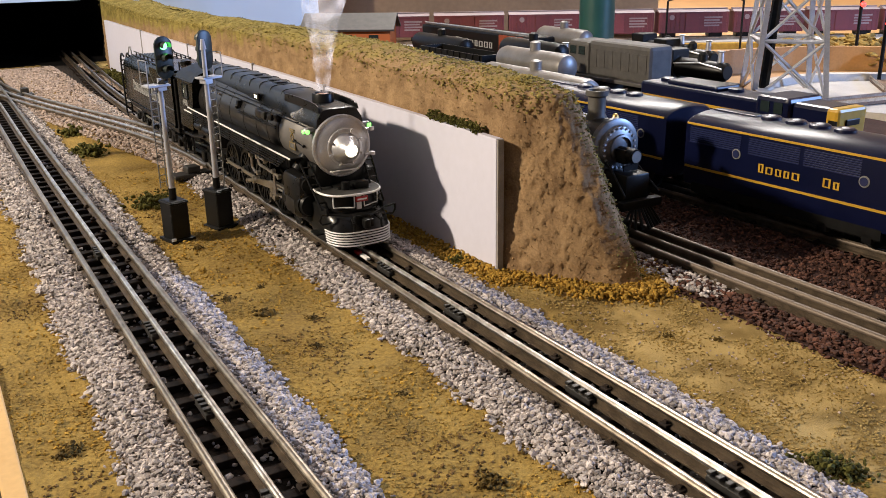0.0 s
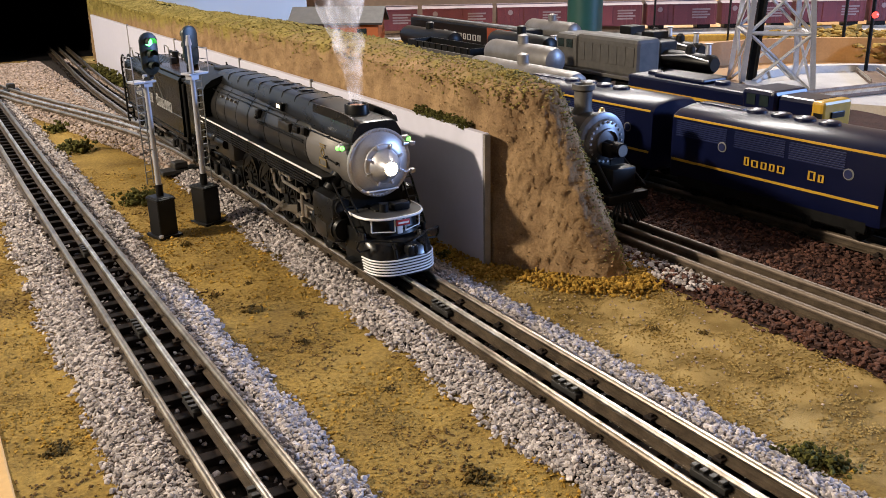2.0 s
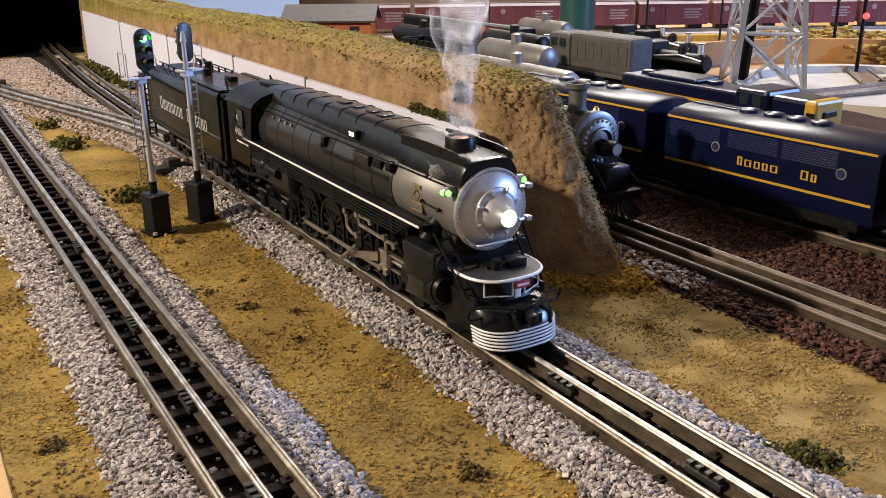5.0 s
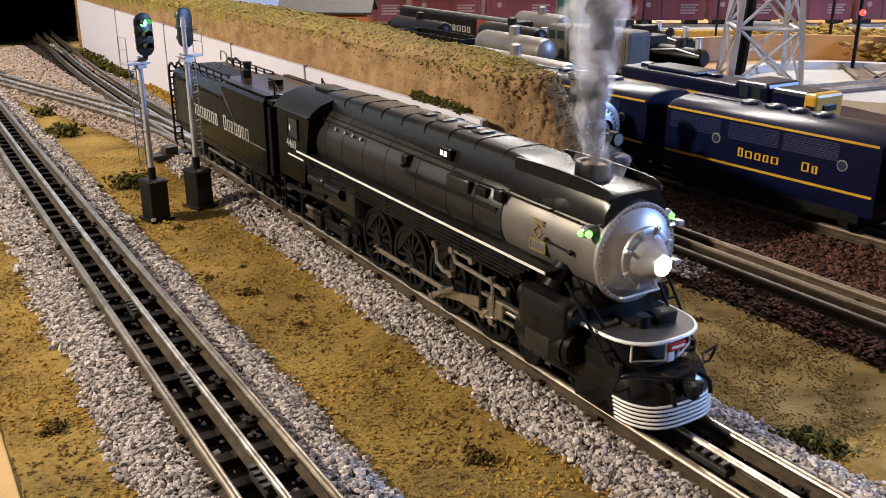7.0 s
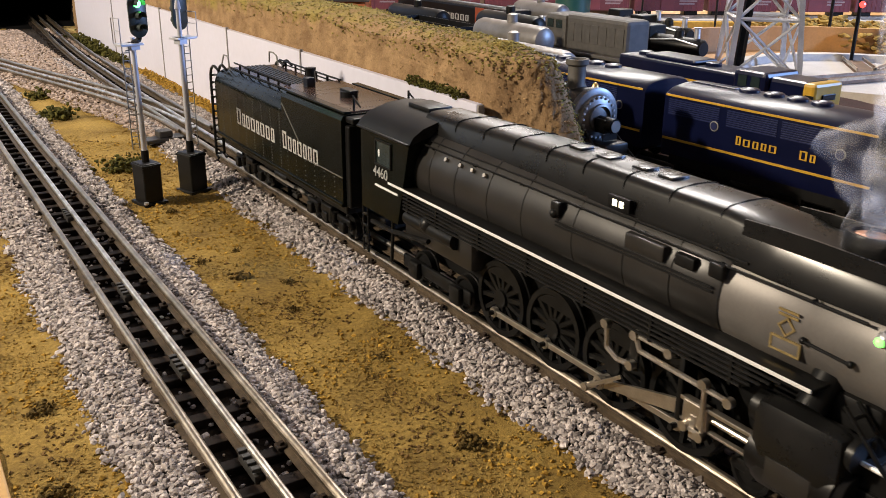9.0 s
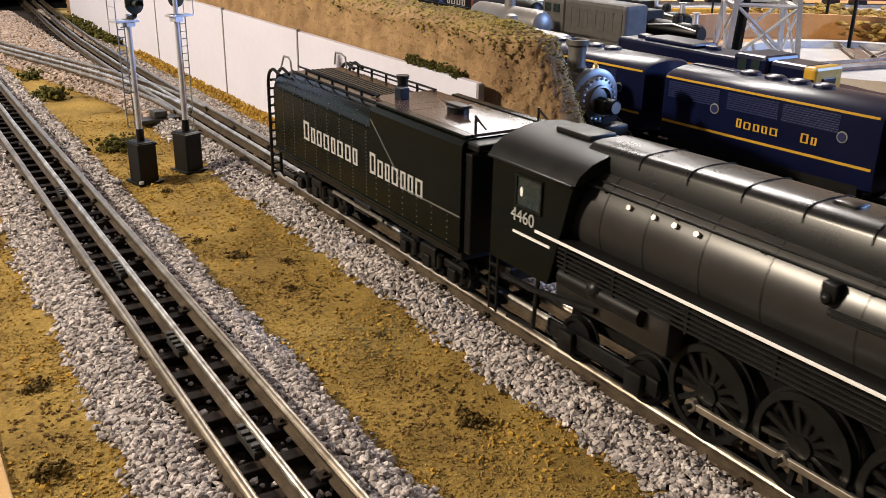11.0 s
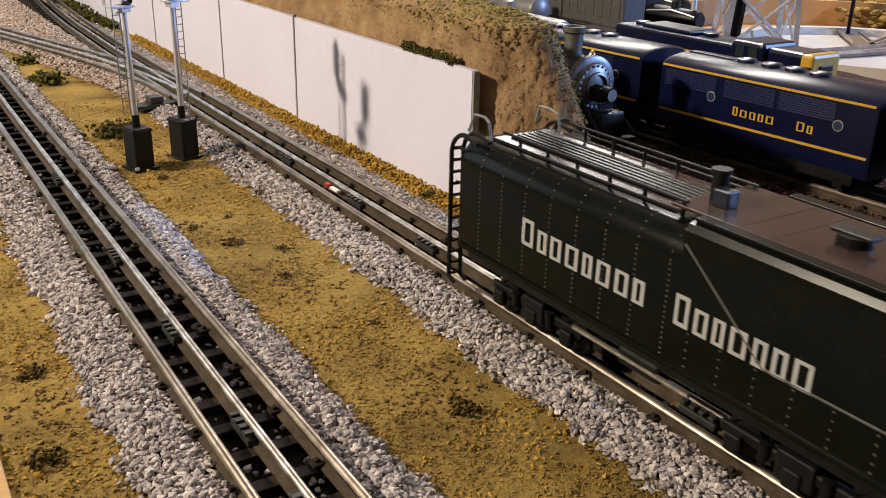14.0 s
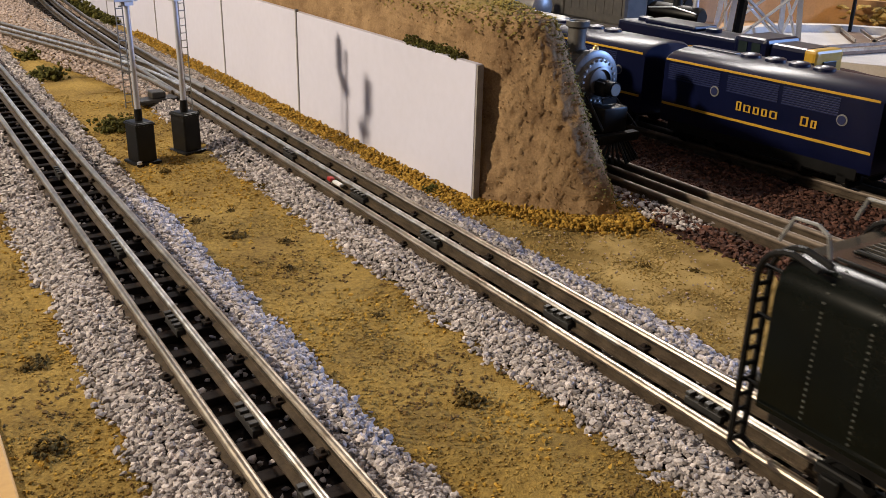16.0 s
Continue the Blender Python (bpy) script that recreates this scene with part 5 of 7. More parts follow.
RODS = []
for sx in (-1, 1):
    b = B()
    y0, y3 = DRIVERS[0] - DRIVERS[1], DRIVERS[3] - DRIVERS[1]
    bx(b, -0.0008, 0.0008, y0, y3, -0.0015, 0.0015, 0.0003)
    for y in DRIVERS:
        rod(b, (-0.0013, y - DRIVERS[1], 0), (0.0013, y - DRIVERS[1], 0), 0.0027, seg=16)
    sr = part("side_rod", b, M_ROD, loco, "bright steel side rod")
    b = B()
    LR = 0.058
    loft(b, [[(-0.0008, y, -h), (0.0008, y, -h), (0.0008, y, h), (-0.0008, y, h)] for y, h in ((0.001, 0.0022), (-0.006, 0.0021), (-LR + 0.004, 0.0034), (-LR - 0.003, 0.0034))])
    rod(b, (-0.0015, 0, 0), (0.0015, 0, 0), 0.0032, seg=16)
    rod(b, (-0.0015, -LR, 0), (0.0015, -LR, 0), 0.0022, seg=16)
    mr = part("main_rod", b, M_ROD, loco, "bright steel main rod")
    b = B()
    bx(b, -0.0020, 0.0010, -0.006, 0.006, -0.0050, 0.0050, 0.0006)
    rod(b, (0.001, -0.004, 0), (0.001, -0.024, 0), 0.0012, seg=10)
    bx(b, -0.0024, -0.0012, -0.0015, 0.0015, -0.010, 0.0, 0.0003)
    ch = part("crosshead", b, M_ROD, loco, "bright steel crosshead")
    b = B()
    bx(b, -0.0008, 0.0008, -0.0012, 0.0068, -0.0016, 0.0016, 0.0003)
    bx(b, -0.0016, -0.0006, -0.026, 0.002, -0.0009, 0.0009, 0.0002, Matrix.Translation((0, 0.006, 0)))
    rod(b, (-0.0022, 0.006, 0), (0.001, 0.006, 0), 0.0020, seg=12)
    ec = part("eccentric_rod", b, M_ROD, loco, "bright eccentric crank and rod")
    RODS.append((sx, sr, mr, ch, ec))

# ---------------- the tender ----------------
tender = thing("tender", "long dark olive-black tender with silver lettering, coupled behind the engine", "tender")


def build_tender():
    P = lambda name, bm, m, label="", smooth=False, parent=tender: part(name, bm, m, parent, label, smooth)
    F0, F1, R1 = 0.3640, 0.4600, 0.6098
    HW, ZB = 0.0322, 0.0285
    # water tank with rounded shoulders
    prof = [(-HW, ZB)] + [(-HW + 0.0125 * (1 - math.cos(a)), 0.0715 + 0.0128 * math.sin(a)) for a in [math.pi / 2 * i / 10 for i in range(11)]]
    prof = prof + [(-x, z) for x, z in prof[::-1]]
    tank = P("water_tank", loft(B(), [[(x, y, z) for x, z in prof] for y in (F1, R1 - 0.0035)] + [[(x * 0.985, R1 - 0.001, ZB + (z - ZB) * 0.99) for x, z in prof], [(x * 0.93, R1, ZB + (z - ZB) * 0.96) for x, z in prof]]), M_TENDER, "dark rounded water tank", True)
    # front bunker, taller, flat deck
    prof = [(-HW, ZB), (-HW, 0.0850), (-HW + 0.0015, 0.0875), (-HW + 0.0060, 0.0885), (HW - 0.0060, 0.0885), (HW - 0.0015, 0.0875), (HW, 0.0850), (HW, ZB)]
    bun = P("fuel_bunker", loft(B(), [[(x, y, z) for x, z in prof] for y in (F0, F1 + 0.001)]), M_TENDER, "dark flat-topped fuel bunker")
    P("bunker_deck", bx(B(), -0.0225, 0.0225, F0 + 0.004, F1 + 0.018, 0.0880, 0.0893, 0.0004), M_DECKSHEEN, "dark bunker deck with rivets, warm reflection tinted in", parent=bun)
    P("tank_deck", bx(B(), -0.0195, 0.0195, F1 + 0.018, R1 - 0.008, 0.0838, 0.0850, 0.0003), M_DECKSHEEN, parent=tank)
    for sx in (-1, 1):
        P("side_ledge", bx(B(), sx * 0.0235, sx * 0.0290, F0 + 0.002, F1, 0.0882, 0.0898, 0.0004), M_TENDER, parent=bun)
        # rivet lines, their glints painted in by a paler colour
        b = B()
        for k in range(8):
            y = F1 + 0.006 + k * 0.0178
            for j in range(18):
                z = 0.0325 + j * 0.0022
                bmesh.ops.create_icosphere(b, subdivisions=1, radius=0.00055, matrix=Matrix.Translation((sx * HW, y, z)))
            for j in range(6):
                a = math.pi / 2 * j / 6
                bmesh.ops.create_icosphere(b, subdivisions=1, radius=0.00055, matrix=Matrix.Translation((sx * (HW - 0.0125 * (1 - math.cos(a))), y, 0.0715 + 0.0128 * math.sin(a))))
        P("rivets", b, M_GLINT, parent=tank)
        b = B()
        for k in range(6):
            y = F0 + 0.012 + k * 0.0155
            for j in range(5):
                bmesh.ops.create_icosphere(b, subdivisions=1, radius=0.00055, matrix=Matrix.Translation((sx * HW, y, 0.0325 + j * 0.0034)))
        P("rivets", b, M_GLINT, parent=bun)
        P("seam_diagonal", pipe(B(), [(sx * HW, F1, 0.0800), (sx * HW, F1 - 0.040, 0.0480), (sx * HW, F0, 0.0480)], 0.0005, 5), M_GLINT, parent=bun)
        P("sill", bx(B(), sx * 0.0320, sx * 0.0332, F0, R1 - 0.002, 0.0285, 0.0310, 0.0004), M_TENDER)
        if sx < 0:
            letters("letter_bar", 8, 0.5570, 0.4755, 0.0475, 0.0585, sx * (HW + 0.0002), M_LETTER, tender, "silver-grey painted bar")
            letters("letter_bar", 7, 0.4620, 0.3990, 0.0475, 0.0585, sx * (HW + 0.0002), M_LETTER, tender, "silver-grey painted bar")
        # rear ladder, its rails bent over the tank's end
        L = B()
        arc = [(R1 + 0.0062 - 0.012 * (1 - math.cos(t)), 0.0755 + 0.0115 * math.sin(t)) for t in [math.pi / 2 * i / 6 for i in range(7)]]
        for d in (0.0255, 0.0325):
            pipe(L, [(sx * d, R1 + 0.001, 0.0065), (sx * d, R1 + 0.0062, 0.0085)] + [(sx * d, y, z) for y, z in arc] + [(sx * d, R1 - 0.016, 0.0845)], 0.0012)
        for k in range(12):
            rod(L, (sx * 0.0255, R1 + 0.0062, 0.0095 + k * 0.0062), (sx * 0.0325, R1 + 0.0062, 0.0095 + k * 0.0062), 0.0009, seg=6)
        for z in (0.034, 0.060, 0.078):
            rod(L, (sx * 0.029, R1 - 0.001, z), (sx * 0.029, R1 + 0.0062, z), 0.0008, seg=6)
        P("rear_ladder", L, M_BLACK, "black rear ladder")
        # hoops and top rails
        h = pipe(B(), [(sx * 0.0215, R1 - 0.012, 0.0845), (sx * 0.0215, R1 - 0.010, 0.0925), (sx * 0.0205, R1 - 0.005, 0.0945), (sx * 0.0205, R1 + 0.004, 0.0942), (sx * 0.0215, R1 + 0.008, 0.0850)], 0.0007)
        P("grab_hoop", h, M_GREYL, "bent wire grab hoop")
        r = B()
        pipe(r, [(sx * 0.0200, R1 - 0.020, 0.0905), (sx * 0.0200, F1 + 0.012, 0.0905)], 0.0007)
        pipe(r, [(sx * 0.0225, R1 - 0.015, 0.0868), (sx * 0.0225, F1 + 0.012, 0.0868)], 0.0006)
        for k in range(6):
            y = F1 + 0.014 + k * 0.0205
            rod(r, (sx * 0.0200, y, 0.0845), (sx * 0.0200, y, 0.0908), 0.0009, seg=7)
        P("top_rail", r, M_BLACK, "black pipe rail")
        pst = rod(B(), (sx * 0.020, F0 + 0.006, 0.089), (sx * 0.020, F0 + 0.006, 0.0985), 0.0008)
        pipe(pst, [(sx * 0.020, F0 + 0.006, 0.0975), (sx * 0.020, F0 - 0.003, 0.093)], 0.0006)
        P("corner_post", pst, M_BLACK)
        # trucks
        for c in (0.4050, 0.5530):
            t = P("truck_frame", bx(bx(B(), sx * 0.0225, sx * 0.0250, c - 0.034, c + 0.034, 0.0110, 0.0160, 0.0012), sx * 0.0225, sx * 0.0262, c - 0.008, c + 0.008, 0.0070, 0.0185, 0.001), M_BLACK, "black truck side frame")
            for d in (-0.026, 0.0, 0.026):
                P("journal_box", bx(B(), sx * 0.0235, sx * 0.0275, c + d - 0.0038, c + d + 0.0038, 0.0055, 0.0135, 0.001), M_BLACK, parent=t)
            for d in (-0.013, 0.013):
                P("spring", rod(B(), (sx * 0.0255, c + d, 0.0095), (sx * 0.0255, c + d, 0.0165), 0.0022), M_BLACK, parent=t)
        P("brake_gear", bx(bx(B(), sx * 0.020, sx * 0.0290, 0.468, 0.492, 0.0150, 0.0240, 0.002), sx * 0.022, sx * 0.0295, 0.500, 0.506, 0.0140, 0.0200, 0.001), M_BLACK, "brake cylinder and levers")
        P("brake_pipe", pipe(B(), [(sx * 0.0285, 0.452, 0.0190), (sx * 0.0285, 0.520, 0.0190)], 0.0012), M_ROD)
    P("underframe", bx(bx(B(), -0.028, 0.028, F0 + 0.004, R1 - 0.004, 0.0215, 0.0285, 0.001), -0.012, 0.012, F0 - 0.018, R1 + 0.012, 0.014, 0.022, 0.001), M_BLACK)
    P("coupler", bx(bx(B(), -0.0025, 0.0025, R1, R1 + 0.016, 0.016, 0.021, 0.001), -0.005, 0.005, R1 + 0.014, R1 + 0.021, 0.0155, 0.0215, 0.0015), M_BLACK)
    P("filler_stack", rod(rod(B(), (-0.004, 0.4715, 0.085), (-0.004, 0.4715, 0.1015), 0.0033, seg=16), (-0.004, 0.4715, 0.0995), (-0.004, 0.4715, 0.1015), 0.0040, seg=16), M_BLACK, "short black vent stack", True)
    P("valve_box", bx(B(), -0.0118, -0.0055, 0.4605, 0.4680, 0.0890, 0.0960, 0.0006), M_BLUEV, "dark blue box on the deck")
    P("deck_hatch", bx(rod(B(), (-0.001, 0.4150, 0.0890), (-0.001, 0.4150, 0.0930), 0.0062, seg=20), -0.0045, 0.0025, 0.407, 0.423, 0.0925, 0.0943, 0.0005), M_BLACK, "black round hatch")
    b = B()
    for y in (0.376, 0.392, 0.432, 0.446):
        for k in range(20):
            bmesh.ops.create_icosphere(b, subdivisions=1, radius=0.0004, matrix=Matrix.Translation((-0.0215 + k * 0.00226, y, 0.0893)))
    P("deck_rivets", b, M_DECKSHEEN)
    for k in range(6):
        P("walkway_slat", bx(B(), -0.0098 + k * 0.0034, -0.0074 + k * 0.0034, F1 + 0.02, R1 - 0.012, 0.0850, 0.0862, 0.0004), M_TENDER)
    P("front_shield", bx(bx(B(), -0.0300, 0.0300, F0 - 0.006, F0, 0.0285, 0.0820, 0.001), -0.0290, 0.0290, F0 - 0.010, F0 + 0.002, 0.0835, 0.0875, 0.001), M_BLACK)


build_tender()
for c in (0.4050, 0.5530):
    for d in (-0.026, 0.0, 0.026):
        add_wheel(tender, W_SMALL, c + d, 0.0090, "tender_wheel")

# smoke from the stack, in rigid wisps
def wisp(name, seed, h, r0, r1, lean):
    bm = B()
    rings = []
    N, S = 34, 14
    for i in range(N):
        u = i / (N - 1)
        r = (r0 + (r1 - r0) * u ** 0.8) * (0.7 + 0.6 * abs(nz(seed, u * 3.2, 0, 1.7))) * (1.0 if u < 0.85 else max(0.05, (1 - u) / 0.15))
        cx = lean[0] * u ** 1.5 + 0.006 * u * nz(seed, u * 3, 5, 1.0)
        cy = lean[1] * u ** 1.5 + 0.008 * u * nz(seed + 9, u * 3, 5, 1.0)
        rings.append([(cx + r * (1 + 0.45 * nz(math.cos(a), math.sin(a), seed + u * 4, 1.3)) * math.cos(a), cy + r * (1 + 0.45 * nz(math.sin(a), math.cos(a), seed + u * 5, 1.3)) * math.sin(a), h * u) for a in [2 * math.pi * j / S for j in range(S)]])
    loft(bm, rings)
    return bm


smoke = thing("smoke_plume", "thin grey smoke drifting up from the engine's stack", "smoke")
for k, (h, r0, r1, lean) in enumerate(((0.11, 0.0034, 0.017, (0.004, 0.006)), (0.14, 0.0028, 0.023, (0.010, 0.016)), (0.16, 0.0040, 0.027, (0.006, 0.022)))):
    part("wisp", wisp("wisp", 3.1 * k + 1, h, r0, r1, lean), M_SMOKE, smoke, smooth=True)

PUFFS = []
for k, t0 in enumerate((4.4, 4.7, 5.0, 5.25, 5.5, 5.75, 6.0, 6.2, 6.4, 6.62, 6.85, 7.3, 7.55, 7.8, 8.0, 8.2, 8.4, 8.65, 8.9)):
    ob = part("puff", wisp("puff", 5.7 * k + 2, 0.058, 0.0052, 0.0105 + 0.004 * (k % 3), (0.004 * math.sin(k * 2.1), 0.005 * math.cos(k * 1.3))), M_PUFF, smoke, "dense white smoke puff", smooth=True)
    PUFFS.append((ob, t0, k))

# ---------------- engines and cars standing in the yard ----------------
def yard_steam_engine():
    e = thing("steam_locomotive", "black steam engine with round grey nose, parked in the yard", "locomotive")
    P = lambda name, bm, m, label="", smooth=True, parent=e: part(name, bm, m, parent, label, smooth)
    X, CZ, Y = XY, 0.0610, 0.590
    P("boiler", lathe_y(B(), [(Y, 0.0205), (Y + 0.09, 0.0207), (Y + 0.091, 0.0215), (Y + 0.30, 0.0225)], X, CZ, 40), M_BOILER, "black boiler")
    f = P("smokebox_front", lathe_y(B(), [(Y + 0.002, 0.0226), (Y - 0.003, 0.0226), (Y - 0.0036, 0.0214), (Y - 0.0040, 0.0175), (Y - 0.0062, 0.0165), (Y - 0.0085, 0.0100), (Y - 0.0090, 0.0)], X, CZ, 44), M_NOSE, "polished grey smokebox front")
    for i in range(22):
        b = B()
        a = 2 * math.pi * i / 22
        rod(b, (X + 0.0155 * math.cos(a), Y - 0.0055, CZ + 0.0155 * math.sin(a)), (X + 0.0155 * math.cos(a), Y - 0.0078, CZ + 0.0155 * math.sin(a)), 0.0010, seg=6)
        P("door_clamp", b, M_SILVER, parent=f)
    P("door_ring", lathe_y(B(), [(Y - 0.0068, 0.0112), (Y - 0.0100, 0.0108), (Y - 0.0104, 0.0092), (Y - 0.007, 0.009)], X, CZ, 30), M_NOSE, parent=f)
    lamp = P("headlamp", rod(bx(B(), X - 0.006, X + 0.006, Y - 0.020, Y - 0.009, CZ - 0.010, CZ + 0.001, 0.001), (X, Y - 0.026, CZ - 0.0035), (X, Y - 0.009, CZ - 0.0035), 0.0058, seg=20), M_BLACK, "black headlamp")
    P("lens", rod(B(), (X, Y - 0.0262, CZ - 0.0035), (X, Y - 0.0268, CZ - 0.0035), 0.0046, seg=18), M_GREYL, parent=lamp)
    P("number_plate", bx(B(), X - 0.007, X + 0.007, Y - 0.0212, Y - 0.0202, CZ - 0.0150, CZ - 0.0105), M_BLACK)
    P("chimney", lathe_z(B(), [(CZ + 0.018, 0.0095), (CZ + 0.023, 0.0070), (CZ + 0.036, 0.0072), (CZ + 0.0375, 0.0092), (CZ + 0.0415, 0.0092), (CZ + 0.0415, 0.0070), (CZ + 0.036, 0.0062)], X, Y + 0.022), M_GREYD, "grey flared stack")
    P("bell", lathe_z(B(), [(CZ + 0.0205, 0.0034), (CZ + 0.0215, 0.0028), (CZ + 0.0235, 0.0024), (CZ + 0.0248, 0.0014), (CZ + 0.0252, 0.0004)], X + 0.004, Y + 0.004), mat("brass_bell", (0.7, 0.5, 0.2), None, 0.3, 1.0), "brass bell")
    P("steam_dome", lathe_z(B(), [(CZ + 0.018, 0.012), (CZ + 0.030, 0.0108), (CZ + 0.0355, 0.0085), (CZ + 0.038, 0.004)], X, Y + 0.085), M_BLACK)
    P("sand_dome", lathe_z(B(), [(CZ + 0.018, 0.012), (CZ + 0.028, 0.0108), (CZ + 0.0325, 0.0085), (CZ + 0.0345, 0.004)], X, Y + 0.150), M_BLACK)
    for sx in (-1, 1):
        P("running_board", bx(B(), X + sx * 0.019, X + sx * 0.031, Y + 0.02, Y + 0.29, CZ - 0.012, CZ - 0.010, 0.0004), M_BLACK)
        P("handrail", pipe(B(), [(X + sx * 0.023, Y + 0.01, CZ + 0.006), (X + sx * 0.023, Y + 0.28, CZ + 0.006)], 0.0009), M_ROD, "bright handrail")
        P("cylinder", rod(B(), (X + sx * 0.024, Y - 0.004, 0.026), (X + sx * 0.024, Y + 0.035, 0.026), 0.0105, seg=24), M_BLACK)
        P("stay", pipe(B(), [(X + sx * 0.012, Y - 0.004, CZ - 0.006), (X + sx * 0.017, Y - 0.035, 0.030)], 0.0010), M_BLACK, "front stay")
        for k in range(4):
            P("driving_wheel", rod(rod(B(), (X + sx * 0.0155, Y + 0.07 + k * 0.042, 0.018), (X + sx * 0.0185, Y + 0.07 + k * 0.042, 0.018), 0.018, seg=28), (X + sx * 0.0185, Y + 0.07 + k * 0.042, 0.018), (X + sx * 0.0215, Y + 0.07 + k * 0.042, 0.018), 0.004), M_BLACK)
    for k in range(9):
        b = B()
        u = -1 + k / 4
        rod(b, (X + u * 0.009, Y - 0.034, 0.020), (X + u * 0.020, Y - 0.046 + 0.010 * abs(u), 0.005), 0.0012, seg=6)
        P("pilot_slat", b, M_BLACK)
    P("pilot_beam", bx(B(), X - 0.020, X + 0.020, Y - 0.036, Y - 0.028, 0.0190, 0.0260, 0.001), M_BLACK, "black slatted pilot")
    P("frame", bx(B(), X - 0.012, X + 0.012, Y - 0.03, Y + 0.29, 0.018, 0.045, 0.002), M_BLACK)
    P("cab", bx(B(), X - 0.031, X + 0.031, Y + 0.255, Y + 0.31, 0.036, 0.094, 0.003), M_BLACK)


def lathe_z(bm, prof, cx, cy, seg=24):
    return loft(bm, [[(cx + r * math.cos(2 * math.pi * i / seg), cy + r * math.sin(2 * math.pi * i / seg), z) for i in range(seg)] for z, r in prof])


yard_steam_engine()


def streamliner(y0, y1, label, x0=0.290, w=0.060, lettered=False):
    """A blue streamlined diesel unit with yellow stripes."""
    e = thing("diesel_locomotive", label, "locomotive", "blue diesel units")
    P = lambda name, bm, m, lab="", smooth=True, parent=e: part(name, bm, m, parent, lab, smooth)
    c = x0 + w / 2
    h = w / 2
    prof = [(-h + 0.001, 0.0160), (-h, 0.0250), (-h, 0.0680), (-h + 0.0025, 0.0708), (-h * 0.72, 0.0738), (-h * 0.35, 0.0757), (0, 0.0762)]
    prof = prof + [(-x, z) for x, z in prof[-2::-1]]
    P("body", loft(B(), [[(c + x * k, y, 0.016 + (z - 0.016) * q) for x, z in prof] for y, k, q in ((y0, 0.97, 0.975), (y0 + 0.003, 1, 1), (y1 - 0.003, 1, 1), (y1, 0.97, 0.975))]), M_BLUE, "deep blue car body")
    for sx in (-1, 1):
        X = c + sx * (h + 0.0002)
        P("upper_stripe", bx(B(), X - 0.0003, X + 0.0003, y0 + 0.002, y1 - 0.002, 0.0668, 0.0685), M_YEL, "yellow stripe")
        P("lower_stripe", bx(B(), X - 0.0003, X + 0.0003, y0 + 0.002, y1 - 0.002, 0.0303, 0.0322), M_YEL, "yellow stripe")
        P("skirt", bx(B(), X - sx * 0.002, X - sx * 0.001, y0 + 0.01, y1 - 0.01, 0.0100, 0.0200), M_BLACK)
    L = y1 - y0
    X = x0 - 0.0003
    for a, b_ in ((0.03, 0.30), (0.34, 0.58), (0.60, 0.84)):
        g = B()
        for k in range(8):
            z = 0.0520 + k * 0.0017
            bx(g, X - 0.0002, X + 0.0004, y1 - L * b_, y1 - L * a, z, z + 0.0009)
        P("side_grille", g, M_GRATE, "horizontal blue side grille")
    for d in (0.283, 0.86):
        y = y1 - L * d
        r = P("porthole_rim", lathe_x(B(), X, y, 0.0500, 0.0042, 0.0004), M_GREYL, "dull porthole rim")
        P("glass", lathe_x(B(), X - 0.0006, y, 0.0500, 0.0032, 0.0003), M_GRATE, parent=r)
    if lettered:
        letters("letter_bar", 5, y1 - L * 0.395, y1 - L * 0.60, 0.0395, 0.0455, X - 0.0003, M_YEL, e, "yellow painted bar")
        letters("letter_bar", 2, y1 - L * 0.69, y1 - L * 0.77, 0.0395, 0.0455, X - 0.0003, M_YEL, e, "yellow painted bar")
    for d in (0.32, 0.44, 0.55, 0.66):
        y = y1 - L * d
        f = P("roof_fan", lathe_z(B(), [(0.0752, 0.0085), (0.0778, 0.0080), (0.0787, 0.0066), (0.0787, 0.0020)], c, y), M_BLUE, "round roof fan housing")
        P("fan_cap", lathe_z(B(), [(0.0787, 0.003), (0.0792, 0.002)], c, y), M_MAST, parent=f)
    P("roof_walk", bx(B(), c - 0.004, c + 0.004, y1 - L * 0.26, y1 - 0.006, 0.0760, 0.0769, 0.0003), M_BLUE)
    for d in (0.2, 0.8):
        t = P("truck", bx(B(), x0 + 0.010, x0 + w - 0.010, y1 - L * d - 0.010, y1 - L * d + 0.010, 0.008, 0.014, 0.002), M_BLACK, "black truck")
        for xa in (x0 + 0.002, x0 + w - 0.006):
            P("side_frame", bx(B(), xa, xa + 0.004, y1 - L * d - 0.028, y1 - L * d + 0.028, 0.008, 0.016, 0.002), M_BLACK, parent=t)
            for k in (-0.018, 0.018):
                P("journal_box", bx(B(), xa - 0.0012, xa + 0.0052, y1 - L * d + k - 0.004, y1 - L * d + k + 0.004, 0.0055, 0.0135, 0.001), M_BLACK, parent=t)
        for k in (-0.018, 0.018):
            for sx in (-1, 1):
                P("wheel", rod(B(), (c + sx * 0.019, y1 - L * d + k, 0.0095), (c + sx * 0.015, y1 - L * d + k, 0.0095), 0.0095, seg=20), M_BLACK, parent=t)
    P("underframe", bx(B(), x0 + 0.008, x0 + w - 0.008, y0 + 0.004, y1 - 0.004, 0.0120, 0.0180, 0.001), M_BLACK)
    P("diaphragm", bx(B(), c - 0.013, c + 0.013, y1 - 0.001, y1 + 0.010, 0.020, 0.066, 0.002), M_BLACK, "black end diaphragm")
    return e


def lathe_x(bm, x, y, z, r, t, seg=22):
    return rod(bm, (x, y, z), (x - t, y, z), r, seg=seg)


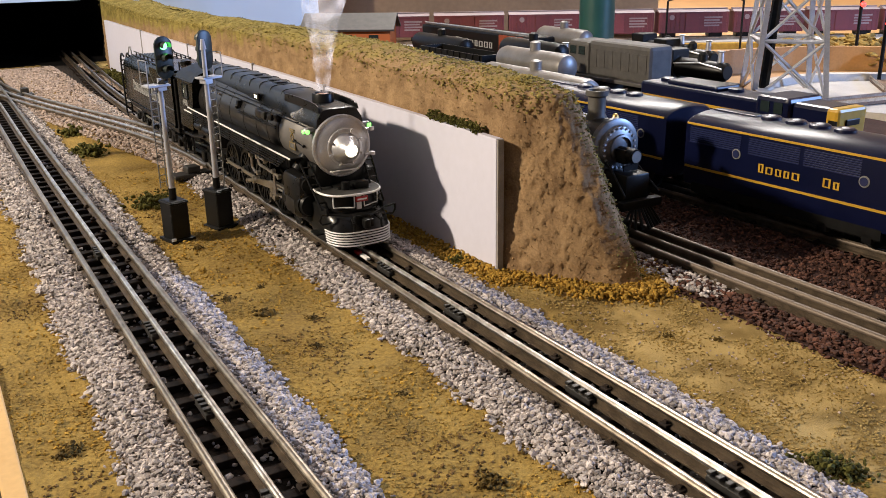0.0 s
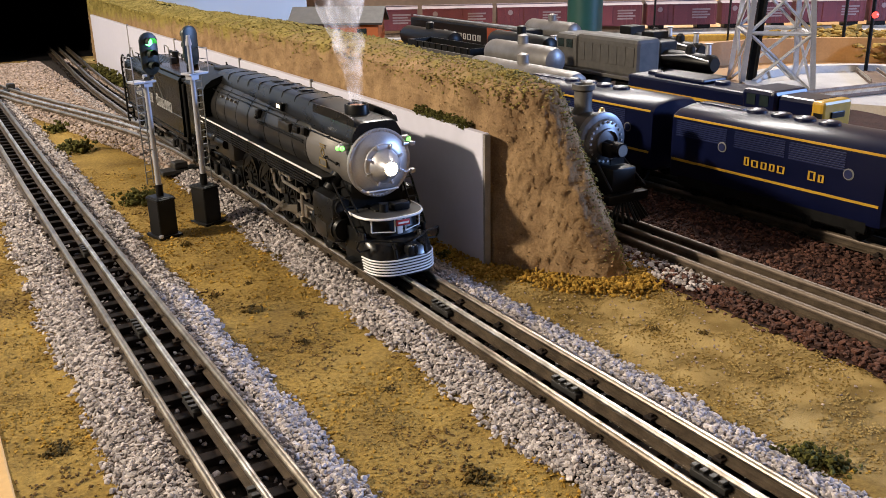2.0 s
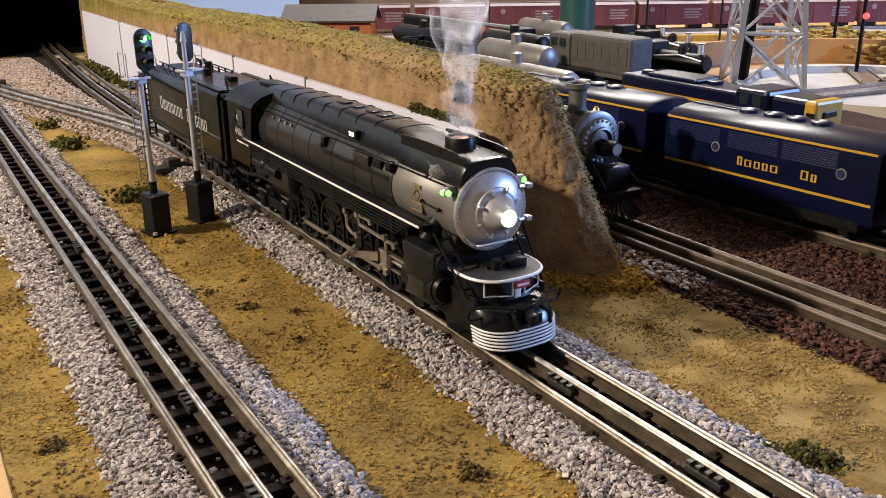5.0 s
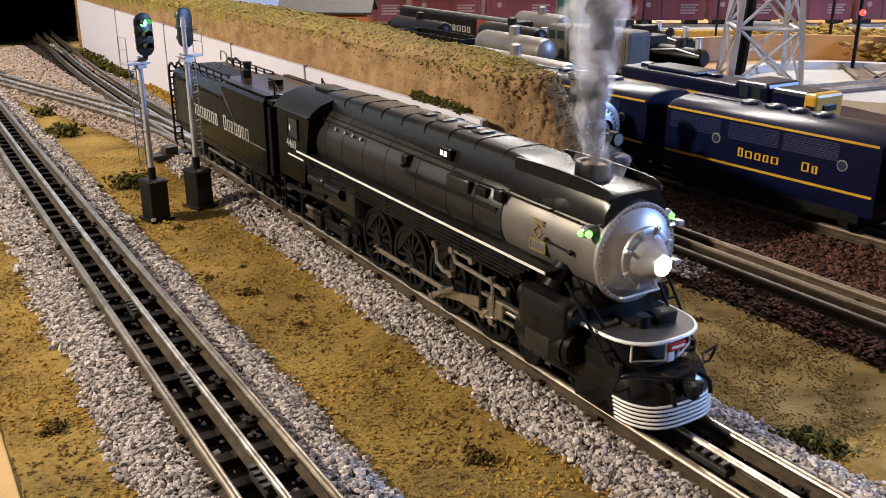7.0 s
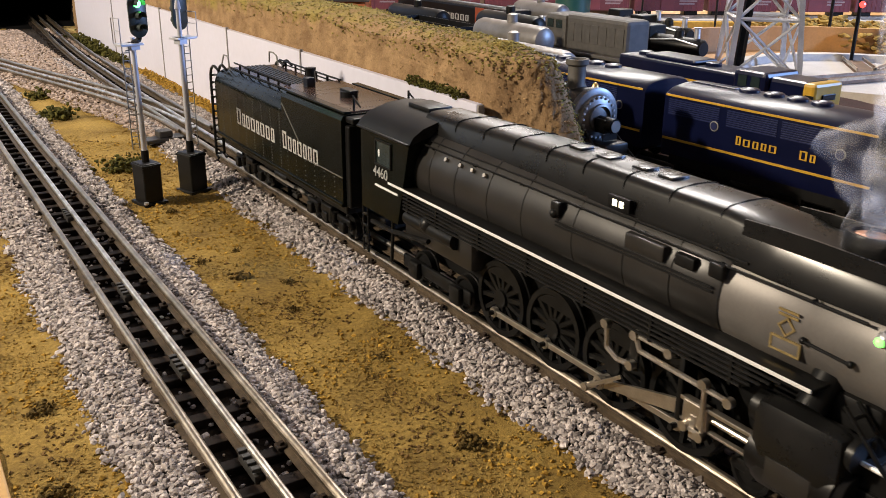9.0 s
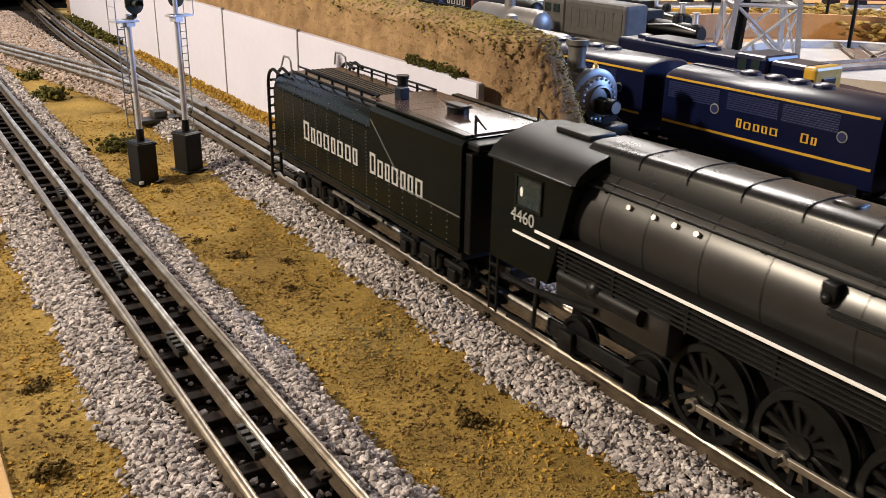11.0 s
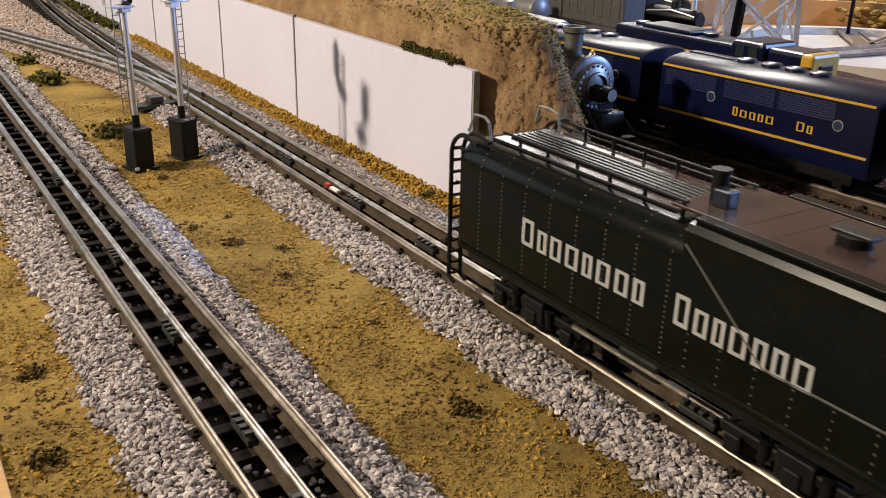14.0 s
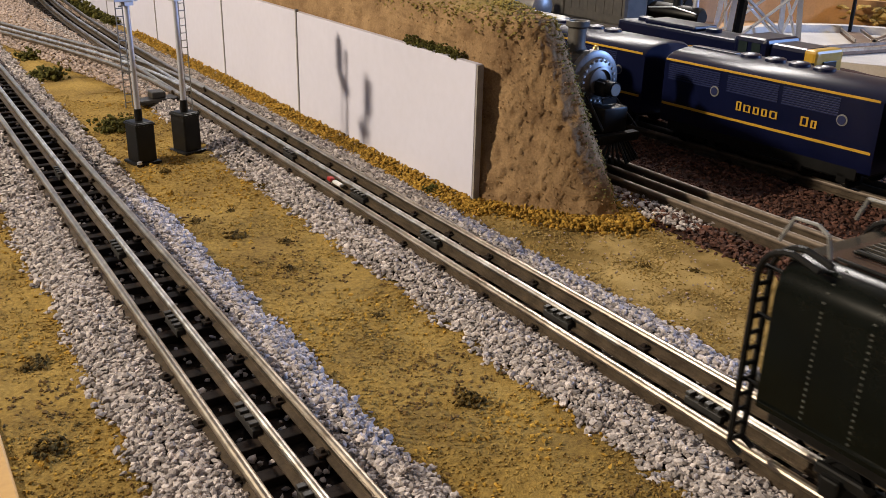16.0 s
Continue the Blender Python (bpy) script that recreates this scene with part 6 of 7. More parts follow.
YARD_TURN = Matrix.Translation((0.2882, 0.609, 0)) @ Matrix.Rotation(radians(2.8), 4, "Z") @ Matrix.Translation((-0.290, -0.609, 0))
lead = streamliner(0.4135, 0.606, "deep blue diesel booster unit, yellow stripes, parked in the yard", lettered=True)
trail = streamliner(0.629, 0.830, "deep blue diesel unit with yellow stripes, coupled behind")
nose = streamliner(0.20, 0.398, "deep blue diesel cab unit with yellow end panel")
part("end_panel", bx(B(), 0.2885, 0.2905, 0.365, 0.396, 0.026, 0.069, 0.001), M_YEL, nose, "yellow panel")
part("panel_window", bx(B(), 0.2878, 0.2886, 0.376, 0.390, 0.045, 0.058, 0.001), M_LENS, nose, "dark window")
for unit in (lead, trail, nose):
    unit.matrix_basis = YARD_TURN


def road_switcher():
    e = thing("diesel_locomotive", "dark blue road switcher with yellow nose, parked in the yard", "locomotive")
    P = lambda name, bm, m, lab="", smooth=False, parent=e: part(name, bm, m, parent, lab, smooth)
    X0, X1 = 0.420, 0.462
    P("long_hood", bx(B(), X0, X1, 0.640, 0.806, 0.030, 0.0690, 0.003), M_BLUE, "dark blue long hood")
    P("raised_hood", bx(B(), X0 + 0.004, X1 - 0.004, 0.700, 0.770, 0.0685, 0.0735, 0.002), M_BLUE)
    cab = P("cab", bx(B(), X0 - 0.004, X1 + 0.004, 0.606, 0.644, 0.030, 0.0745, 0.004), M_BLUE, "dark blue cab")
    P("cab_window", bx(B(), X0 - 0.0046, X0 - 0.0038, 0.612, 0.622, 0.060, 0.070), M_LENS, parent=cab)
    P("cab_window", bx(B(), X0 - 0.0046, X0 - 0.0038, 0.627, 0.637, 0.060, 0.070), M_LENS, parent=cab)
    P("short_hood", bx(B(), X0 + 0.002, X1 - 0.002, 0.566, 0.608, 0.030, 0.0715, 0.004), M_BLUE, "dark blue short hood")
    n_ = P("nose_end", bx(B(), X0 + 0.001, X1 - 0.001, 0.557, 0.570, 0.045, 0.0715, 0.003), M_YEL, "yellow nose end")
    P("nose_plate", bx(B(), X0 + 0.012, X1 - 0.012, 0.5555, 0.5575, 0.0560, 0.0615, 0.0005), M_BLACK, parent=n_)
    P("side_plate", bx(B(), X0 + 0.0002, X0 + 0.0012, 0.5575, 0.5660, 0.0560, 0.0610), M_BLACK, parent=n_)
    P("hood_stripe", bx(B(), X0 - 0.0006, X0 + 0.0002, 0.646, 0.804, 0.0530, 0.0560), M_YEL, "yellow stripe")
    P("nose_stripe", bx(B(), X0 + 0.0012, X0 + 0.0022, 0.568, 0.605, 0.0530, 0.0560), M_YEL, "yellow stripe")
    P("number_patch", bx(B(), X0 - 0.0006, X0 + 0.0002, 0.718, 0.735, 0.0445, 0.0510), M_YEL, "yellow patch")
    P("walkway", bx(B(), X0 - 0.010, X1 + 0.010, 0.550, 0.812, 0.027, 0.031, 0.001), M_BLUE)
    P("tank_and_trucks", bx(bx(bx(B(), X0, X1, 0.655, 0.715, 0.006, 0.027, 0.003), X0, X1, 0.57, 0.63, 0.0, 0.022, 0.002), X0, X1, 0.74, 0.80, 0.0, 0.022, 0.002), M_BLACK)
    for y in (0.69, 0.73, 0.76, 0.785):
        P("roof_fan", lathe_z(B(), [(0.066, 0.008), (0.0722, 0.0078), (0.0728, 0.006)], (X0 + X1) / 2, y), M_BLUE)
    P("handrail", pipe(B(), [(X0 - 0.008, 0.56, 0.031), (X0 - 0.008, 0.56, 0.047), (X0 - 0.008, 0.80, 0.047)], 0.0005), M_YEL)


road_switcher()


def hood_diesel():
    e = thing("diesel_locomotive", "weathered grey hood diesel parked on a far yard track", "locomotive")
    P = lambda name, bm, m, lab="", smooth=False, parent=e: part(name, bm, m, parent, lab, smooth)
    P("hood", bx(B(), 0.60, 0.645, 0.985, 1.115, 0.024, 0.0780, 0.006), M_GREYD, "grey hood with rounded roof")
    cab = P("cab", bx(B(), 0.596, 0.649, 1.110, 1.160, 0.024, 0.0760, 0.006), M_GREYD, "grey cab")
    for y in (1.118, 1.138):
        P("window", bx(B(), 0.5952, 0.5962, y, y + 0.014, 0.056, 0.068), M_LENS, parent=cab)
    for k in range(7):
        P("hood_door", bx(B(), 0.5992, 0.6004, 0.990 + k * 0.0175, 1.003 + k * 0.0175, 0.040, 0.066, 0.0004), M_GREYD)
    P("walkway", bx(B(), 0.588, 0.657, 0.975, 1.170, 0.023, 0.028, 0.001), M_GREYD)
    for y in (0.955, 1.08):
        P("truck", bx(B(), 0.602, 0.642, y, y + 0.075, 0.0, 0.020, 0.003), M_BLACK)


hood_diesel()


def tank_car(x, y0, y1, zc, r, label, material=None):
    e = thing("tank_car", label, "tank car", "tank cars in the yard")
    P = lambda name, bm, m, lab="", smooth=True, parent=e: part(name, bm, m, parent, lab, smooth)
    P("tank", lathe_y(B(), [(y0, r * 0.5), (y0 + 0.004, r * 0.9), (y0 + 0.010, r), (y1 - 0.010, r), (y1 - 0.004, r * 0.9), (y1, r * 0.5)], x, zc, 28), material or M_TANK)
    P("dome", lathe_z(B(), [(zc + r - 0.003, r * 0.42), (zc + r + 0.010, r * 0.40), (zc + r + 0.012, r * 0.2)], x, (y0 + y1) / 2), material or M_TANK)
    P("frame", bx(B(), x - 0.02, x + 0.02, y0 - 0.006, y1 + 0.006, zc - r - 0.006, zc - r + 0.002, 0.001), M_BLACK)
    for y in (y0 + 0.03, y1 - 0.03):
        P("truck", bx(B(), x - 0.022, x + 0.022, y - 0.02, y + 0.02, 0.0, zc - r - 0.004, 0.002), M_BLACK)
    return e


tank_car(0.51, 1.045, 1.205, 0.050, 0.019, "silver-grey tank car on a yard track")
tank_car(0.405, 0.87, 1.09, 0.046, 0.018, "pale grey tank car standing behind the ridge")
tank_car(0.62, 1.20, 1.36, 0.045, 0.019, "dark tank car on a yard track", M_BLACK)

tank_car(0.58, 1.42, 1.60, 0.040, 0.018, "dark tank car on a yard track", M_BLACK)
tank_car(0.80, 1.36, 1.50, 0.045, 0.019, "silver-grey tank car on a yard track")


def gondola(x, y0, y1, label, material):
    e = thing("gondola_car", label, "freight car", "freight cars in the yard")
    part("floor", bx(B(), x - 0.024, x + 0.024, y0, y1, 0.014, 0.018), M_BLACK, e)
    for a, b_, c, d in ((x - 0.024, x - 0.022, y0, y1), (x + 0.022, x + 0.024, y0, y1), (x - 0.022, x + 0.022, y0, y0 + 0.002), (x - 0.022, x + 0.022, y1 - 0.002, y1)):
        part("side", bx(B(), a, b_, c, d, 0.018, 0.048, 0.0004), material, e)
    k = int((y1 - y0) / 0.02)
    for i in range(k):
        part("rib", bx(B(), x - 0.0255, x - 0.0240, y0 + 0.006 + i * 0.02, y0 + 0.009 + i * 0.02, 0.016, 0.048), material, e)
    for y in (y0 + 0.03, y1 - 0.03):
        part("truck", bx(B(), x - 0.018, x + 0.018, y - 0.018, y + 0.018, 0.0, 0.014, 0.002), M_BLACK, e)


gondola(0.53, 1.26, 1.46, "black gondola car on a yard track", M_BLACK)
gondola(0.68, 1.10, 1.30, "rusty brown gondola car on a yard track", M_WOODTIES)
gondola(0.44, 1.12, 1.34, "dark grey gondola car behind the ridge", M_GREYD)

bt = thing("tender", "black tender with pale lettering bars on a far track", "tender")
part("body", bx(B(), 0.70, 0.75, 1.39, 1.80, 0.012, 0.054, 0.004), M_BLACK, bt)
part("deck_rail", pipe(B(), [(0.704, 1.40, 0.058), (0.704, 1.79, 0.058)], 0.0015), M_SILVER, bt)
letters("letter_bar", 8, 1.66, 1.52, 0.024, 0.036, 0.6995, M_LETTER, bt, "pale painted bar")
part("red_patch", bx(B(), 0.6990, 0.6998, 1.42, 1.50, 0.018, 0.052), mat("rust_red_patch", (0.30, 0.06, 0.02), None, 0.6), bt)
part("trucks", bx(B(), 0.705, 0.745, 1.40, 1.79, 0.0, 0.012), M_BLACK, bt)

# row of boxcars along the far side, seen end on to the eye
P0, P1 = Vector((0.66, 2.035, 0)), Vector((1.86, 1.335, 0))
d = (P1 - P0).normalized()
ang = math.degrees(math.atan2(d.y, d.x))
first = None
for k in range(8):
    c = P0 + d * (0.085 + 0.176 * k)
    m = pose(c.x, c.y, 0.0, 0, 0, ang)
    if first is None:
        car = thing("boxcar", "dull maroon boxcar in a long row on the far track", "boxcar", "boxcars in the far row", m)
        part("body", bx(B(), -0.082, 0.082, -0.022, 0.022, 0.010, 0.058, 0.001), M_BOX, car)
        part("roof", loft(B(), [[(x, -0.0235, 0.058), (x, 0, 0.064), (x, 0.0235, 0.058), (x, 0, 0.0575)] for x in (-0.083, 0.083)]), M_PURP, car, "pale ribbed roof")
        part("roof_walk", bx(B(), -0.083, 0.083, -0.004, 0.004, 0.0640, 0.0655), M_PURP, car)
        dr = part("door", bx(B(), -0.020, 0.012, -0.0236, -0.0222, 0.012, 0.055, 0.0004), M_BOX, car)
        part("door_rail", bx(B(), -0.03, 0.04, -0.0240, -0.0230, 0.0545, 0.0560), M_BOX, dr)
        for sx in (-0.055, 0.055):
            part("truck", bx(B(), sx - 0.016, sx + 0.016, -0.016, 0.016, 0.0, 0.011, 0.002), M_BLACK, car)
            rib = B()
            for j in range(5):
                bx(rib, sx - 0.020 + j * 0.0105, sx - 0.0188 + j * 0.0105, -0.0228, -0.0218, 0.012, 0.057)
            part("side_ribs", rib, M_BOX, car)
        em = rod(B(), (-0.052, -0.0226, 0.046), (-0.052, -0.0229, 0.046), 0.0060, seg=18)
        part("emblem", em, M_PURP, car, "pale round emblem")
        lt = B()
        for row in range(4):
            bx(lt, 0.024, 0.060 + 0.006 * (row % 2), -0.0229, -0.0225, 0.025 + row * 0.0062, 0.0285 + row * 0.0062)
        part("side_marking", lt, M_PURP, car, "pale unreadable lettering bars")
        first = car
    else:
        copy_thing(first, m)
fb = thing("far_track_bed", "grey ballasted bed of the far track", "track bed", m=pose((P0.x + P1.x) / 2, (P0.y + P1.y) / 2, 0, 0, 0, ang))
part("bed", bx(B(), -0.80, 0.80, -0.06, 0.06, -0.030, -0.0055, 0.003), M_CONC, fb)
part("rail", bx(B(), -0.80, 0.80, -0.0175, -0.0155, -0.0055, 0.0), M_RAIL, fb)
part("rail", bx(B(), -0.80, 0.80, 0.0155, 0.0175, -0.0055, 0.0), M_RAIL, fb)
part("yellow_bank", bx(B(), -0.80, 0.80, -0.085, -0.062, -0.030, -0.008, 0.003), M_MUSTARD, fb, "strip of mustard turf")


# ---------------- steel lattice tower ----------------
def tower():
    t = thing("lattice_tower", "galvanised steel lattice tower beside the turntable", "tower")
    base = [Vector((0.933, 1.114, -0.022)), Vector((0.860, 1.024, -0.022)), Vector((0.928, 0.944, -0.022)), Vector((1.001, 1.034, -0.022))]
    mid = sum(base, Vector()) / 4
    H = 0.36

    def at(i, z):
        p = base[i % 4].lerp(Vector((mid.x, mid.y, -0.022)), 0.50 * z / H)
        return Vector((p.x, p.y, -0.022 + z))
    for i in range(4):
        part("leg", rod(B(), at(i, 0), at(i, H), 0.0055, 0.0048, seg=4), M_STEEL, t)
        for k in range(4):
            z0, z1 = 0.088 * k, 0.088 * (k + 1)
            part("girt", rod(B(), at(i, z1), at(i + 1, z1), 0.0032, seg=4), M_STEEL, t)
            part("brace", rod(B(), at(i, z0), at(i + 1, z1), 0.0026, seg=4), M_STEEL, t)
            part("brace", rod(B(), at(i + 1, z0), at(i, z1), 0.0026, seg=4), M_STEEL, t)
    b = B()
    pipe(b, [at(1, 0.01) + Vector((0.02, 0.0, 0)), at(1, H) + Vector((0.02, 0.0, 0))], 0.008)
    part("riser_pipe", b, M_BLACK, t, "dark riser pipe")


tower()

# ---------------- turntable, boards and far scenery ----------------
far = part("far_ground", bx(B(), 0.79, 3.1, -0.4, 3.2, -0.040, -0.0225), M_WOODTIES)
tagged(far, "brown bare layout boards round the turntable", "ground", kind="structure")
tt = thing("turntable", "pale concrete turntable pit with tracks", "turntable", m=pose(1.02, 0.88, -0.0225))
part("pit_ring", loft(B(), [[(r * math.cos(2 * math.pi * i / 64), r * math.sin(2 * math.pi * i / 64), z) for i in range(64)] for r, z in ((0.215, 0.0), (0.215, 0.016), (0.195, 0.016), (0.192, 0.004), (0.05, 0.003))]), M_CONC, tt, "pale concrete ring", True)
for k in range(5):
    a = radians(-60 + 26 * k)
    m = Matrix.Rotation(a, 4, "Z")
    b = bx(B(), -0.19, 0.19, -0.018, 0.018, 0.004, 0.009, 0.001, m) if k == 2 else bx(B(), 0.05, 0.185, -0.016, 0.016, 0.004, 0.0075, 0.0005, m)
    part("bridge" if k == 2 else "stub_track", b, M_WOODTIES, tt)
    for s in (-0.016, 0.016):
        part("rail", bx(B(), -0.19 if k == 2 else 0.05, 0.185, s - 0.001, s + 0.001, 0.009, 0.0135, 0, m), M_RAIL, tt)
curb = loft(B(), [[(1.02 + r * math.cos(radians(-30 + 5 * i)), 0.88 + r * math.sin(radians(-30 + 5 * i)), z) for r, z in ((0.36, -0.0225), (0.36, 0.022), (0.372, 0.022), (0.372, -0.0225))] for i in range(27)])
cb = part("curved_fascia", curb, M_FASCIA)
tagged(cb, "curved tan hardboard fascia behind the turntable", "fascia")
n = 900
x, y = 1.28 + 0.30 * rng.random(n), 0.95 + 0.45 * rng.random(n)
scatter("far_grass", np.stack([x, y, -0.016 + 0.03 * rng.random(n)], 1), 0.016, M_CRUMB, "olive turf bank beyond the turntable", "grass", "stone", flat=0.5)


def wreck(x, y, label):
    e = thing("scrap_engine", label, "locomotive")
    part("boiler", lathe_y(B(), [(y - 0.05, 0.010), (y - 0.045, 0.014), (y + 0.05, 0.015)], x, 0.030, 20), M_BLACK, e, smooth=True)
    part("chimney", lathe_z(B(), [(0.040, 0.005), (0.058, 0.004), (0.060, 0.0065)], x, y - 0.035), M_SILVER, e)
    part("dome", lathe_z(B(), [(0.040, 0.008), (0.052, 0.007), (0.056, 0.003)], x, y), M_BLACK, e)
    part("cab", bx(B(), x - 0.018, x + 0.018, y + 0.045, y + 0.075, 0.012, 0.056, 0.002), M_BLACK, e)
    part("frame", bx(B(), x - 0.018, x + 0.018, y - 0.06, y + 0.08, -0.015, 0.014, 0.002), M_BLACK, e)
    part("pipes", pipe(B(), [(x - 0.014, y - 0.05, 0.036), (x - 0.019, y - 0.01, 0.042), (x - 0.015, y + 0.045, 0.036)], 0.0012), M_SILVER, e)


wreck(0.86, 1.16, "small old black steam engine on a far track")
wreck(0.76, 1.04, "small old steam engine with a bright stack")
wreck(0.90, 1.26, "small grey steam engine on a far track")
wreck(0.66, 1.28, "small black steam engine behind the ridge")

post = thing("support_post", "round dark green steel support post", "post", m=pose(1.00, 1.575, -0.03))
part("shaft", rod(B(), (0, 0, 0), (0, 0, 2.2), 0.037, seg=36), M_POST, post, smooth=True)
part("foot_ring", rod(B(), (0, 0, 0.0), (0, 0, 0.012), 0.042, seg=36), M_POST, post, smooth=True)
for x, y, z in ((1.154, 1.011, 0.14), (1.35, 1.20, 0.16)):
    p = thing("signal_post", "thin black post with a red lamp near the fascia", "signal post", m=pose(x, y, -0.0225))
    part("pole", rod(B(), (0, 0, 0), (0, 0, z), 0.0032, seg=10), M_BLACK, p)
    part("lamp", ball(B(), (0, -0.004, z * 0.72), 0.0055), mat("lit_red_lamp", (1.0, 0.05, 0.04), (1.0, 0.05, 0.04), 0.3, glow=3), p, "lit red lamp")
brg = thing("signal_bridge", "thin black wire signal bridge over the far tracks", "signal bridge")
for a, b_ in (((1.08, 1.45, -0.02), (1.08, 1.45, 0.10)), ((1.20, 1.36, -0.02), (1.20, 1.36, 0.10))):
    part("upright", rod(B(), a, b_, 0.0022, seg=8), M_BLACK, brg)
part("top_beam", pipe(B(), [(1.08, 1.45, 0.10), (1.10, 1.435, 0.108), (1.18, 1.375, 0.108), (1.20, 1.36, 0.10)], 0.0022), M_BLACK, brg)

# orange-walled house and long card building beyond the ridge
h = thing("model_house", "orange-walled model house with grey pitched roof", "house", m=pose(0.56, 1.86, -0.02, 0, 0, -35))
part("wall", bx(B(), -0.09, 0.09, -0.05, 0.05, 0, 0.075), M_ORANGE, h)
part("roof", loft(B(), [[(x, -0.062, 0.070), (x, 0, 0.100), (x, 0.062, 0.070), (x, 0.06, 0.066), (x, 0, 0.095), (x, -0.06, 0.066)] for x in (-0.10, 0.10)]), M_GREYD, h)
for k in (-0.055, 0.0, 0.055):
    part("window", bx(B(), k - 0.010, k + 0.010, -0.0515, -0.0495, 0.03, 0.058), M_LENS, h)
cbld = thing("card_building", "long brown printed card factory building", "building", m=pose(1.02, 2.02, -0.02, 0, 0, -38))
part("wall", bx(B(), -0.50, 0.42, 0, 0.06, 0, 0.30), M_PAPER, cbld)
for k in range(9):
    part("window", bx(B(), -0.44 + k * 0.095, -0.40 + k * 0.095, -0.002, 0.001, 0.16, 0.24), mat("dusty_pane", (0.13, 0.105, 0.09), None, 0.5), cbld)
part("sign", bx(B(), -0.28, -0.05, -0.003, 0.0, 0.118, 0.132), mat("dark_sign", (0.09, 0.065, 0.05), None, 0.7), cbld, "unreadable dark sign bar")

# ---------------- backdrop, tunnel mouth, room ----------------
bd = thing("backdrop_board", "pale blue painted sky board above a black tunnel mouth", "backdrop")
bd["kind"] = "structure"
part("sky_panel", bx(B(), -1.3, 0.60, 2.13, 2.15, 0.116, 0.75), M_SKYB, bd)
part("side_panel", bx(B(), 0.112, 0.60, 2.13, 2.15, -0.03, 0.116), M_SKYB, bd)
# Tunnel lining and floor coloured near-black, in place of the shade inside.
part("tunnel_back", bx(B(), -1.3, 0.112, 2.60, 2.62, -0.05, 0.2), M_CURTAINDARK, bd)
part("tunnel_side", bx(B(), 0.112, 0.125, 2.151, 2.60, -0.05, 0.2), M_CURTAINDARK, bd)
part("tunnel_roof", bx(B(), -1.3, 0.112, 2.151, 2.60, 0.118, 0.2), M_CURTAINDARK, bd)
part("tunnel_floor", bx(B(), -1.3, 0.112, 2.10, 2.60, -0.05, -0.0135), M_CURTAINDARK, bd)
part("curtain", bx(B(), -1.32, -0.14, 2.115, 2.128, -0.05, 0.116), M_CURTAINDARK, bd, "black cloth curtain")
part("curtain", bx(B(), -1.32, -1.30, 2.115, 2.62, -0.05, 0.2), M_CURTAINDARK, bd)


def room():
    def s(name, x0, x1, y0, y1, z0, z1, m, label):
        ob = part(name, bx(B(), x0, x1, y0, y1, z0, z1), m)
        return tagged(ob, label, name.split("_")[0], kind="structure")
    s("floor", -3.2, 4.2, -3.0, 4.2, -1.0, -0.95, M_FLOOR, "dark brown room floor")
    s("wall_north", -3.2, 4.2, 4.1, 4.2, -0.95, 2.4, M_ROOM, "beige room wall")
    s("wall_south", -3.2, 4.2, -3.0, -2.9, -0.95, 2.4, M_ROOM, "beige room wall")
    s("wall_west", -3.2, -3.1, -2.9, 4.1, -0.95, 2.4, M_ROOM, "beige room wall")
    s("wall_east", 4.1, 4.2, -2.9, 4.1, -0.95, 2.4, M_ROOM, "beige room wall")
    s("ceiling", -3.2, 4.2, -3.0, 4.2, 2.4, 2.46, M_CEIL, "white room ceiling")


room()



# ---------------- single ballast stones along the nearest stretch ----------------
STONES = []
for k in range(6):
    V = ICO_V * (1 + 0.5 * (rng.random((12, 1)) - 0.5)) * (1 + 0.45 * (rng.random((1, 3)) - 0.5)) * 0.00145
    me = bpy.data.meshes.new("stone")
    me.from_pydata(V.tolist(), [], ICO_F.tolist())
    me.materials.append(M_STONE1)
    STONES.append(me)
for bed, cx in ((bed_m, XM), (bed_l, XT)):
    for k in range(150):
        d = random.uniform(0.022, 0.042) * random.choice((-1, 1))
        y = random.uniform(0.27, 0.40)
        z = GZ + bed_profile(d) + 0.0016
        share("stone", STONES[k % 6], bed, Matrix.LocRotScale((cx + d, y, z), Euler((random.random() * 6, random.random() * 6, random.random() * 6)), None))

# ---------------- what moves ----------------
RUN = [(0, .676), (.5, .655), (1, .634), (1.5, .614), (2, .593), (2.5, .572), (3, .550), (3.5, .528), (4, .506), (6.5, .377), (7, .346), (7.5, .312), (8, .277), (8.5, .241), (9, .204),
       (11.5, .033), (12, -.008), (12.5, -.051), (13, -.094), (13.5, -.136), (14, -.181), (14.5, -.226), (15, -.273), (15.5, -.3205), (16, -.367)]


def run_at(t):
    """Place of the engine along the track, smooth between the known times."""
    i = max(k for k in range(len(RUN)) if RUN[k][0] <= t + 1e-6)
    i = min(i, len(RUN) - 2)

    def slope(k):
        a, b = max(k - 1, 0), min(k + 1, len(RUN) - 1)
        return (RUN[b][1] - RUN[a][1]) / (RUN[b][0] - RUN[a][0])
    (t0, y0), (t1, y1) = RUN[i], RUN[i + 1]
    h = t1 - t0
    u = (t - t0) / h
    return (2 * u ** 3 - 3 * u ** 2 + 1) * y0 + (u ** 3 - 2 * u ** 2 + u) * h * slope(i) + (3 * u ** 2 - 2 * u ** 3) * y1 + (u ** 3 - u ** 2) * h * slope(i + 1)


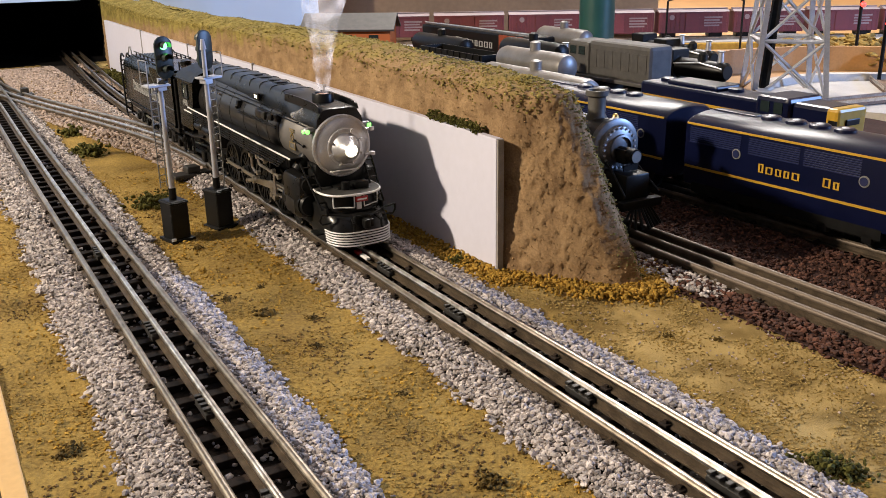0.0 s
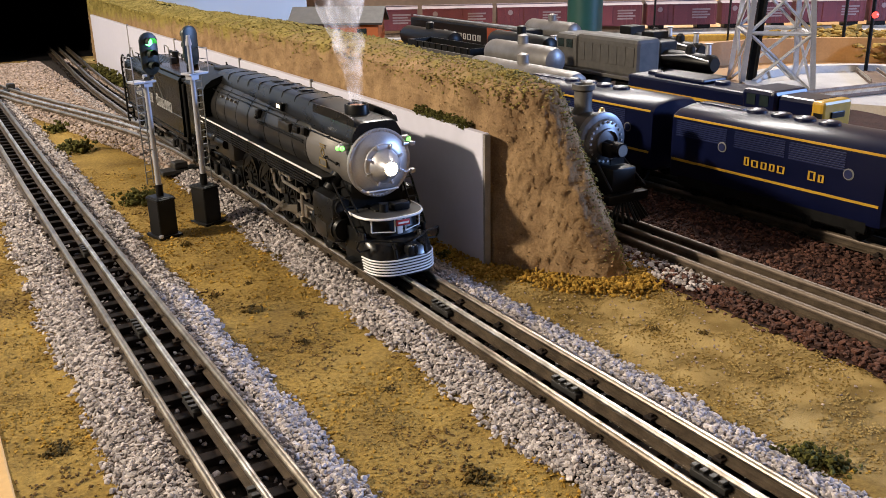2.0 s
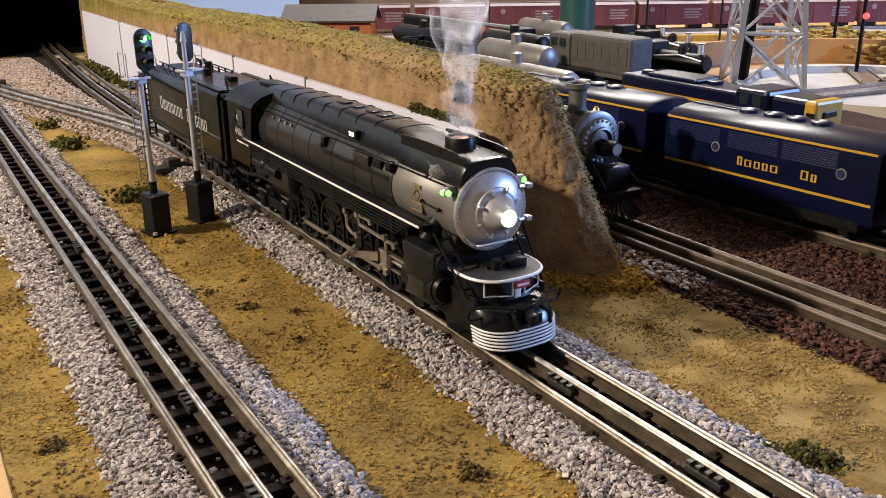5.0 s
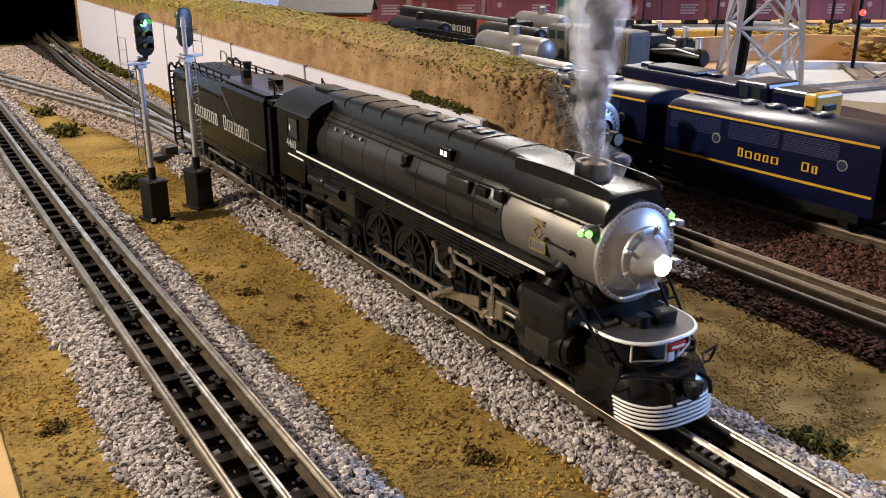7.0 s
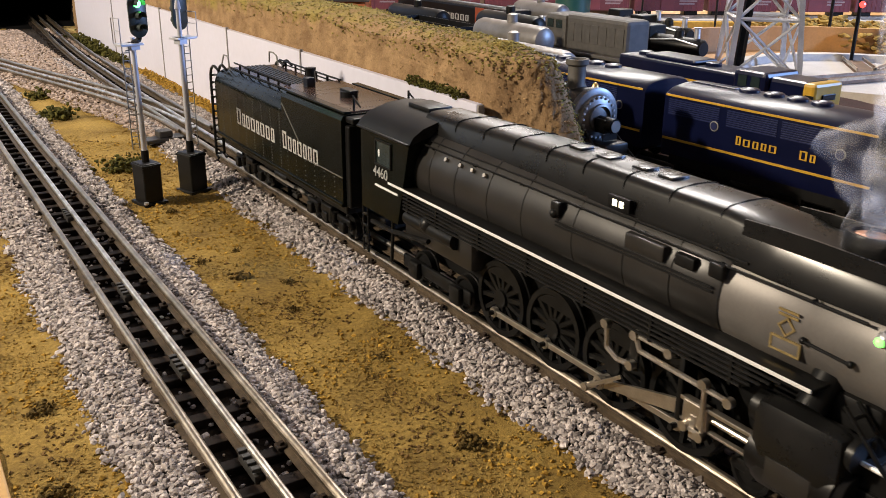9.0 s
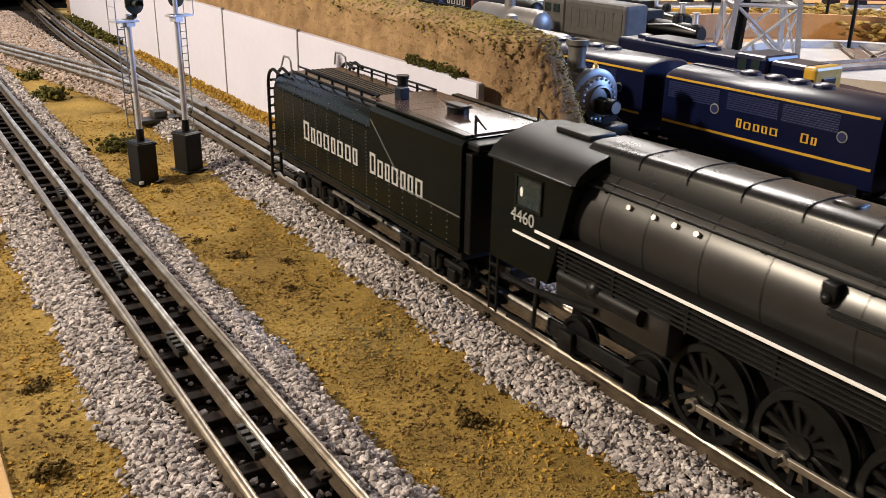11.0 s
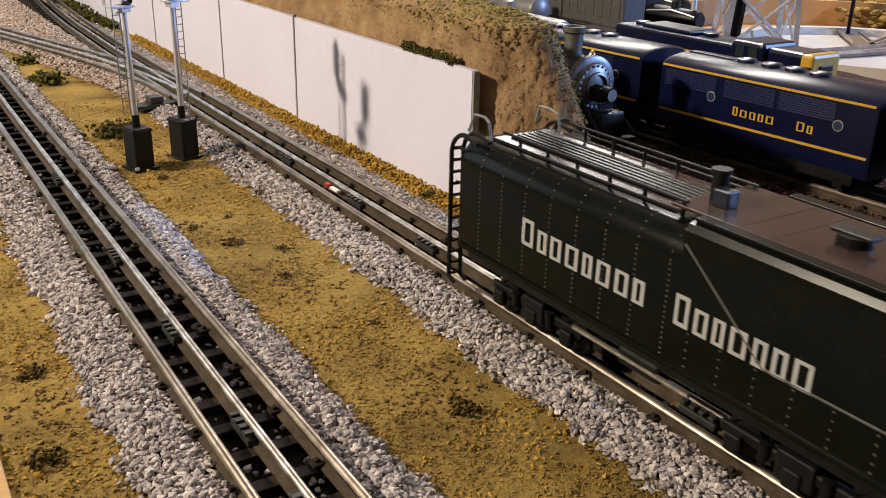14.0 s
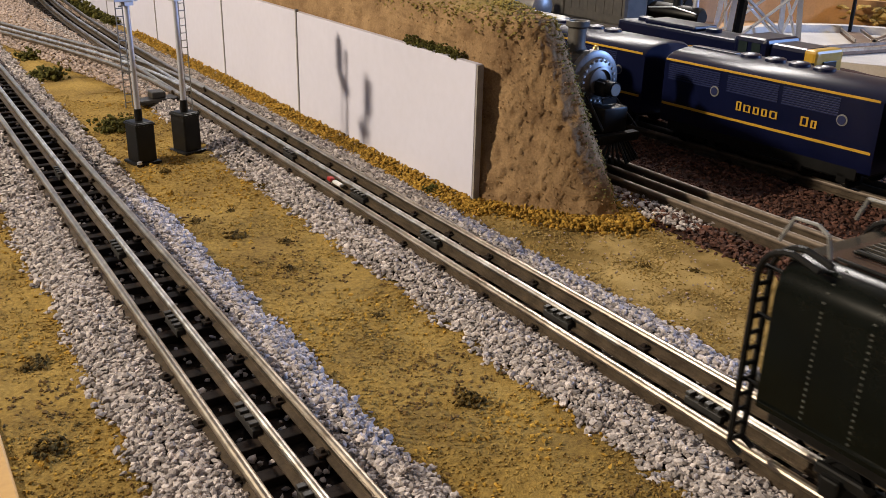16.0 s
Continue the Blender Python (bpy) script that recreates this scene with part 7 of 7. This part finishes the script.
def motions():
    steps = [k / 10 for k in range(161)]
    coarse = [k / 2 for k in range(33)]
    walk(loco, [(t, pose(0, run_at(t), 0)) for t in coarse])
    walk(tender, [(t, pose(0, run_at(t), 0)) for t in coarse])
    walk(smoke, [(t, pose(0.0, run_at(t) + 0.0265, 0.104, 4 * math.sin(t * 1.7), 5 * math.sin(t * 2.3 + 1), 70 * math.sin(t * 0.55))) for t in coarse])
    for ob, t0, k in PUFFS:
        rows = []
        for t in steps:
            a = max(0.0, t - t0)
            rise = -0.062 + 0.155 * max(0.0, a - 0.06 * (1 - math.exp(-a / 0.06)))
            rows.append((t, pose(0.010 * max(rise, 0) / 0.1, 0.25 * max(rise, 0) * 0.3, rise, 0, 0, 40 * math.sin(k + 0.9 * a))))
        walk(ob, rows)
    y8 = run_at(8.0)
    phi8 = math.atan2(0.0062, 0.0030)
    for ob, x, y, r, sx in WHEELS:
        rows = []
        for t in steps:
            a = (y8 - run_at(t)) / r + (phi8 if r == DR else 0)
            m = Matrix.Translation((x, y, r)) @ Matrix.Rotation(a if sx < 0 else a + 1.5708, 4, "X") @ (Matrix.Identity(4) if sx < 0 else Matrix.Scale(1, 4))
            if sx > 0:
                m = m @ Matrix.Rotation(math.pi, 4, "Z") @ Matrix.Rotation(math.pi, 4, "X")
            rows.append((t, m))
        walk(ob, rows)
    for sx, sr, mr, ch, ec in RODS:
        r1, r2, r3, r4 = [], [], [], []
        for t in steps:
            a = (y8 - run_at(t)) / DR + phi8 + (0 if sx < 0 else 1.5708)
            py, pz = DRIVERS[1] + CRANK * math.cos(a), DR + CRANK * math.sin(a)
            zc = 0.0265
            tilt = math.asin((pz - zc) / 0.058)
            yc = py - 0.058 * math.cos(tilt)
            r1.append((t, pose(sx * 0.0228, py, pz)))
            r2.append((t, Matrix.Translation((sx * 0.0262, py, pz)) @ Matrix.Rotation(tilt, 4, "X")))
            r3.append((t, pose(sx * 0.0285, yc, zc)))
            r4.append((t, Matrix.Translation((sx * 0.0292, py, pz)) @ Matrix.Rotation(0.35 * math.sin(a) - 0.25, 4, "X")))
        walk(sr, r1)
        walk(mr, r2)
        walk(ch, r3)
        walk(ec, r4)


motions()
